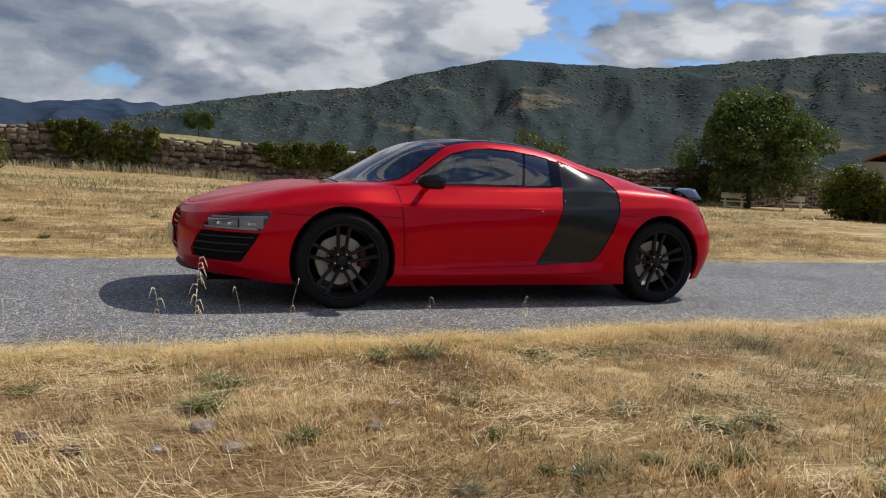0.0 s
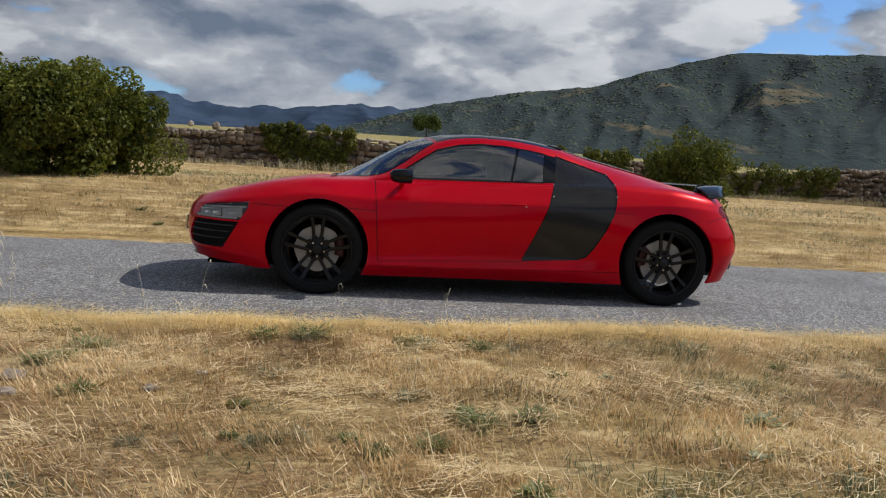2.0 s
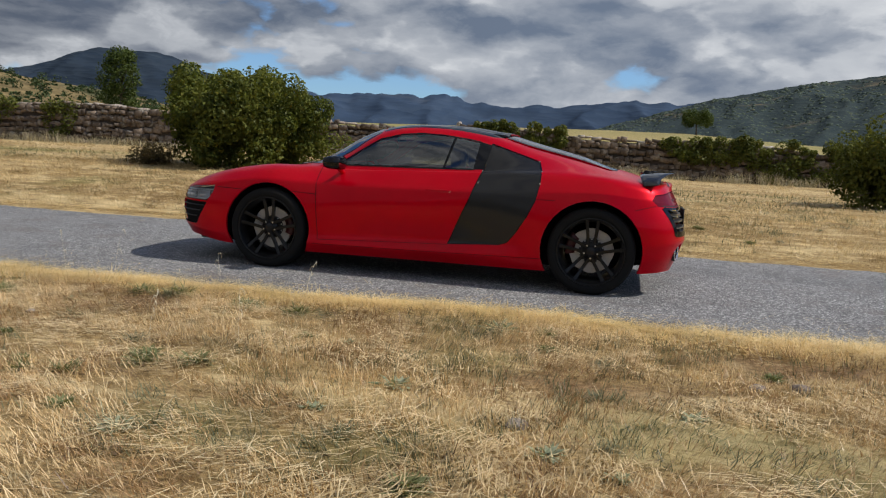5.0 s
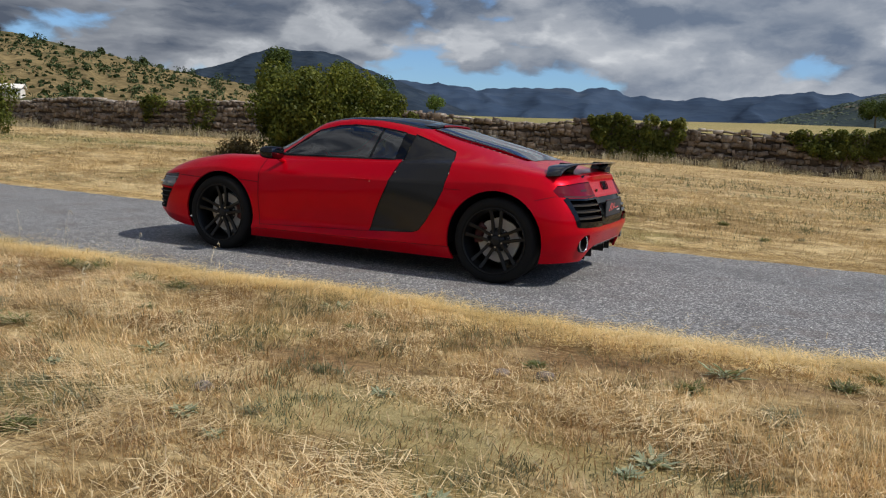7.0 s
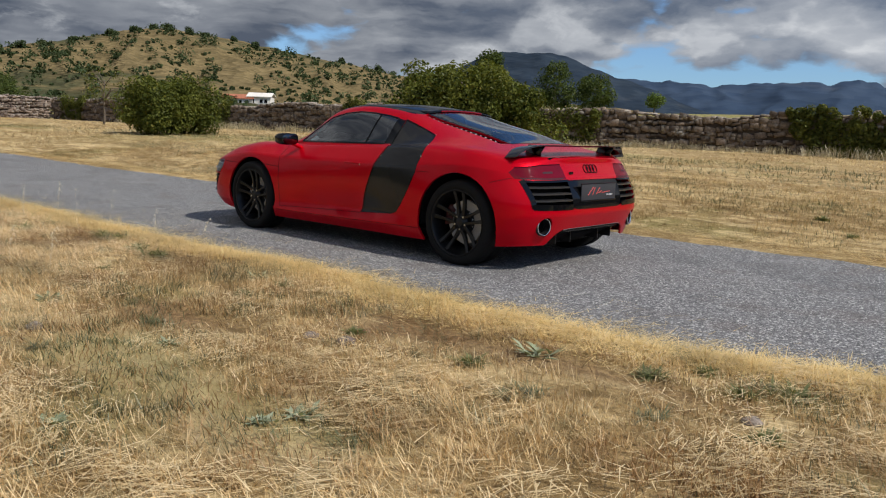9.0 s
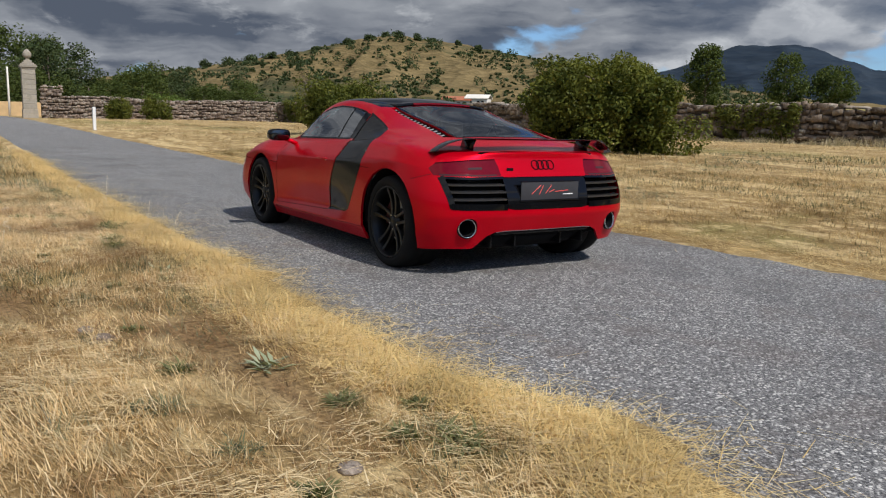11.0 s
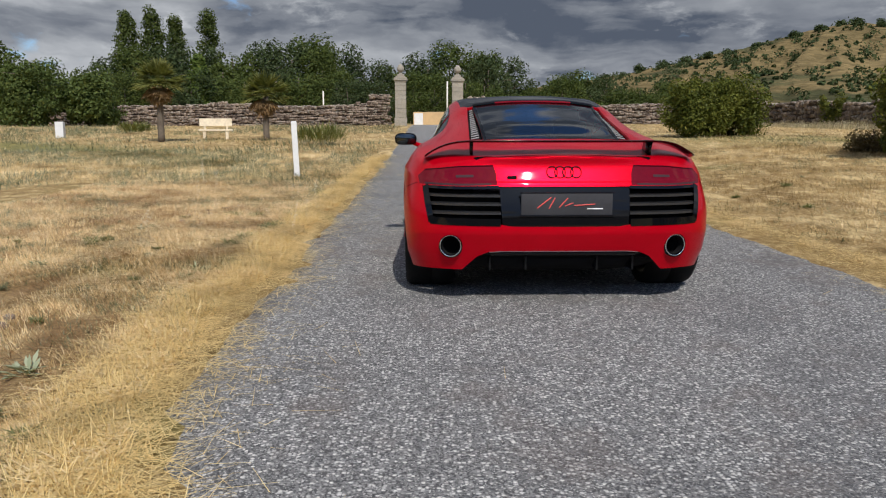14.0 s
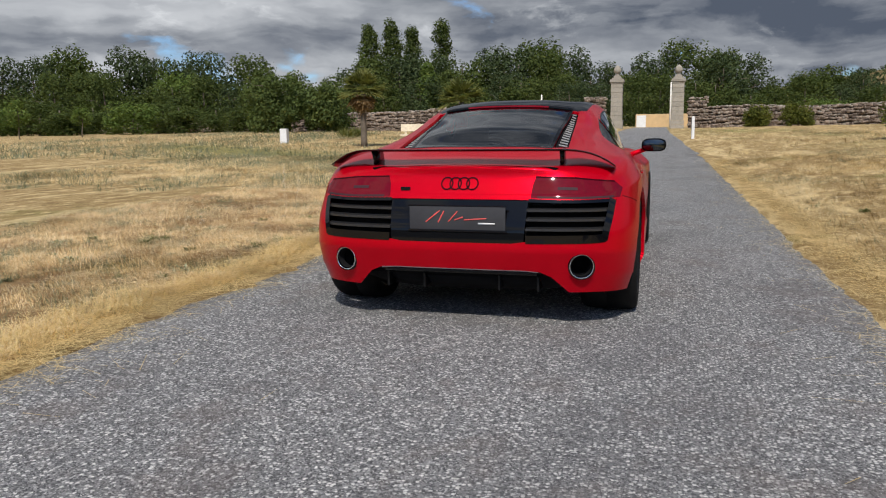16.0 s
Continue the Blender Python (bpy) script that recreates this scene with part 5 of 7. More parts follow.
part("dashboard", loft_bm([[Vector((p.x, y, p.z)) for p in dash] for y in (-.66, -.3, 0, .3, .66)]), TRIM_BLACK, car)
part("instrument_hood", box_bm(.16, .34, .07, .03, at=(.58, -.36, .868)), TRIM_BLACK, car)
bm2 = lathe_bm([(.170, -.014), (.188, 0), (.170, .014), (.156, 0), (.170, -.014)], 40)
bmesh.ops.rotate(bm2, cent=(0, 0, 0), matrix=Matrix.Rotation(radians(90), 3, "Z"), verts=bm2.verts)
bmesh.ops.rotate(bm2, cent=(0, 0, 0), matrix=Matrix.Rotation(radians(-22), 3, "Y"), verts=bm2.verts)
bmesh.ops.translate(bm2, vec=(.74, -.36, .80), verts=bm2.verts)
part("steering_wheel", bm2, LEATHER, car, "black leather steering wheel")
part("steering_spoke", join_bm(box_bm(.03, .30, .035, .008, at=(.735, -.36, .80)), box_bm(.05, .11, .09, .02, at=(.73, -.36, .80))), LEATHER, car)
part("centre_tunnel", box_bm(1.0, .20, .22, .03, at=(.95, 0, .40)), TRIM_BLACK, car)
part("bulkhead", box_bm(.05, 1.30, .56, .02, at=(1.72, 0, .57)), GREY_CLOTH, car)
part("engine_cover", box_bm(.80, .84, .10, .04, at=(2.30, 0, .80)), TRIM_BLACK, car)
part("cabin_floor", box_bm(1.5, 1.5, .03, at=(1.0, 0, .24)), VOID_BLACK, car)
bm = box_bm(.035, .20, .06, .015, at=(.86, 0, 1.125))
part("interior_mirror", bm, TRIM_BLACK, car)
for s in (1, -1):
    part("door_card", box_bm(1.26, .05, .46, .02, at=(1.10, -s * .70, .56)), TRIM_BLACK, body)
panel("headlining", panels["roof"], VOID_BLACK, body, lift=-0.02)

# ---------------------------------------------------------------- dry-stone walls
def stone_shape(rng, length, tall, deep):
    """A rough block: front towards -y, with a raised, narrower face. 12 points, 9 faces."""
    hx, hz = length / 2, tall / 2
    j = lambda a: rng.uniform(-a, a)
    back = [(sx * hx, deep * .5, sz * hz) for sx, sz in ((-1, -1), (1, -1), (1, 1), (-1, 1))]
    mid = [(sx * hx + j(.10) * length * .5, -deep * .30, sz * hz + j(.16) * tall * .5) for sx, sz in ((-1, -1), (1, -1), (1, 1), (-1, 1))]
    front = [(sx * hx * rng.uniform(.62, .90), -deep * .5 - rng.uniform(0, .035), sz * hz * rng.uniform(.50, .86)) for sx, sz in ((-1, -1), (1, -1), (1, 1), (-1, 1))]
    co = np.array(back + mid + front)
    faces = [(8, 9, 10, 11)]
    for a in (0, 4):
        for k in range(4):
            n = (k + 1) % 4
            faces.append((a + k, a + n, a + n + 4, a + k + 4))
    return co, np.array(faces)


def wall_stones(path, height_at, base_at, mean_l, mean_h, seed, deep=.26):
    """Blocks laid in courses along a path of points; gives (co, faces, s, course) for each."""
    rng = random.Random(seed)
    pts = np.array(path, dtype=float)
    seg = np.hypot(*np.diff(pts, axis=0).T)
    along = np.concatenate([[0], np.cumsum(seg)])
    out = []
    z = 0.0
    course = 0
    top = max(height_at(s) for s in np.linspace(0, along[-1], 60))
    while z < top + .05:
        h = mean_h * rng.uniform(.75, 1.3)
        s = -rng.uniform(0, mean_l)
        while s < along[-1]:
            l = mean_l * rng.uniform(.4, 1.8)
            m = s + l / 2
            if 0 < m < along[-1] and z + h * .4 < height_at(m) + rng.uniform(-.06, .06):
                x, y = np.interp(m, along, pts[:, 0]), np.interp(m, along, pts[:, 1])
                k = min(np.searchsorted(along, m) - 1, len(seg) - 1)
                d = (pts[k + 1] - pts[k]) / seg[k]
                co, faces = stone_shape(rng, l * .97, h * rng.uniform(.60, 1.5), deep * rng.uniform(.7, 1.2))
                lean = rng.uniform(-.28, .28)
                co = np.stack([co[:, 0] * math.cos(lean) - co[:, 2] * math.sin(lean), co[:, 1] + rng.uniform(-.055, .05), co[:, 0] * math.sin(lean) + co[:, 2] * math.cos(lean)], -1)
                zz = base_at(x, y) + z + h / 2 + .06 * math.sin(m * .9 + course * 1.7) + .04 * math.sin(m * 2.3 + course * 2.9) + rng.uniform(-.035, .035)
                world_co = np.stack([x + co[:, 0] * d[0] - co[:, 1] * d[1], y + co[:, 0] * d[1] + co[:, 1] * d[0], zz + co[:, 2]], -1)
                out.append((world_co, faces, m, course, x, y))
            s += l
        z += h
        course += 1
    return out


def wall_core(name, path, height_at, base_at, thick, label):
    pts = np.array(path, dtype=float)
    seg = np.hypot(*np.diff(pts, axis=0).T)
    along = np.concatenate([[0], np.cumsum(seg)])
    ss = np.arange(0, along[-1], .8)
    sections = []
    for s in ss:
        x, y = np.interp(s, along, pts[:, 0]), np.interp(s, along, pts[:, 1])
        k = min(max(np.searchsorted(along, s) - 1, 0), len(seg) - 1)
        d = (pts[k + 1] - pts[k]) / seg[k]
        n = np.array([-d[1], d[0]])
        b, h = float(base_at(x, y)), height_at(s) - .06
        sections.append([Vector((x + n[0] * o, y + n[1] * o, z)) for o, z in ((.0, b - .3), (.0, b + h), (thick, b + h), (thick, b - .3))])
    bm = loft_bm(sections)
    me = bpy.data.meshes.new(name)
    bm.to_mesh(me)
    bm.free()
    me.materials.append(MORTAR)
    return tagged(new(name, me), label, "wall", kind="structure")


def lay_wall(name, path, height_at, mean_l, mean_h, seed, label, mat, cap_mat, near, thick=.55):
    base_at = lambda x, y: float(land(x, y)) - .04
    core = wall_core(name, path, height_at, base_at, thick, label)
    stones = wall_stones(path, height_at, base_at, mean_l, mean_h, seed)
    singles = [s for s in stones if near(s)][:300]
    chosen = set(id(s) for s in singles)
    rest = [s for s in stones if id(s) not in chosen]
    if rest:
        co = np.concatenate([s[0] for s in rest])
        fa = np.concatenate([s[1] + 12 * k for k, s in enumerate(rest)])
        tagged(quick_mesh("stonework", co, fa, mat, core), kind="stuff")
    rng = random.Random(seed + 5)
    # rough flat slabs along the top
    pts = np.array(path, dtype=float)
    seg = np.hypot(*np.diff(pts, axis=0).T)
    along = np.concatenate([[0], np.cumsum(seg)])
    s, caps = 0.0, []
    while s < along[-1]:
        l = mean_l * rng.uniform(.6, 1.8)
        x, y = np.interp(s + l / 2, along, pts[:, 0]), np.interp(s + l / 2, along, pts[:, 1])
        k = min(max(np.searchsorted(along, s) - 1, 0), len(seg) - 1)
        d = (pts[k + 1] - pts[k]) / seg[k]
        c, f = stone_shape(rng, l * .95, rng.uniform(.07, .16), thick + .08)
        tilt = rng.uniform(-.12, .12)
        c = np.stack([c[:, 0], c[:, 1] + thick * .45, c[:, 2] + c[:, 0] * tilt], -1)
        zz = base_at(x, y) + height_at(s) + rng.uniform(-.03, .07)
        caps.append((np.stack([x + c[:, 0] * d[0] - c[:, 1] * d[1], y + c[:, 0] * d[1] + c[:, 1] * d[0], zz + c[:, 2]], -1), f))
        s += l * rng.uniform(.9, 1.05)
    co = np.concatenate([c[0] for c in caps])
    fa = np.concatenate([c[1] + 12 * k for k, c in enumerate(caps)])
    tagged(quick_mesh("coping", co, fa, cap_mat, core), "pale weathered coping slabs", kind="stuff")
    return core, singles


def north_height(s):
    return 1.56 + .12 * math.sin(s * .21) + .10 * math.sin(s * .67 + 1) - .18 * float(ramp(np.array(s), 55, 75)) + 1.0 * float(ramp(np.array(s), 80, 94))


north_path = [(x, float(wall_line(np.array(float(x))))) for x in (-58, -40, -21, -10, 0, 6, 15, 30, 45, 62)]
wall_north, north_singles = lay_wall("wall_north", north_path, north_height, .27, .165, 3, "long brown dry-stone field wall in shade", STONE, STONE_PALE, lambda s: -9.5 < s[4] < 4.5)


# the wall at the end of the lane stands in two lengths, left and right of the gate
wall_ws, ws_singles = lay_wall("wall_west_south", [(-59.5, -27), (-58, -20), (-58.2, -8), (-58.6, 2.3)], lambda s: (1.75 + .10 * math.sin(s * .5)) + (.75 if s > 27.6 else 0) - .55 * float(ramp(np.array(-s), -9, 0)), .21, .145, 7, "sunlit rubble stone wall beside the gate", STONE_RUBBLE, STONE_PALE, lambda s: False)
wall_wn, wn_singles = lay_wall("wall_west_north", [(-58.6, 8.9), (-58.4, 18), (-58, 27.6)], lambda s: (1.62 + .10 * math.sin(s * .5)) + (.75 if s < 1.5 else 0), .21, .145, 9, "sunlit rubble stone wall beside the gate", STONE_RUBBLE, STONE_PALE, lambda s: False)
wall_low, low_singles = lay_wall("wall_low", [(-74, -34), (-70, -52), (-64, -80)][::-1], lambda s: .95 + .08 * math.sin(s * .4), .5, .2, 13, "low broken stone field wall under trees", STONE_RUBBLE, STONE_PALE, lambda s: False)


# ---------------------------------------------------------------- gate pillars
def gate_pillar(x, y, label):
    z0 = float(land(x, y)) - .05
    post = thing("gate_pillar", pose(x, y, z0), label, "pillar", "gate pillars")
    rng = random.Random(int(x * 10 + y))
    z, k = 0.0, 0
    while z < 3.55:
        h = .34 + .05 * rng.random()
        w = .92 if z > .4 else 1.04
        part("block", box_bm(w + rng.uniform(-.015, .015), w + rng.uniform(-.015, .015), h - .012, .018, at=(0, 0, z + h / 2)), GRANITE, post, smooth=False)
        z += h
        k += 1
    for w, h in ((1.02, .12), (1.16, .14), (1.06, .10), (.80, .12), (.54, .16)):
        part("cornice", box_bm(w, w, h - .006, .02, at=(0, 0, z + h / 2)), GRANITE, post, smooth=False)
        z += h
    prof = [(0, 0), (.20, 0), (.16, .06), (.10, .12), (.17, .18), (.29, .30), (.31, .44), (.26, .60), (.15, .74), (.05, .82), (0, .84)]
    bm = lathe_bm(prof, 20)
    bmesh.ops.rotate(bm, cent=(0, 0, 0), matrix=Matrix.Rotation(math.pi / 2, 3, "X"), verts=bm.verts)
    bmesh.ops.translate(bm, vec=(0, 0, z), verts=bm.verts)
    part("finial", bm, GRANITE, post, "carved stone pine-cone finial")
    return post


gate_pillar(-57.6, 3.25, "dressed granite gate pillar with a pine-cone finial")
gate_pillar(-58.0, 8.05, "dressed granite gate pillar with a pine-cone finial")


# ---------------------------------------------------------------- posts, benches, small buildings
def marker_post(x, y, tall, wide, label, lean=0.0):
    post = thing("marker_post", pose(x, y, float(land(x, y)) - .05, lean, 0, 8), label, "post", "roadside posts")
    part("shaft", box_bm(wide, wide, tall, .008, at=(0, 0, tall / 2)), WHITE_PAINT, post, smooth=False)
    part("post_cap", box_bm(wide * .9, wide * .9, .012, .004, at=(0, 0, tall + .005)), WHITE_PAINT, post, smooth=False)
    return post


marker_post(-6.0, 2.72, 1.09, .105, "square white painted roadside post", 2.0)
marker_post(-28.5, -12.0, .80, .36, "short broad white stone marker in grass")
marker_post(-30.6, 8.35, 1.1, .13, "square white painted roadside post")


def park_bench(x, y, turn, label):
    b = thing("park_bench", pose(x, y, float(land(x, y)) - .02, 0, 0, turn), label, "bench", "park benches")
    part("seat", box_bm(1.45, .42, .075, .012, at=(0, 0, .44)), WOOD_PALE, b, smooth=False)
    part("backrest", box_bm(1.40, .07, .34, .012, at=(0, .21, .78), turn=Matrix.Rotation(radians(-8), 4, "X")), WOOD_PALE, b, smooth=False)
    for sx in (-.48, .48):
        part("leg", box_bm(.13, .34, .42, .015, at=(sx, 0, .20)), WOOD_PALE, b, smooth=False)
        part("back_support", box_bm(.09, .06, .42, .008, at=(sx, .20, .60), turn=Matrix.Rotation(radians(-4), 4, "X")), WOOD_PALE, b, smooth=False)
    return b


park_bench(-26.2, -4.1, 90 + 12, "pale concrete park bench on the grass")
park_bench(34.3, 36.6, -40, "pale concrete park bench beneath a tree")
park_bench(38.0, 35.6, -45, "pale concrete park bench beside the wall")


def small_house(name, x, y, z, sx, sy, h, turn, label, roof, wall_mat=None):
    b = thing(name, pose(x, y, z, 0, 0, turn), label, "house")
    part("wall", box_bm(sx, sy, h, .02, at=(0, 0, h / 2)), wall_mat or PLASTER, b, smooth=False)
    eave, rise = .35, sy * .22
    prof = [(-sy / 2 - eave, h - .05), (0, h + rise), (sy / 2 + eave, h - .05), (sy / 2 + eave, h + .10), (0, h + rise + .16), (-sy / 2 - eave, h + .10)]
    part("roof", loft_bm([[Vector((xx, yy, zz)) for yy, zz in prof] for xx in (-sx / 2 - eave, sx / 2 + eave)]), roof, b, smooth=False)
    for k in (-.28, .1, .3):
        win = part("window", box_bm(.9, .12, 1.0, .02, at=(k * sx, -sy / 2 - .01, h * .55)), WHITE_PAINT, b, smooth=False)
        part("pane", box_bm(.72, .10, .82, .01, at=(k * sx, -sy / 2 - .03, h * .55)), GLOSS_BLACK, win, smooth=False)
    return b


small_house("farmhouse", 5 + 186 * math.cos(radians(144.2)), 2 + 186 * math.sin(radians(144.2)), 4.9, 5.2, 4.0, 2.1, 40, "small white farmhouse at the foot of the hill", PLASTER)
small_house("barn", 5 + 187 * math.cos(radians(145.7)), 2 + 187 * math.sin(radians(145.7)), 4.8, 7, 4, 1.7, 40, "low barn with a terracotta tiled roof", ROOF_TILE)
small_house("village_house", 71.4, 51.8, .6, 9, 8, 3.9, 30, "stone house with a terracotta roof behind the wall", ROOF_TILE, GRANITE)
small_house("field_shed", 63.2, 56.9, 1.2, 4.6, 3.6, 2.1, 35, "low shed with a grey slate roof behind the wall", SLATE, GRANITE)
b = thing("gate_lodge", pose(-82, 7.5, .55), "low tan rendered lodge beyond the gate", "shed")
part("wall", box_bm(2.0, 7.0, 1.5, .03, at=(0, 0, .75)), plain("tan_render", (0.55, 0.38, 0.20), .85, vary=.15, size=2), b, smooth=False)
part("door", box_bm(.10, 1.0, 1.35, .02, at=(1.02, -2.9, .68)), WHITE_PAINT, b, smooth=False)


def pole(x, y, tall, label):
    p = thing("utility_pole", pose(x, y, float(land(x, y)) - .2), label, "pole")
    part("mast", tube_bm([(0, 0, 0), (.02, 0, tall * .5), (0, 0, tall)], .10, 10, .7), PLASTER, p)


pole(5 - 75.7, 2 - 6.9, 3.6, "slim pale concrete pole behind the wall")
pole(-72, 7.6, 4.6, "slim pale concrete pole beyond the gate")

# ---------------------------------------------------------------- foliage
def leaf_cloud(rng, centres, radii, count, size, flat=0.55, curl=0.25):
    """Small folded leaves on the skins of many clumps. Returns co, quads."""
    pick = rng.integers(0, len(centres), count)
    d = rng.normal(size=(count, 3))
    d /= np.linalg.norm(d, axis=1, keepdims=True)
    r = radii[pick] * (0.60 + 0.45 * rng.random(count) ** 0.6)
    p = centres[pick] + d * r[:, None]
    n = d * 0.8 + rng.normal(size=(count, 3)) * flat + np.array([0, 0, 0.35])
    n /= np.linalg.norm(n, axis=1, keepdims=True)
    a = np.cross(n, rng.normal(size=(count, 3)))
    a /= np.linalg.norm(a, axis=1, keepdims=True) + 1e-9
    b = np.cross(n, a)
    s = size * (0.6 + 0.8 * rng.random(count))[:, None]
    v0, v1 = p - a * s * 0.55, p + b * s * 0.30 + n * s * curl * 0.4
    v2, v3 = p + a * s * 0.55 - n * s * curl * 0.5, p - b * s * 0.30 + n * s * curl * 0.4
    co = np.stack([v0, v1, v2, v3], 1).reshape(-1, 3)
    return co, np.arange(count * 4).reshape(-1, 4)


def clumps(rng, n, shape, spread, low, high, squash=1.0, hollow=0.35):
    """Clump centres filling an uneven crown: shape(z01) gives the radius at that height."""
    out, rad = [], []
    while len(out) < n:
        t = rng.random()
        r = shape(t) * spread
        a = rng.random() * 2 * math.pi
        q = r * (hollow + (1 - hollow) * rng.random() ** 0.5) * (0.82 + 0.3 * math.sin(a * 3 + t * 5) * 0.5 + 0.15 * rng.random())
        out.append((q * math.cos(a), q * math.sin(a) * squash, low + (high - low) * t))
        rad.append(0.16 + 0.16 * rng.random())
    return np.array(out), np.array(rad)


def lobes(rng, n, spread, tall, count):
    """Clump centres on the skins of several overlapping mounds, for an uneven bush."""
    mounds = [(0.0, 0.0, tall * .40, spread * .76, tall * .54)]
    for k in range(count):
        a = 2 * math.pi * (k + rng.random() * .7) / count
        q = spread * rng.uniform(.36, .62)
        h = tall * rng.uniform(.30, .66)
        mounds.append((q * math.cos(a), q * math.sin(a), h, spread * rng.uniform(.30, .46), min(tall - h, tall * rng.uniform(.24, .36))))
    out = []
    while len(out) < n:
        m = mounds[rng.integers(0, len(mounds))]
        d = rng.normal(size=3)
        d /= np.linalg.norm(d)
        p = np.array([m[0] + d[0] * m[3], m[1] + d[1] * m[3], m[2] + d[2] * m[4]]) * rng.uniform(.9, 1.05)
        if p[2] > .05:
            out.append(p)
    return np.array(out), .16 + .16 * rng.random(n)


def tree_thing(name, m, label, category, seed, tall, spread, low, shape, leaf, leaves, size, n_clumps, clump_r, bark=None, trunk_r=0.16, group="", limbs=7, bare=0.0):
    """A tree or bush: tapered trunk, limbs and a crown of leaves."""
    rng = np.random.default_rng(seed)
    ob = thing(name, m, label, category, group)
    if shape is BUSHY:
        cs, rs = lobes(rng, n_clumps, spread - clump_r * .5, tall - clump_r * .6, 11)
    else:
        cs, rs = clumps(rng, n_clumps, shape, spread, low, tall - clump_r)
    co, quads = leaf_cloud(rng, cs, rs / 0.24 * clump_r, leaves, size)
    lean = rng.normal(size=2) * 0.03 * tall
    pts = [(lean[0] * t + 0.04 * math.sin(t * 7), lean[1] * t, tall * 0.72 * t) for t in np.linspace(0, 1, 7)]
    wood = part("trunk", tube_bm(pts, trunk_r, 9, 0.3), bark or BARK, ob)
    far = np.argsort(-np.linalg.norm(cs[:, :2], axis=1))[: limbs * 2: 2]
    for k in far:
        t = np.clip(cs[k][2] / (tall * 0.72) - 0.25, 0.15, 0.9)
        start = Vector((lean[0] * t, lean[1] * t, tall * 0.72 * t))
        end = Vector(cs[k])
        mid = (start + end) / 2 + Vector((0, 0, 0.08 * tall))
        part("limb", tube_bm([start, mid, end], trunk_r * 0.42, 6, 0.3), bark or BARK, ob)
    crown = quick_mesh("crown", co, quads, leaf, ob)
    return ob


ROUND = lambda t: math.sin(math.pi * min(1, 0.12 + 0.80 * t)) ** 0.6
BUSHY = lambda t: (1 - t ** 2.6) ** 0.5 * (0.86 + 0.14 * math.sin(t * 9))
TALL = lambda t: math.sin(math.pi * (0.10 + 0.86 * t)) ** 0.5
CONE = lambda t: 1.02 - t
SPIRE = lambda t: (0.35 + 0.65 * math.sin(math.pi * min(1, 0.15 + 0.7 * t))) * (1 - max(0, t - .6) * 1.6)
SPREADING = lambda t: (0.62 + 0.38 * math.sin(math.pi * min(1, 0.1 + t))) * (1 - max(0, t - .55) ** 2 * 1.6)
UMBRELLA = lambda t: math.sin(math.pi * (0.25 + 0.65 * t)) ** 0.5


def ground_pose(x, y, turn=0.0, sink=0.06):
    return pose(x, y, float(land(x, y)) - sink, 0, 0, turn)


# bushes in the meadow
tree_thing("bush", ground_pose(-3.80, 14.65), "large rounded evergreen bush with glossy leaves", "bush", 4, 2.17, 2.08, .08, BUSHY, LEAF_BUSH, 66000, .078, 170, .35, trunk_r=.09, group="meadow bushes")
tree_thing("bush", ground_pose(-18.2, 15.2), "broad rounded evergreen bush on the meadow", "bush", 9, 2.2, 2.0, .08, BUSHY, LEAF_BUSH, 46000, .088, 150, .38, trunk_r=.09, group="meadow bushes")
tree_thing("bush", ground_pose(9.6, 17.6), "overgrown green bush with bare stems", "bush", 14, 1.92, 1.2, .25, BUSHY, LEAF_IVY, 24000, .075, 120, .28, trunk_r=.06, group="meadow bushes")
tree_thing("bush", ground_pose(23.5, 18.6), "low dark green rounded bush", "bush", 19, 1.95, 2.0, .05, BUSHY, LEAF_BUSH, 28000, .10, 170, .34, trunk_r=.07, group="meadow bushes")
tree_thing("bush", ground_pose(-5.5, 13.6), "low brownish heather shrub beside the large bush", "bush", 24, .62, .62, .03, BUSHY, LEAF_HEATH, 3000, .045, 40, .14, trunk_r=.02, group="meadow bushes", limbs=4)
# the tree over the benches, and trees beyond the walls
tree_thing("broadleaf_tree", ground_pose(36.4, 37.6), "leafy green broadleaf tree with a leaning trunk", "tree", 23, 7.5, 4.3, 1.7, SPREADING, LEAF_TREE, 30000, .20, 74, .95, trunk_r=.22, limbs=14)
tree_thing("lone_tree", ground_pose(22.4, 246), "lone umbrella-shaped tree on the field's crest", "tree", 27, 8.0, 4.7, 3.2, UMBRELLA, LEAF_WOOD, 6000, .42, 70, 1.1, trunk_r=.28)


def polar(az, r):
    return 5 + r * math.cos(radians(az)), 2 + r * math.sin(radians(az))


def by_angles(name, az, r, el_top, spread, label, seed, shape, leaf, size=.36, leaves=4200, low=1.2, n=90, cr=.9):
    x, y = polar(az, r)
    tall = 1.0 + math.tan(radians(el_top)) * r - float(land(x, y))
    return tree_thing(name, ground_pose(x, y), label, "tree", seed, tall, spread, low, shape, leaf, leaves, size, n, cr, trunk_r=.2)


by_angles("hillside_tree", 127.3, 95, 6.1, 2.3, "tall uneven dark green tree behind the wall", 31, TALL, LEAF_WOOD, .26, 6500, 1.4, 80, .7)
by_angles("hillside_tree", 122.6, 128, 5.35, 3.2, "spreading dark green tree behind the wall", 32, ROUND, LEAF_WOOD)
by_angles("hillside_tree", 119.9, 130, 4.55, 3.4, "spreading dark green tree behind the wall", 33, ROUND, LEAF_WOOD)
by_angles("hillside_tree", 115.7, 150, 3.2, 1.7, "small pale green tree in the field", 34, ROUND, LEAF_LIGHT, .3, 1500, 2.0, 30, .7)

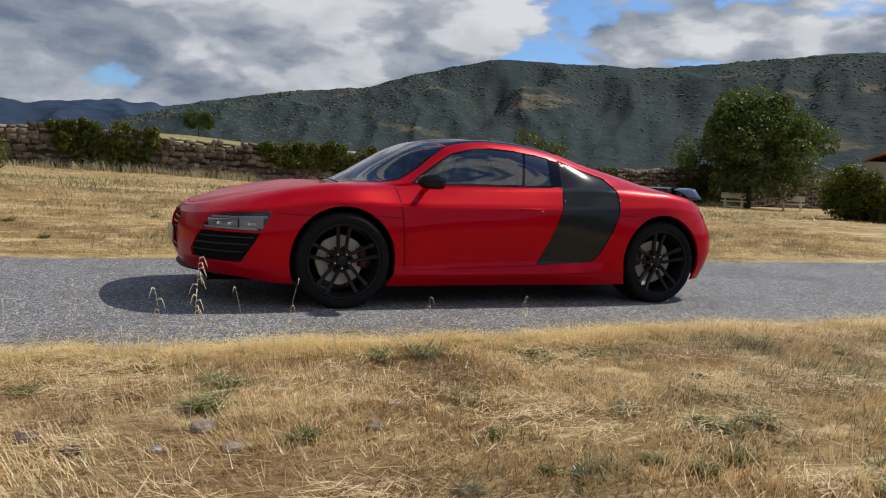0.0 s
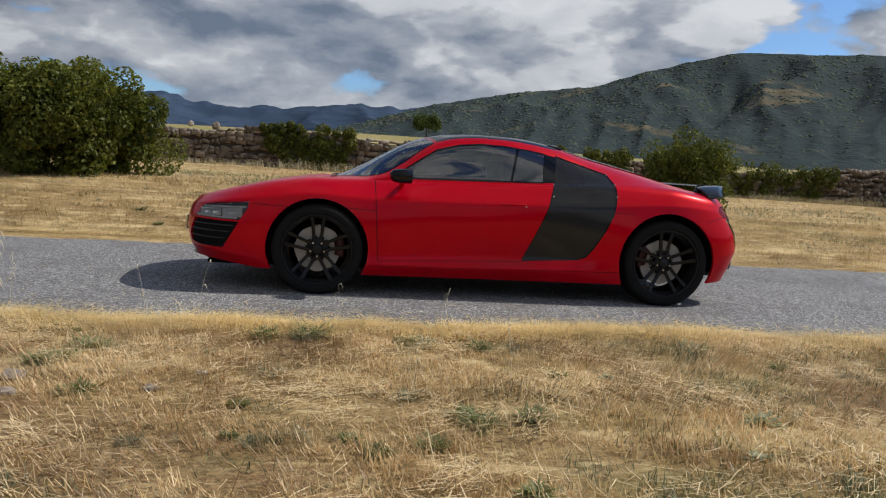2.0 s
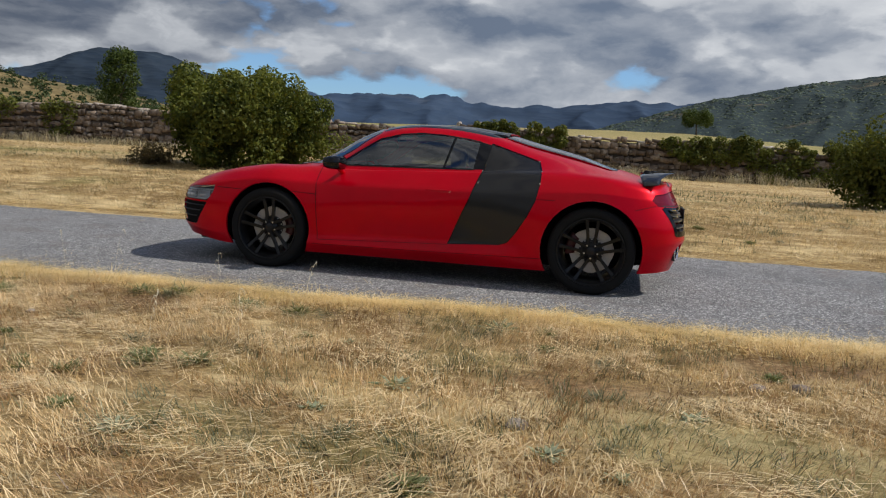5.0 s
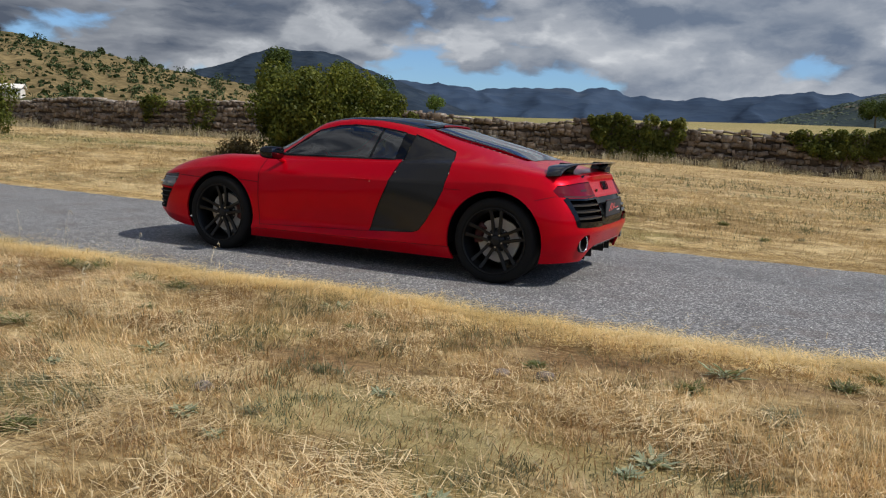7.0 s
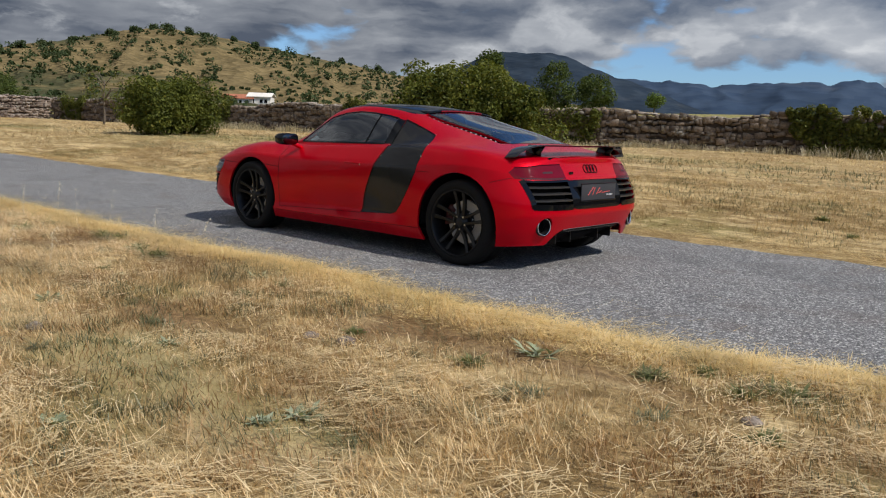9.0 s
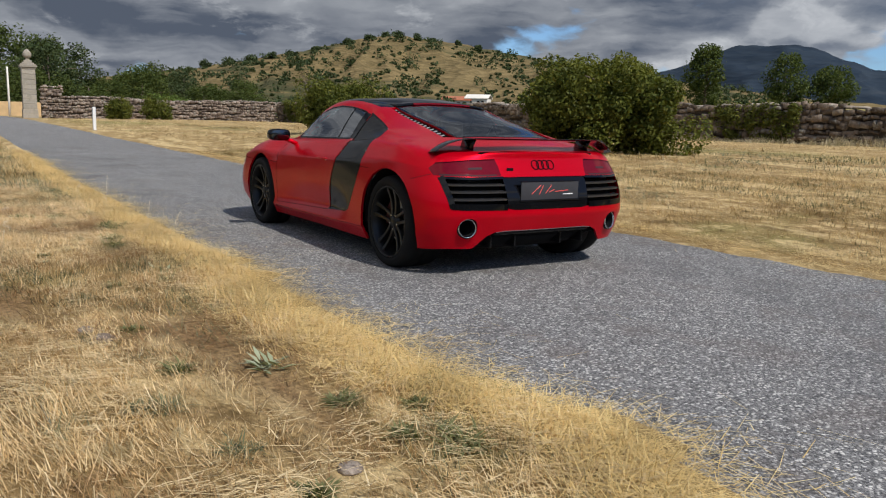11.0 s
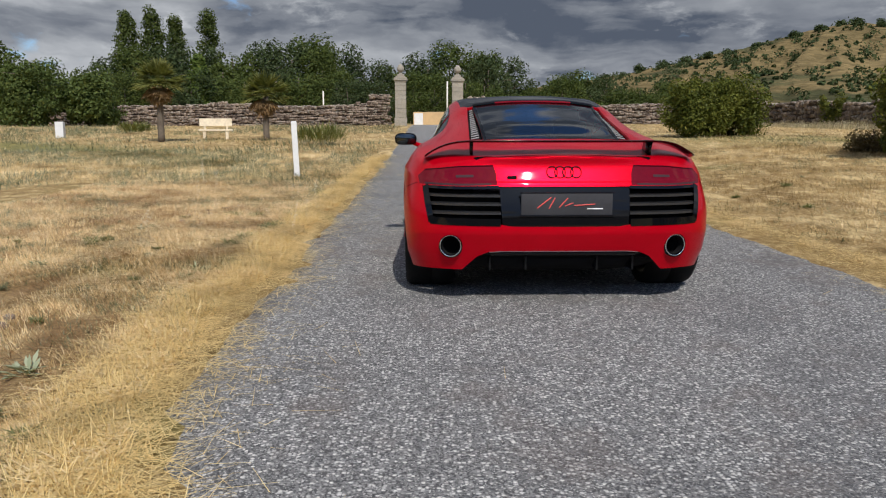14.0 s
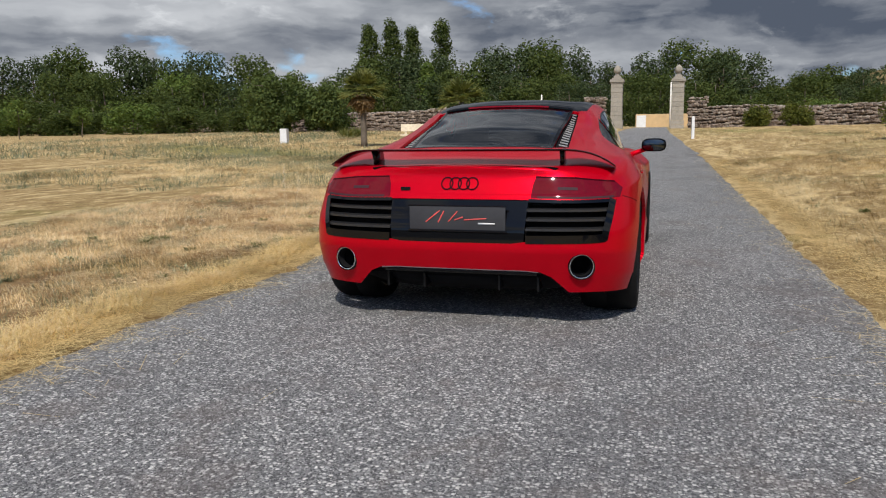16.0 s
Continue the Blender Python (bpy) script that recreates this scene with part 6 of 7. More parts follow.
# the wood beyond the gate: skyline as azimuth and elevation
WOOD_LINE = [(160, 2.6), (164.3, 3.1), (167.5, 4.4), (170.2, 3.2), (172.8, 5.0), (175.9, 5.45), (178.6, 4.7), (181.8, 4.8), (183.4, 4.5), (185.2, 5.7), (189.3, 5.7), (193.1, 5.4), (196, 5.1), (200, 4.8), (202.7, 3.8), (204.6, 4.9), (207.8, 4.7), (211.9, 5.6), (214.2, 5.2), (218.1, 5.8), (220.8, 5.0), (224.4, 4.6), (232, 4.8)]
wood_az = [p[0] for p in WOOD_LINE]
wood_el = [p[1] for p in WOOD_LINE]
protos = [
    tree_thing("wood_tree", pose(*polar(186.0, 118), .6), "dark green broadleaf tree in the wood", "tree", 51, 12.0, 4.6, 1.0, ROUND, LEAF_WOOD, 5600, .38, 64, 1.5, trunk_r=.25, group="trees of the wood"),
    tree_thing("wood_tree", pose(*polar(193.0, 112), .6), "dark green broadleaf tree in the wood", "tree", 52, 11.0, 4.2, .8, BUSHY, LEAF_WOOD, 5600, .38, 64, 1.45, trunk_r=.25, group="trees of the wood"),
    tree_thing("wood_tree", pose(*polar(173.5, 118), .6), "dark pine-like tree in the wood", "tree", 53, 12.5, 4.0, 1.45, TALL, LEAF_PINE, 5600, .38, 64, 1.45, trunk_r=.28, group="trees of the wood"),
    tree_thing("wood_tree", pose(*polar(213.0, 100), .6), "lighter green broadleaf tree in the wood", "tree", 54, 9.5, 4.4, .6, ROUND, LEAF_LIGHT, 5200, .38, 64, 1.4, trunk_r=.22, group="trees of the wood"),
]
rng_w = random.Random(77)
az = 160.5
while az < 232:
    for rank, (r, part_h) in enumerate(((124, 1.0), (96, .72), (78, .42))):
        if rank == 2 and 166 < az < 200:
            continue
        a = az + rng_w.uniform(-.5, .5) + rank * .8
        rr = r + rng_w.uniform(-5, 5)
        x, y = polar(a, rr)
        z = float(land(x, y)) - .15
        tall = (1.0 + math.tan(radians(np.interp(a, wood_az, wood_el))) * rr - z) * part_h * rng_w.uniform(1.0, 1.16)
        src = protos[rng_w.choice((0, 1, 0, 1, 2) if rank < 2 else (1, 3, 0))]
        base_h = {protos[0]: 12.0, protos[1]: 11.0, protos[2]: 12.5, protos[3]: 9.5}[src]
        t = copy_thing(src, pose(x, y, z, 0, 0, rng_w.uniform(0, 360)))
        k = tall / base_h
        t.scale = (max(.62, k) * rng_w.uniform(.9, 1.15), max(.62, k) * rng_w.uniform(.9, 1.15), k)
    az += 2.0
for proto, a in zip(protos, (186.0, 193.0, 173.5, 213.0)):
    x, y = polar(a, 116)
    k = (1.0 + math.tan(radians(np.interp(a, wood_az, wood_el))) * 116 - float(land(x, y))) / 12.0
    proto.matrix_world = pose(x, y, float(land(x, y)) - .1) @ Matrix.Diagonal((1, 1, k, 1))
for a, e, s in ((199.4, 7.61, 41), (197.8, 7.95, 42), (196.3, 7.40, 43), (194.1, 7.87, 44)):
    x, y = polar(a, 138)
    tall = 1.0 + math.tan(radians(e)) * 138 - float(land(x, y))
    tree_thing("poplar", ground_pose(x, y), "tall columnar poplar above the wood", "tree", s, tall, 2.3 if s != 43 else 1.6, 1.5, SPIRE, LEAF_WOOD, 9000, .34, 200, .95, trunk_r=.25, group="poplars")
tree_thing("cedar", ground_pose(*polar(194.5, 96)), "dark conical cedar behind the wall", "tree", 61, 8.6, 2.7, .8, CONE, LEAF_LIGHT, 3600, .34, 70, .7, trunk_r=.18)
for a, r, h, s in ((206.4, 66, 2.9, 71), (219.0, 62, 2.5, 72), (223.0, 60, 3.0, 73)):
    x, y = polar(a, r)
    tree_thing("sapling", ground_pose(x, y), "young light green tree on a thin stem", "tree", s, h, .8, 1.2, ROUND, LEAF_LIGHT, 900, .16, 22, .32, trunk_r=.05, group="saplings", limbs=4)
for x, y, h, sp, s in ((-55.0, 13.8, 1.95, 1.15, 81), (-54.8, 16.6, 1.95, 1.4, 82)):
    tree_thing("wall_shrub", ground_pose(x, y), "dense green shrub against the stone wall", "shrub", s, h, sp, .1, BUSHY, LEAF_BUSH, 5000, .13, 60, .32, trunk_r=.06, group="wall shrubs")
for x, y, h, sp, s in ((-53.6, -25.6, 5.9, 3.0, 86), (-55.0, -21.6, 5.3, 2.8, 87)):
    tree_thing("broadleaf_tree", ground_pose(x, y), "full green broadleaf tree before the low wall", "tree", s, h, sp, .4, BUSHY, LEAF_TREE, 9000, .24, 80, .75, trunk_r=.16)
# a thin bare tree by the corner of the walls
x, y = polar(154.8, 46)
tree_thing("thin_tree", ground_pose(x, y), "thin grey tree with few yellowing leaves", "tree", 91, 3.6, 1.3, 1.5, ROUND, LEAF_IVY, 420, .12, 30, .4, trunk_r=.07, limbs=12)


# ---------------------------------------------------------------- palms and yucca
def palm(x, y, tall, seed, label):
    rng = np.random.default_rng(seed)
    ob = thing("palm_tree", ground_pose(x, y), label, "palm", "palms by the bench")
    pts = [(0.03 * math.sin(4 * t), 0.02 * t, tall * t) for t in np.linspace(0, 1, 8)]
    part("trunk", tube_bm(pts, .14, 12, .9), BARK, ob)
    for dead in (False, True):
        co, quads = [], []
        for f in range(44 if not dead else 52):
            a = rng.random() * 2 * math.pi
            up = rng.uniform(-.25, 1.45) if not dead else rng.uniform(-1.50, -.45)
            ln = rng.uniform(.80, 1.05) * (1 if not dead else .72)
            d = np.array([math.cos(a) * math.cos(up), math.sin(a) * math.cos(up), math.sin(up)])
            hub = np.array([0, 0, tall + .02]) + d * ln * .5
            side = np.cross(d, [0, 0, 1.0])
            side /= np.linalg.norm(side) + 1e-9
            for q in range(13):
                g = radians(-75 + 150 * q / 12)
                e = d * math.cos(g) + side * math.sin(g)
                tip = hub + e * ln * rng.uniform(.62, .8) + np.array([0, 0, -.16 * rng.random() - (.1 if dead else 0)])
                w = np.cross(e, [0.2, 0.1, 1.0])
                w = w / (np.linalg.norm(w) + 1e-9) * .034
                mid = (hub + tip) / 2 + np.array([0, 0, .03])
                k = len(co)
                co += [hub, mid - w, tip, mid + w]
                quads.append((k, k + 1, k + 2, k + 3))
            stem = np.cross(d, side) * .012
            k = len(co)
            root = np.array([0, 0, tall - .1])
            co += [root - side * .014, root + side * .014, hub + side * .01, hub - side * .01]
            quads.append((k, k + 1, k + 2, k + 3))
        quick_mesh("dead_fronds" if dead else "fronds", np.array(co), np.array(quads), LEAF_DRY if dead else LEAF_PALM, ob)
    return ob


palm(-23.8, -5.72, 2.45, 3, "short fan palm with a skirt of dead fronds")
palm(-25.3, -1.68, 1.95, 5, "short fan palm with a skirt of dead fronds")


def yucca(x, y, spread, tall, seed, label):
    rng = np.random.default_rng(seed)
    ob = thing("yucca_clump", ground_pose(x, y), label, "plant", "yuccas")
    co, quads = [], []
    for f in range(420):
        a, q = rng.random() * 2 * math.pi, rng.random() ** .5
        base = np.array([math.cos(a) * q * spread * .7, math.sin(a) * q * spread * .7, .1 + .3 * rng.random() * tall])
        up = rng.uniform(.15, 1.3)
        b = a + rng.normal() * .8
        d = np.array([math.cos(b) * math.cos(up), math.sin(b) * math.cos(up), math.sin(up)])
        ln = tall * rng.uniform(.5, .8)
        w = np.cross(d, [0, 0, 1.0])
        w = w / (np.linalg.norm(w) + 1e-9) * .022
        k = len(co)
        co += [base, base + d * ln * .5 - w, base + d * ln + np.array([0, 0, -.08]), base + d * ln * .5 + w]
        quads.append((k, k + 1, k + 2, k + 3))
    quick_mesh("leaves", np.array(co), np.array(quads), LEAF_PALM, ob)


yucca(-21.2, 1.15, 1.25, 1.05, 7, "wide spiky yucca clump with dry tips")
yucca(-34.0, -10.5, 1.0, .9, 8, "spiky yucca clump before the wall")

# ---------------------------------------------------------------- climbers and shrubs on the walls
def climber(x0, x1, top, bottom, seed, count, label, leaf=LEAF_IVY, size=.11, thick=.28):
    rng = np.random.default_rng(seed)
    n = max(8, int((x1 - x0) * 20))
    xs = x0 + (x1 - x0) * rng.random(n)
    ys = wall_line(xs) - .10 - thick * .5 * rng.random(n)
    edge = np.minimum((xs - x0), (x1 - xs)) / max(.4, (x1 - x0) * .25)
    hang = top - (top - bottom) * rng.random(n) * np.clip(edge + .15 + .4 * rng.random(n), .1, 1)
    zs = land(xs, ys) + hang
    cs = np.stack([xs, ys, zs], -1)
    co, quads = leaf_cloud(rng, cs, .16 + .16 * rng.random(n), count, size)
    ob = quick_mesh("climber", co, quads, leaf)
    return tagged(ob, label, "climber", "climbers on the wall")


climber(-2.4, 1.35, 1.80, .15, 3, 16000, "green ivy hanging over the stone wall")
climber(5.4, 9.2, 1.72, .9, 4, 9000, "yellowing creeper along the wall top")
climber(8.5, 14.5, 1.85, .15, 5, 12000, "thick green creeper covering the stone wall")
climber(17, 27, 1.75, .15, 6, 14000, "thick green creeper covering the stone wall")
climber(-21.4, -20.0, 1.85, .4, 7, 1600, "thin creeper hanging down the stone wall")
climber(-24.3, -22.9, 1.85, .7, 8, 1400, "thin creeper hanging down the stone wall")
climber(-36.5, -34.5, 1.75, .3, 9, 2600, "thin creeper hanging down the stone wall")
climber(-56.5, -52.5, 1.75, .2, 10, 4500, "dark ivy at the corner of the walls")
climber(-13.5, -10.0, 1.5, .1, 12, 5000, "ivy and brambles on the stone wall")
climber(33, 41, 1.55, .1, 11, 12000, "dark creeper on the wall behind the tree")


# shrubs scattered over the dry hill, and scrub at the wooded hill's foot: too many to count
def scatter_scrub(name, az0, az1, r0, r1, count, seed, leaf, label, small, large, profile, per=46, size=.62, gaps=.36, heads=3):
    rng = np.random.default_rng(seed)
    a = az0 + (az1 - az0) * rng.random(count)
    s = rng.random(count) ** .8
    r = r0 + (r1 - r0) * s
    keep = fbm(a * .35, s * 5, 3, seed) > gaps
    a, s, r = a[keep], s[keep], r[keep]
    x, y = 5 + r * np.cos(np.radians(a)), 2 + r * np.sin(np.radians(a))
    z = profile(a, s, r)
    rad = small + (large - small) * rng.random(len(a)) ** 3
    cs, rs = [], []
    for k in range(len(a)):
        for j in range(heads):
            cs.append((x[k] + rng.normal() * rad[k] * .6, y[k] + rng.normal() * rad[k] * .6, z[k] + rad[k] * (.35 + .4 * rng.random())))
            rs.append(rad[k] * .8)
    co, quads = leaf_cloud(rng, np.array(cs), np.array(rs), len(cs) * per, size)
    ob = quick_mesh(name, co, quads, leaf)
    return tagged(ob, label, "shrubs", kind="stuff")


def on_dry_hill(a, s, r):
    return 1.0 + SLOPES["backdrop_dry_hill"](a, np.clip((r - 120) / 210, 0, 1))


scatter_scrub("hill_scrub", 124, 170, 150, 329, 1400, 5, LEAF_PINE, "dark shrubs dotting the dry hill", .3, 2.2, on_dry_hill, 16, .75)


def on_wooded_hill(a, s, r):
    return SLOPES["backdrop_wooded_hill"](a, np.clip((r - 600) / 1100, 0, 1)) - 1.0


def far_wood(name, az0, az1, count, seed, mat, label):
    """Crowns of a distant wood: uneven domes, five-sided, too many to count."""
    rng = np.random.default_rng(seed)
    a = az0 + (az1 - az0) * rng.random(count)
    s = rng.random(count) ** .7
    r = 650 + 1045 * s
    keep = fbm(a * .4, s * 6, 4, seed) + .12 * rng.random(count) > .44
    a, r = a[keep], r[keep]
    n = len(a)
    x, y = 5 + r * np.cos(np.radians(a)), 2 + r * np.sin(np.radians(a))
    z = on_wooded_hill(a, s[keep], r)
    rad = (1.8 + 3.0 * rng.random(n) ** 2) * (.7 + .5 * (r - 600) / 1100)
    rings = []
    for high, wide in ((-.3, 1.0), (.28, 1.0), (.60, .62), (.74, .05)):
        for k in range(5):
            t = 2 * math.pi * k / 5 + rng.random(n)
            q = rad * wide * (.75 + .5 * rng.random(n))
            rings.append(np.stack([x + q * np.cos(t), y + q * np.sin(t), z + rad * high * (.85 + .3 * rng.random(n))], -1))
    co = np.stack(rings, 1).reshape(-1, 3)
    one = np.array([(5 * j + k, 5 * j + (k + 1) % 5, 5 * j + 5 + (k + 1) % 5, 5 * j + 5 + k) for j in range(3) for k in range(5)])
    quads = (np.arange(n)[:, None, None] * 20 + one[None]).reshape(-1, 4)
    return tagged(quick_mesh(name, co, quads, mat, smooth=True), label, "woodland", kind="stuff")


# leaf colour paled and blued: haze and lit crown tops are painted in
far_wood("hill_wood", 28, 96, 20000, 15, leaf_material("hazed_oak_crown", (0.100, 0.132, 0.120), (0.165, 0.198, 0.145), 0.42, 0.95), "oaks covering the far hill, pale with painted haze")

# trees along the dry hill's crest
for k, (a, el, wide) in enumerate(((152.5, 6.05, 2.6), (151.4, 6.3, 1.8), (150.6, 6.5, 3.0), (149.1, 6.35, 2.2), (148.0, 6.0, 1.8), (146.1, 5.75, 1.4), (144.7, 5.75, 1.6), (138.6, 4.85, 1.3), (136.0, 4.45, 1.6), (154.0, 5.9, 2.4), (156.3, 5.2, 2.8), (158.0, 4.95, 3.0), (159.4, 4.8, 2.6), (160.8, 4.5, 2.8), (162.4, 4.25, 3.0), (164.0, 3.95, 2.8))):
    x, y = polar(a, 322)
    base = float(on_dry_hill(np.array(a), 0, np.array(322.0))) - .4
    tall = max(2.2, 1.0 + math.tan(radians(el)) * 322 - base)
    tree_thing("hilltop_tree", pose(x, y, base), "dark evergreen oak on the hill's crest", "tree", 200 + k, tall, wide, .3, BUSHY, LEAF_PINE, 900, .62, 26, .9, trunk_r=.18, group="trees on the dry hill", limbs=3)

# ---------------------------------------------------------------- grass, straw and weeds
def blades(name, x, y, length, width, lean, turn, mat, label, seed, z=None, droop=0.35, straight=False):
    """Thin blades standing on the ground at x, y: two quads each, or one where straight."""
    rng = np.random.default_rng(seed)
    n = len(x)
    base = np.stack([x, y, land(x, y) if z is None else z], -1)
    d = np.stack([np.cos(turn) * np.sin(lean), np.sin(turn) * np.sin(lean), np.cos(lean)], -1)
    side = np.stack([-np.sin(turn + rng.normal(size=n) * .6), np.cos(turn), np.zeros(n)], -1)
    side /= np.linalg.norm(side, axis=1, keepdims=True)
    L, W = length[:, None], width[:, None]
    mid = base + d * L * .55
    tip = base + d * L + np.stack([np.cos(turn) * length * droop * .5, np.sin(turn) * length * droop * .5, -length * droop * np.sin(lean) * .6], -1)
    tip[:, 2] = np.maximum(tip[:, 2], base[:, 2] + .004)
    co = np.stack([base - side * W * .5, base + side * W * .5, mid + side * W * .42, mid - side * W * .42, tip + side * W * .08, tip - side * W * .08], 1).reshape(-1, 3)
    if straight:
        co = np.stack([base - side * W * .5, base + side * W * .5, tip + side * W * .2, tip - side * W * .2], 1).reshape(-1, 3)
        return tagged(quick_mesh(name, co, np.arange(n * 4).reshape(-1, 4), mat), label, "grass", kind="stuff")
    k = np.arange(n)[:, None] * 6
    quads = np.concatenate([k + np.array([0, 1, 2, 3]), k + np.array([3, 2, 4, 5])], 0)
    ob = quick_mesh(name, co, quads, mat)
    return tagged(ob, label, "grass", kind="stuff")


def off_road(x, y, gap=0.0):
    a, b = road_edges(x)
    return (y < a + gap) | (y > b - gap)


def off_gap(x, y):
    """How far a point lies off the lane."""
    a, b = road_edges(x)
    return np.maximum(a - y, y - b)


def tufted(seed, count, x0, x1, y0, y1, per, spread):
    """Points in tufts over a rectangle."""
    rng = np.random.default_rng(seed)
    m = count // per
    cx, cy = x0 + (x1 - x0) * rng.random(m), y0 + (y1 - y0) * rng.random(m)
    x = np.repeat(cx, per) + rng.normal(size=m * per) * spread
    y = np.repeat(cy, per) + rng.normal(size=m * per) * spread
    tuft = np.repeat(rng.random(m), per)
    return x, y, tuft, rng


def lawn(name, seed, count, rect, per, spread, lengths, widths, mat, label, leans=(.15, .95), patch=None, gap=-.02, straight=True, lift=0.0):
    x, y, tuft, rng = tufted(seed, count, *rect, per, spread)
    keep = off_road(x, y, gap)
    if patch:
        keep &= patch(x, y, rng)
    x, y, tuft = x[keep], y[keep], tuft[keep]
    n = len(x)
    high = .55 + .9 * fbm(x * .8, y * .8, 3, 17)
    length = (lengths[0] + (lengths[1] - lengths[0]) * rng.random(n)) * (.6 + .6 * tuft) * high
    a, b = road_edges(x)
    edge = np.minimum(np.abs(y - a), np.abs(y - b))
    length = length * (.45 + .55 * ramp(edge, 0, .5))
    lean = leans[0] + (leans[1] - leans[0]) * rng.random(n)
    turn = rng.random(n) * 2 * math.pi + 0
    turn = np.where(rng.random(n) < .62, -1.9 + 1.2 * (fbm(x * .6, y * .6, 3, 23) - .5) * 4 + rng.normal(size=n) * .5, turn)
    width = widths[0] + (widths[1] - widths[0]) * rng.random(n)
    return blades(name, x, y, length, width, lean, turn, mat, label, seed + 1, z=land(x, y) + lift * rng.random(n), straight=straight)


STRAW_WEED = blade_material("grey_weed_stem", (0.22, 0.20, 0.10), (0.70, 0.60, 0.40), (0.45, 0.38, 0.20), (0.20, 0.21, 0.09))
row_at = lambda x, y: fbm(x * .2, y * 1.1, 4, 37)
green_at = lambda x, y: fbm(x * .55 + 7, y * .8, 4, 61)
bare_of_straw = lambda x, y, r: (brown_at(x, y) > .60 + .12 * r.random(len(x))) | ((small_green(x, y) > .55 + .10 * r.random(len(x))) & (r.random(len(x)) < .55))
mown = lambda x, y: fbm(x * 1.1, y * 1.1, 3, 29)
NEAR = (-4.5, 9.6, -.2, 4.3)
# straw near the camera's way: standing tufts, lying stalks, green patches
lawn("dry_grass", 1, 300000, NEAR, 10, .045, (.022, .075), (.0024, .0052), STRAW, "short dry golden stubble grass in uneven tufts", leans=(.1, 1.0), straight=True, patch=lambda x, y, r: (fbm(x * 1.3, y * 1.7, 4, 47) + r.random(len(x)) * .16 > .44) & ~bare_of_straw(x, y, r))
lawn("dry_grass", 2, 60000, NEAR, 26, .035, (.04, .12), (.0018, .0040), STRAW, "taller dry golden grass in tufts", leans=(.1, .8), patch=lambda x, y, r: (mown(x, y) + r.random(len(x)) * .3 > .66) & ~bare_of_straw(x, y, r))
lawn("dry_grass", 3, 110000, NEAR, 16, .040, (.04, .14), (.0024, .0054), STRAW_PALE, "cut pale straw lying on the ground", leans=(1.36, 1.56), lift=.06, patch=lambda x, y, r: (fbm(x * 1.7, y * 2.6, 4, 71) + r.random(len(x)) * .16 > .53) & ~bare_of_straw(x, y, r))
lawn("dry_grass", 5, 110000, NEAR, 34, .045, (.025, .075), (.002, .0048), STRAW_GREEN, "greenish grass between the dry tufts", patch=lambda x, y, r: small_green(x, y) + r.random(len(x)) * .10 > .575)
# patches of rust-brown dead grass
lawn("dry_grass", 6, 120000, NEAR, 30, .06, (.03, .085), (.002, .0046), STRAW_RUST, "rust-brown dead grass in patches", leans=(.5, 1.45), patch=lambda x, y, r: brown_at(x, y) + r.random(len(x)) * .12 > .65, lift=.03)
# yellow straw swept against the lane's two edges, some of it blown onto the lane
for seed, side in ((11, 0), (13, 1)):
    rng = np.random.default_rng(seed)
    n = 60000 if side == 0 else 22000
    x = -14 + 24 * rng.random(n)
    a, b = road_edges(x)
    spill = rng.normal(size=n) * (.09 + .12 * fbm(x * .9, x * 0 + 6.1, 3, 44)) + np.where(rng.random(n) < .16, rng.exponential(.16, n), 0) * fbm(x * 1.3, x * 0 + 2.2, 3, 19) * 2
    y = np.where(side == 0, a - .13 + spill, b + .13 - spill)
    blades("edge_straw", x, y, .04 + .15 * rng.random(n), .0018 + .0024 * rng.random(n), 1.25 + .32 * rng.random(n), rng.random(n) * 6.28, STRAW_GOLD, "yellow straw gathered along the lane's edge", seed, z=land(x, y) + .010 + .045 * rng.random(n) * ramp(off_gap(x, y), 0, .15), straight=True)
rng = np.random.default_rng(15)
n = 30000
x = -12 + 22 * rng.random(n)
a, b = road_edges(x)
tuft = fbm(x * 3.1, x * 0 + 5.0, 3, 57)
blades("edge_straw", x, a - .02 - .34 * rng.random(n), (.03 + .09 * rng.random(n)) * (.5 + tuft), .002 + .002 * rng.random(n), .3 + 1.0 * rng.random(n), rng.random(n) * 6.28, STRAW_GOLD, "short yellow grass along the lane's edge", 16, straight=True)
# meadow over the lane, coarser with distance
lawn("meadow_grass", 21, 150000, (-14, 14, 8.2, 14.5), 18, .07, (.03, .10), (.003, .007), STRAW_MEADOW, "dry meadow grass across the lane", leans=(.3, 1.3), straight=True)
lawn("meadow_grass", 29, 100000, (-20, 16, 8.3, 24), 12, .10, (.10, .25), (.004, .010), STRAW_PALE, "pale mown straw lying in rows across the lane", leans=(1.3, 1.55), patch=lambda x, y, r: row_at(x, y) + r.random(len(x)) * .22 > .63)
lawn("meadow_grass", 22, 36000, (-14, 14, 8.4, 15.0), 22, .12, (.03, .08), (.004, .008), STRAW_GREEN, "greenish grass across the lane", patch=lambda x, y, r: green_at(x, y) + r.random(len(x)) * .1 > .585)
lawn("meadow_grass", 23, 52000, (-40, 40, 14, 36), 14, .20, (.06, .16), (.010, .022), STRAW_MEADOW, "dry meadow grass below the wall", leans=(.6, 1.4), patch=lambda x, y, r: y < wall_line(x) - .1)
lawn("meadow_grass", 24, 42000, (-42, 34, 13.5, 26), 14, .30, (.04, .12), (.008, .016), STRAW_GREEN, "green strips in the meadow", patch=lambda x, y, r: np.exp(-((y - 17 - .12 * x) / 3.2) ** 2) * fbm(x * .15, y * .3, 3, 41) + r.random(len(x)) * .1 > .28)
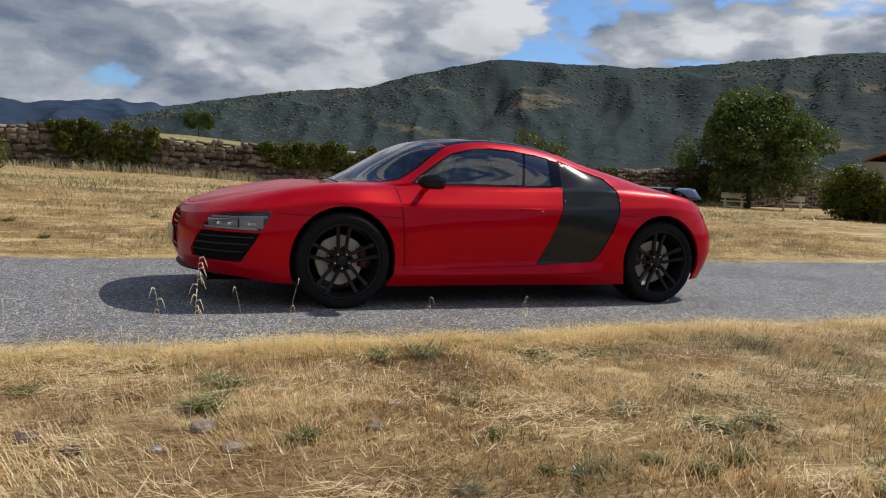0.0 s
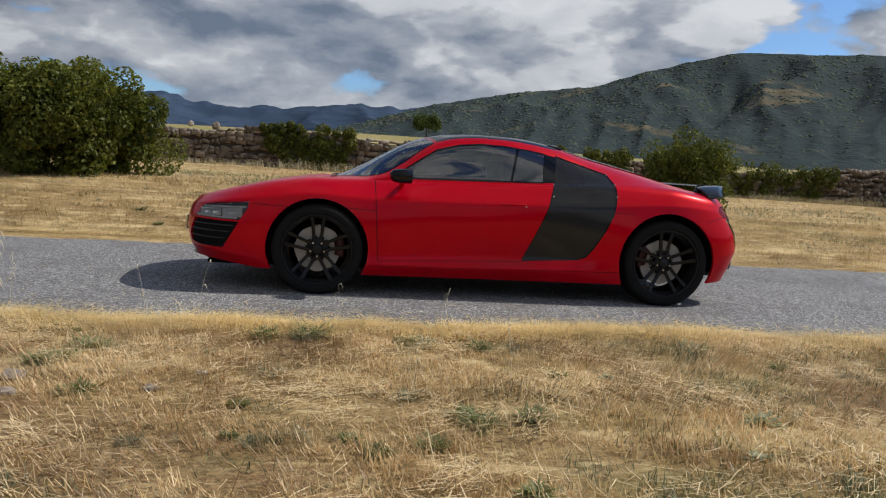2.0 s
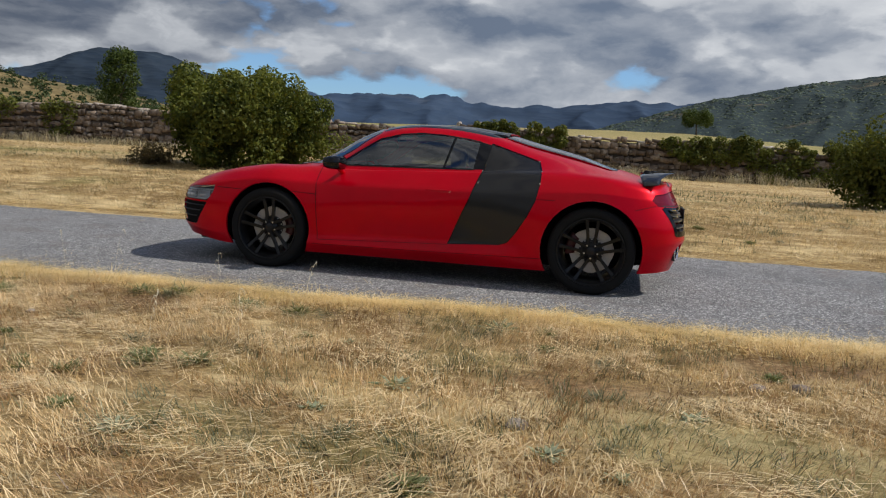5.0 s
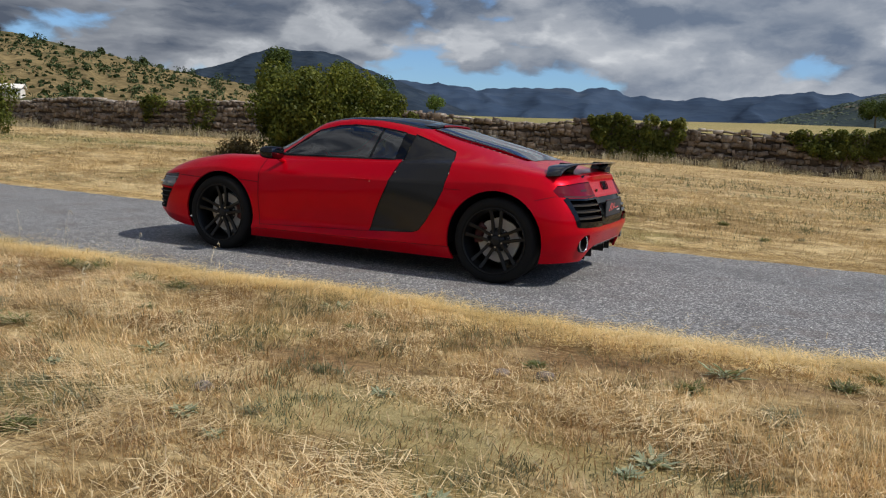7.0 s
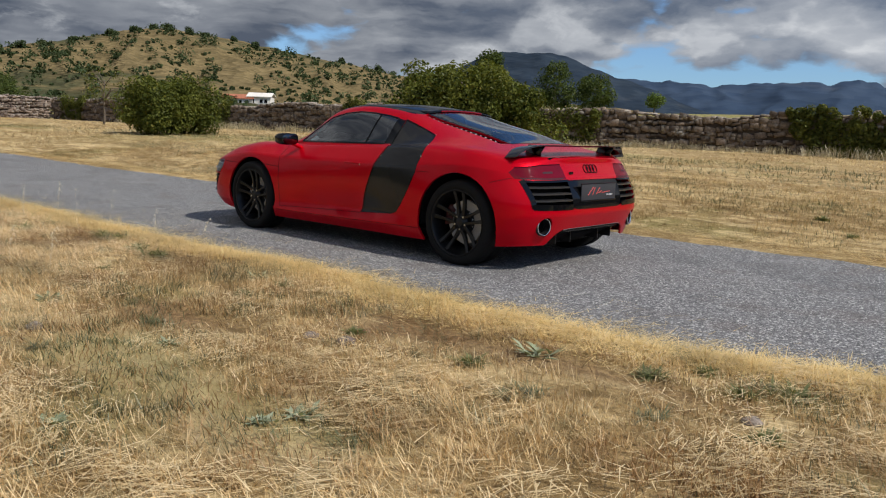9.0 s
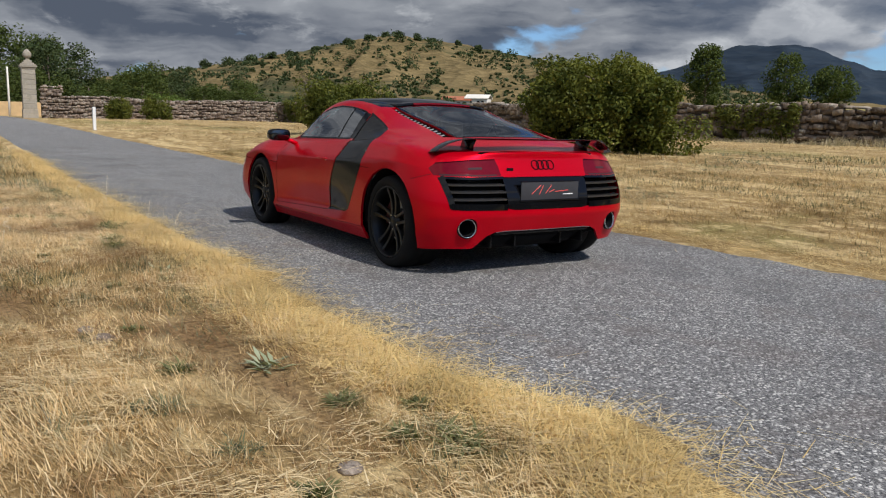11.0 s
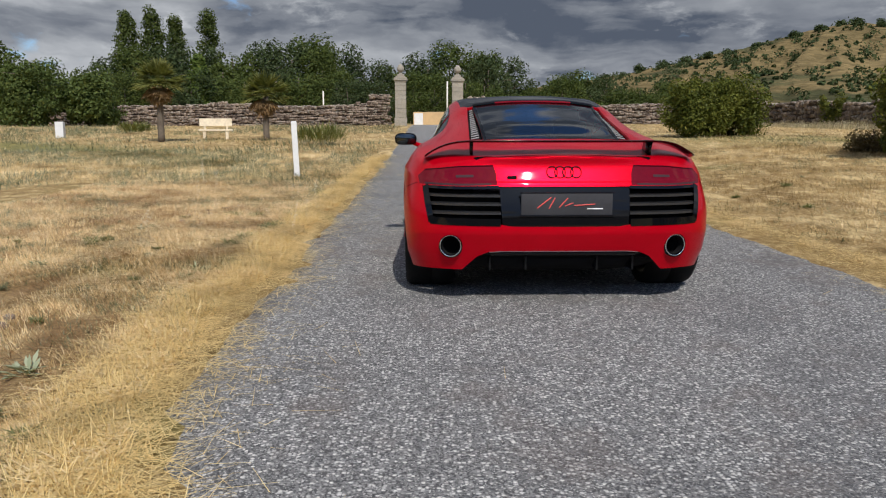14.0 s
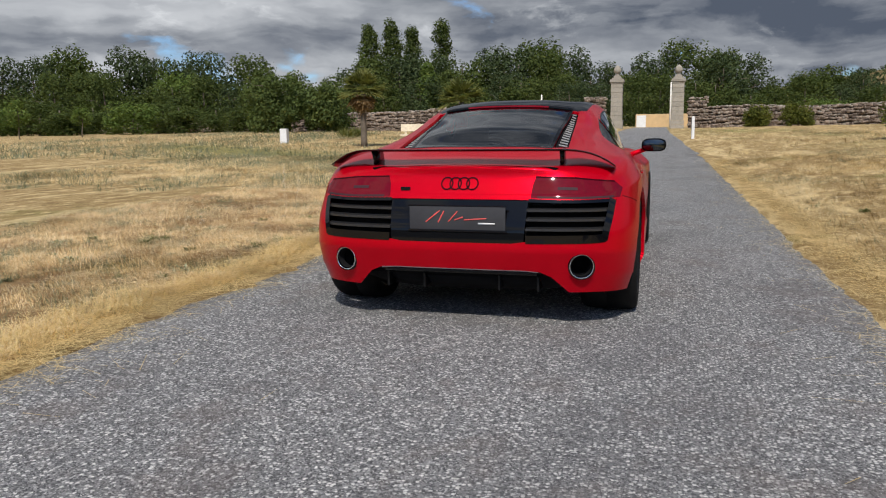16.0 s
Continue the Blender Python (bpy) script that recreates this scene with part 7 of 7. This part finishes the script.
# tall pale weeds at the wall's foot
rng = np.random.default_rng(27)
n = 15008
cx = np.repeat(-46 + 84 * rng.random(n // 16), 16)
x = cx + rng.normal(size=n) * .12
y = wall_line(x) - .35 - 1.3 * rng.random(n) ** 1.6
tallness = .18 + .55 * np.clip(fbm(x * .5, y * .5, 3, 83) * 1.6 - .4, 0, 1)
blades("tall_weeds", x, y, tallness * (.5 + .6 * rng.random(n)), .006 + .008 * rng.random(n), .06 + .40 * rng.random(n), rng.random(n) * 6.28, STRAW_WEED, "tall pale dry weeds at the foot of the wall", 28)
# the verge west of the walk
lawn("verge_grass", 31, 140000, (-16, -4.3, -8, 4.2), 16, .08, (.03, .11), (.0035, .009), STRAW_MEADOW, "dry verge grass beside the lane", leans=(.2, 1.25), straight=True)
lawn("verge_grass", 32, 46000, (-16, -3, -8, 3.6), 18, .12, (.06, .16), (.005, .010), STRAW_GREEN, "greenish verge grass beside the lane", patch=lambda x, y, r: green_at(x * .7, y * .7) + .3 * green_band(x, y) + r.random(len(x)) * .15 > .56)
lawn("verge_grass", 33, 34000, (-58, -15, -32, 4.0), 14, .3, (.10, .26), (.014, .030), STRAW_MEADOW, "coarse dry grass towards the gate", leans=(.5, 1.4), patch=lambda x, y, r: green_band(x, y) < .3 + .6 * r.random(len(x)))
lawn("verge_grass", 34, 34000, (-56, -14, -30, 3.4), 14, .3, (.10, .28), (.014, .030), STRAW_GREEN, "green grass towards the gate", patch=lambda x, y, r: fbm(x * .10, y * .2, 3, 91) + .4 * green_band(x, y) + r.random(len(x)) * .15 > .54)
lawn("verge_grass", 35, 28000, (-57, -14, 8.6, 26), 14, .3, (.06, .18), (.012, .026), STRAW_MEADOW, "dry grass between lane and wall", leans=(.6, 1.4))


# single weeds, each where it grows
def weed_mesh(seed, leaves, size, broad):
    rng = np.random.default_rng(seed)
    co, quads = [], []
    for k in range(leaves):
        a = rng.random() * 6.28
        up = rng.uniform(.05, .75)
        d = np.array([math.cos(a) * math.cos(up), math.sin(a) * math.cos(up), math.sin(up)])
        s = np.array([-math.sin(a), math.cos(a), 0.0])
        ln = size * rng.uniform(.5, 1.0)
        root = np.array([rng.normal() * size * .22, rng.normal() * size * .20, .0])
        w = broad * rng.uniform(.7, 1.2)
        j = len(co)
        co += [root, root + d * ln * .55 - s * w, root + d * ln + np.array([0, 0, -.12 * ln]), root + d * ln * .55 + s * w]
        quads.append((j, j + 1, j + 2, j + 3))
    return np.array(co), np.array(quads)


WEEDS = [((5.86, 3.47), .13, 0), ((6.38, 3.57), .10, 1), ((5.73, 3.14), .11, 1), ((6.63, 3.1), .12, 2), ((6.77, 3.62), .09, 1), ((6.93, 3.74), .15, 1), ((6.34, 3.96), .08, 2), ((3.59, 3.55), .14, 0), ((6.14, 2.99), .13, 2), ((1.17, 3.61), .14, 1), ((1.93, 3.56), .11, 1), ((2.33, 3.48), .12, 1), ((3.32, 2.3), .10, 0), ((3.66, 1.3), .09, 1), ((4.04, 1.73), .08, 0), ((4.26, 1.87), .10, 2), ((3.85, 3.53), .10, 1), ((4.17, 2.46), .09, 2), ((3.31, 1.68), .10, 2), ((.33, 3.29), .13, 1), ((.25, 2.94), .12, 1), ((.54, 2.54), .10, 1), ((1.99, 3.49), .13, 1), ((1.87, 2.52), .12, 2), ((1.27, 2.82), .14, 2), ((1.39, 3.69), .20, 2), ((1.42, 3.66), .16, 1), ((1.3, 1.97), .09, 2), ((1.93, 1.96), .09, 1), ((5.72, 2.18), .10, 0), ((4.577, 2.32), .07, 0), ((2.13, 2.20), .13, 1), ((2.35, 2.28), .12, 1), ((.284, 3.05), .11, 1), ((.40, 3.25), .10, 1), ((.22, 2.98), .09, 1), ((2.04, 3.50), .10, 1), ((2.52, 3.46), .12, 2), ((1.385, 3.55), .16, 2), ((6.54, 3.80), .08, 1), ((6.78, 3.74), .13, 2), ((6.38, 3.58), .09, 2), ((2.09, 2.32), .09, 1), ((3.66, 1.34), .07, 1), ((.94, 3.2), .06, 0), ((3.1, 1.9), .06, 0), ((3.9, 3.2), .07, 1), ((5.0, 3.1), .07, 1), ((6.1, 2.9), .08, 2), ((4.3, 1.6), .06, 0), ((5.2, 1.55), .07, 0), ((7.0, 3.2), .08, 1), ((1.2, 2.4), .06, 1), ((5.75, 9.4), .10, 1), ((5.2, 10.3), .14, 1), ((-1.2, 10.0), .12, 1), ((.6, 9.4), .1, 1), ((-.4, 3.3), .09, 1), ((-1.3, 2.8), .10, 2)]
rng_v = random.Random(5)
for k in range(22):
    WEEDS.append(((rng_v.uniform(-1.5, 7.6), rng_v.uniform(1.1, 3.7)), rng_v.uniform(.035, .085), rng_v.choice((0, 1, 1, 1, 2))))
for k in range(14):
    WEEDS.append(((rng_v.uniform(-6, 8), rng_v.uniform(8.9, 13)), rng_v.uniform(.06, .14), rng_v.choice((1, 2))))
GREY_LEAF = leaf_material("felted_grey_green_leaf", (.22, .25, .15), (.42, .45, .32), .15, .7)
for k, ((x, y), size, kind) in enumerate(WEEDS):
    co, quads = weed_mesh(100 + k, (30, 100, 90)[kind], size * (1.0, 1.0, .95)[kind], (.009, .0045, .0020)[kind])
    ob = quick_mesh("weed", co, quads, (GREY_LEAF, LEAF_WEED, STRAW_GREEN)[kind])
    ob.matrix_world = pose(x, y, float(land(x, y)) + .005)
    tagged(ob, ("felted grey-green rosette weed in dry grass", "low green leafy weed in dry grass", "tuft of thin green grass in the verge")[kind], "weed", "weeds in the verge")


def oat_stalk(x, y, tall, lean, turn, seed, ears):
    rng = np.random.default_rng(seed)
    ob = thing("oat_stalk", pose(x, y, float(land(x, y))), "dry pale wild oat stalk in the verge", "grass stalk", "oat stalks")
    ca, sa = math.cos(turn), math.sin(turn)
    curve = lambda t: Vector((ca * lean * t * t * tall, sa * lean * t * t * tall, tall * t))
    part("stem", tube_bm([curve(t) for t in np.linspace(0, 1, 9)], .0011, 5, .5), OAT, ob)
    for k in range(ears):
        t = .62 + .38 * k / max(1, ears - 1)
        p = curve(t)
        a = rng.random() * 6.28
        tip = p + Vector((math.cos(a) * .022, math.sin(a) * .022, -.012))
        bm = tube_bm([p, p + Vector((math.cos(a) * .014, math.sin(a) * .014, .006)), tip, tip + Vector((math.cos(a) * .006, math.sin(a) * .006, -.018))], .0024, 5, .4)
        part("ear", bm, OAT, ob)


for k, (x, y, tall, lean, turn, ears) in enumerate(((.165, 2.66, .62, .03, .2, 14), (-.27, 3.85, .38, .05, 1.0, 6), (.50, 3.70, .36, .14, 3.0, 2), (.74, 3.90, .37, .16, .1, 2), (1.55, 3.90, .26, .1, 2.0, 3), (2.16, 4.0, .24, .25, .3, 4), (.10, 2.75, .50, .12, 2.6, 6), (-.5, 3.6, .33, .1, 2.0, 3), (-.1, 2.5, .42, .1, .5, 4), (1.9, 2.6, .25, .2, 1.0, 4), (2.35, 2.7, .27, .2, 2.0, 4), (.9, 3.55, .22, .5, 4.5, 0))):
    oat_stalk(x, y, tall, lean, turn, k, ears)


def field_stones():
    rng = random.Random(12)
    for k, (x, y, s) in enumerate(((.21, 2.73, .05), (.28, 2.5, .04), (.97, 2.84, .03), (.81, 2.59, .035), (3.9, 1.99, .045), (-.35, 2.75, .05), (-.2, 2.6, .035), (-.5, 2.9, .06), (.05, 2.55, .03), (6.9, 3.35, .04), (4.9, 2.9, .04), (5.1, 2.95, .05), (-.7, 2.7, .04))):
        bm = bmesh.new()
        bmesh.ops.create_icosphere(bm, subdivisions=2, radius=s)
        for v in bm.verts:
            v.co *= 1 + .25 * (noise.noise(v.co * 30 + Vector((k, 0, 0))))
            v.co.z *= .55
        me = bpy.data.meshes.new("field_stone")
        bm.to_mesh(me)
        bm.free()
        me.materials.append(STONE_PALE)
        ob = new("field_stone", me)
        ob.matrix_world = pose(x, y, float(land(x, y)) + s * .2, 0, 0, rng.uniform(0, 360))
        tagged(ob, "small pale stone lying in dry grass", "stone", "stones in the verge")


field_stones()
for k, (x, y, wide, tall) in enumerate(((-24.6, 147.0, 1.5, 1.45), (-39.7, 197.7, 1.4, 1.35))):
    bm = bmesh.new()
    bmesh.ops.create_icosphere(bm, subdivisions=3, radius=1.0)
    for v in bm.verts:
        v.co *= 1 + .22 * noise.noise(v.co * 1.6 + Vector((k * 7.0, 0, 0))) + .06 * noise.noise(v.co * 5.0)
        v.co = Vector((v.co.x * wide / 2, v.co.y * wide * .4, v.co.z * tall * .6))
    me = bpy.data.meshes.new("boulder")
    bm.to_mesh(me)
    bm.free()
    me.materials.append(STONE_PALE)
    ob = new("boulder", me)
    ob.matrix_world = pose(x, y, float(land(x, y)) + tall * .4, 0, 0, 30 * k)
    tagged(ob, "pale granite boulder standing in the field", "boulder", "boulders in the field")

# ---------------------------------------------------------------- the nearest stones of the long wall, one by one
for co, faces, s, course, x, y in north_singles:
    quick_mesh("stone", co, faces, STONE, wall_north)
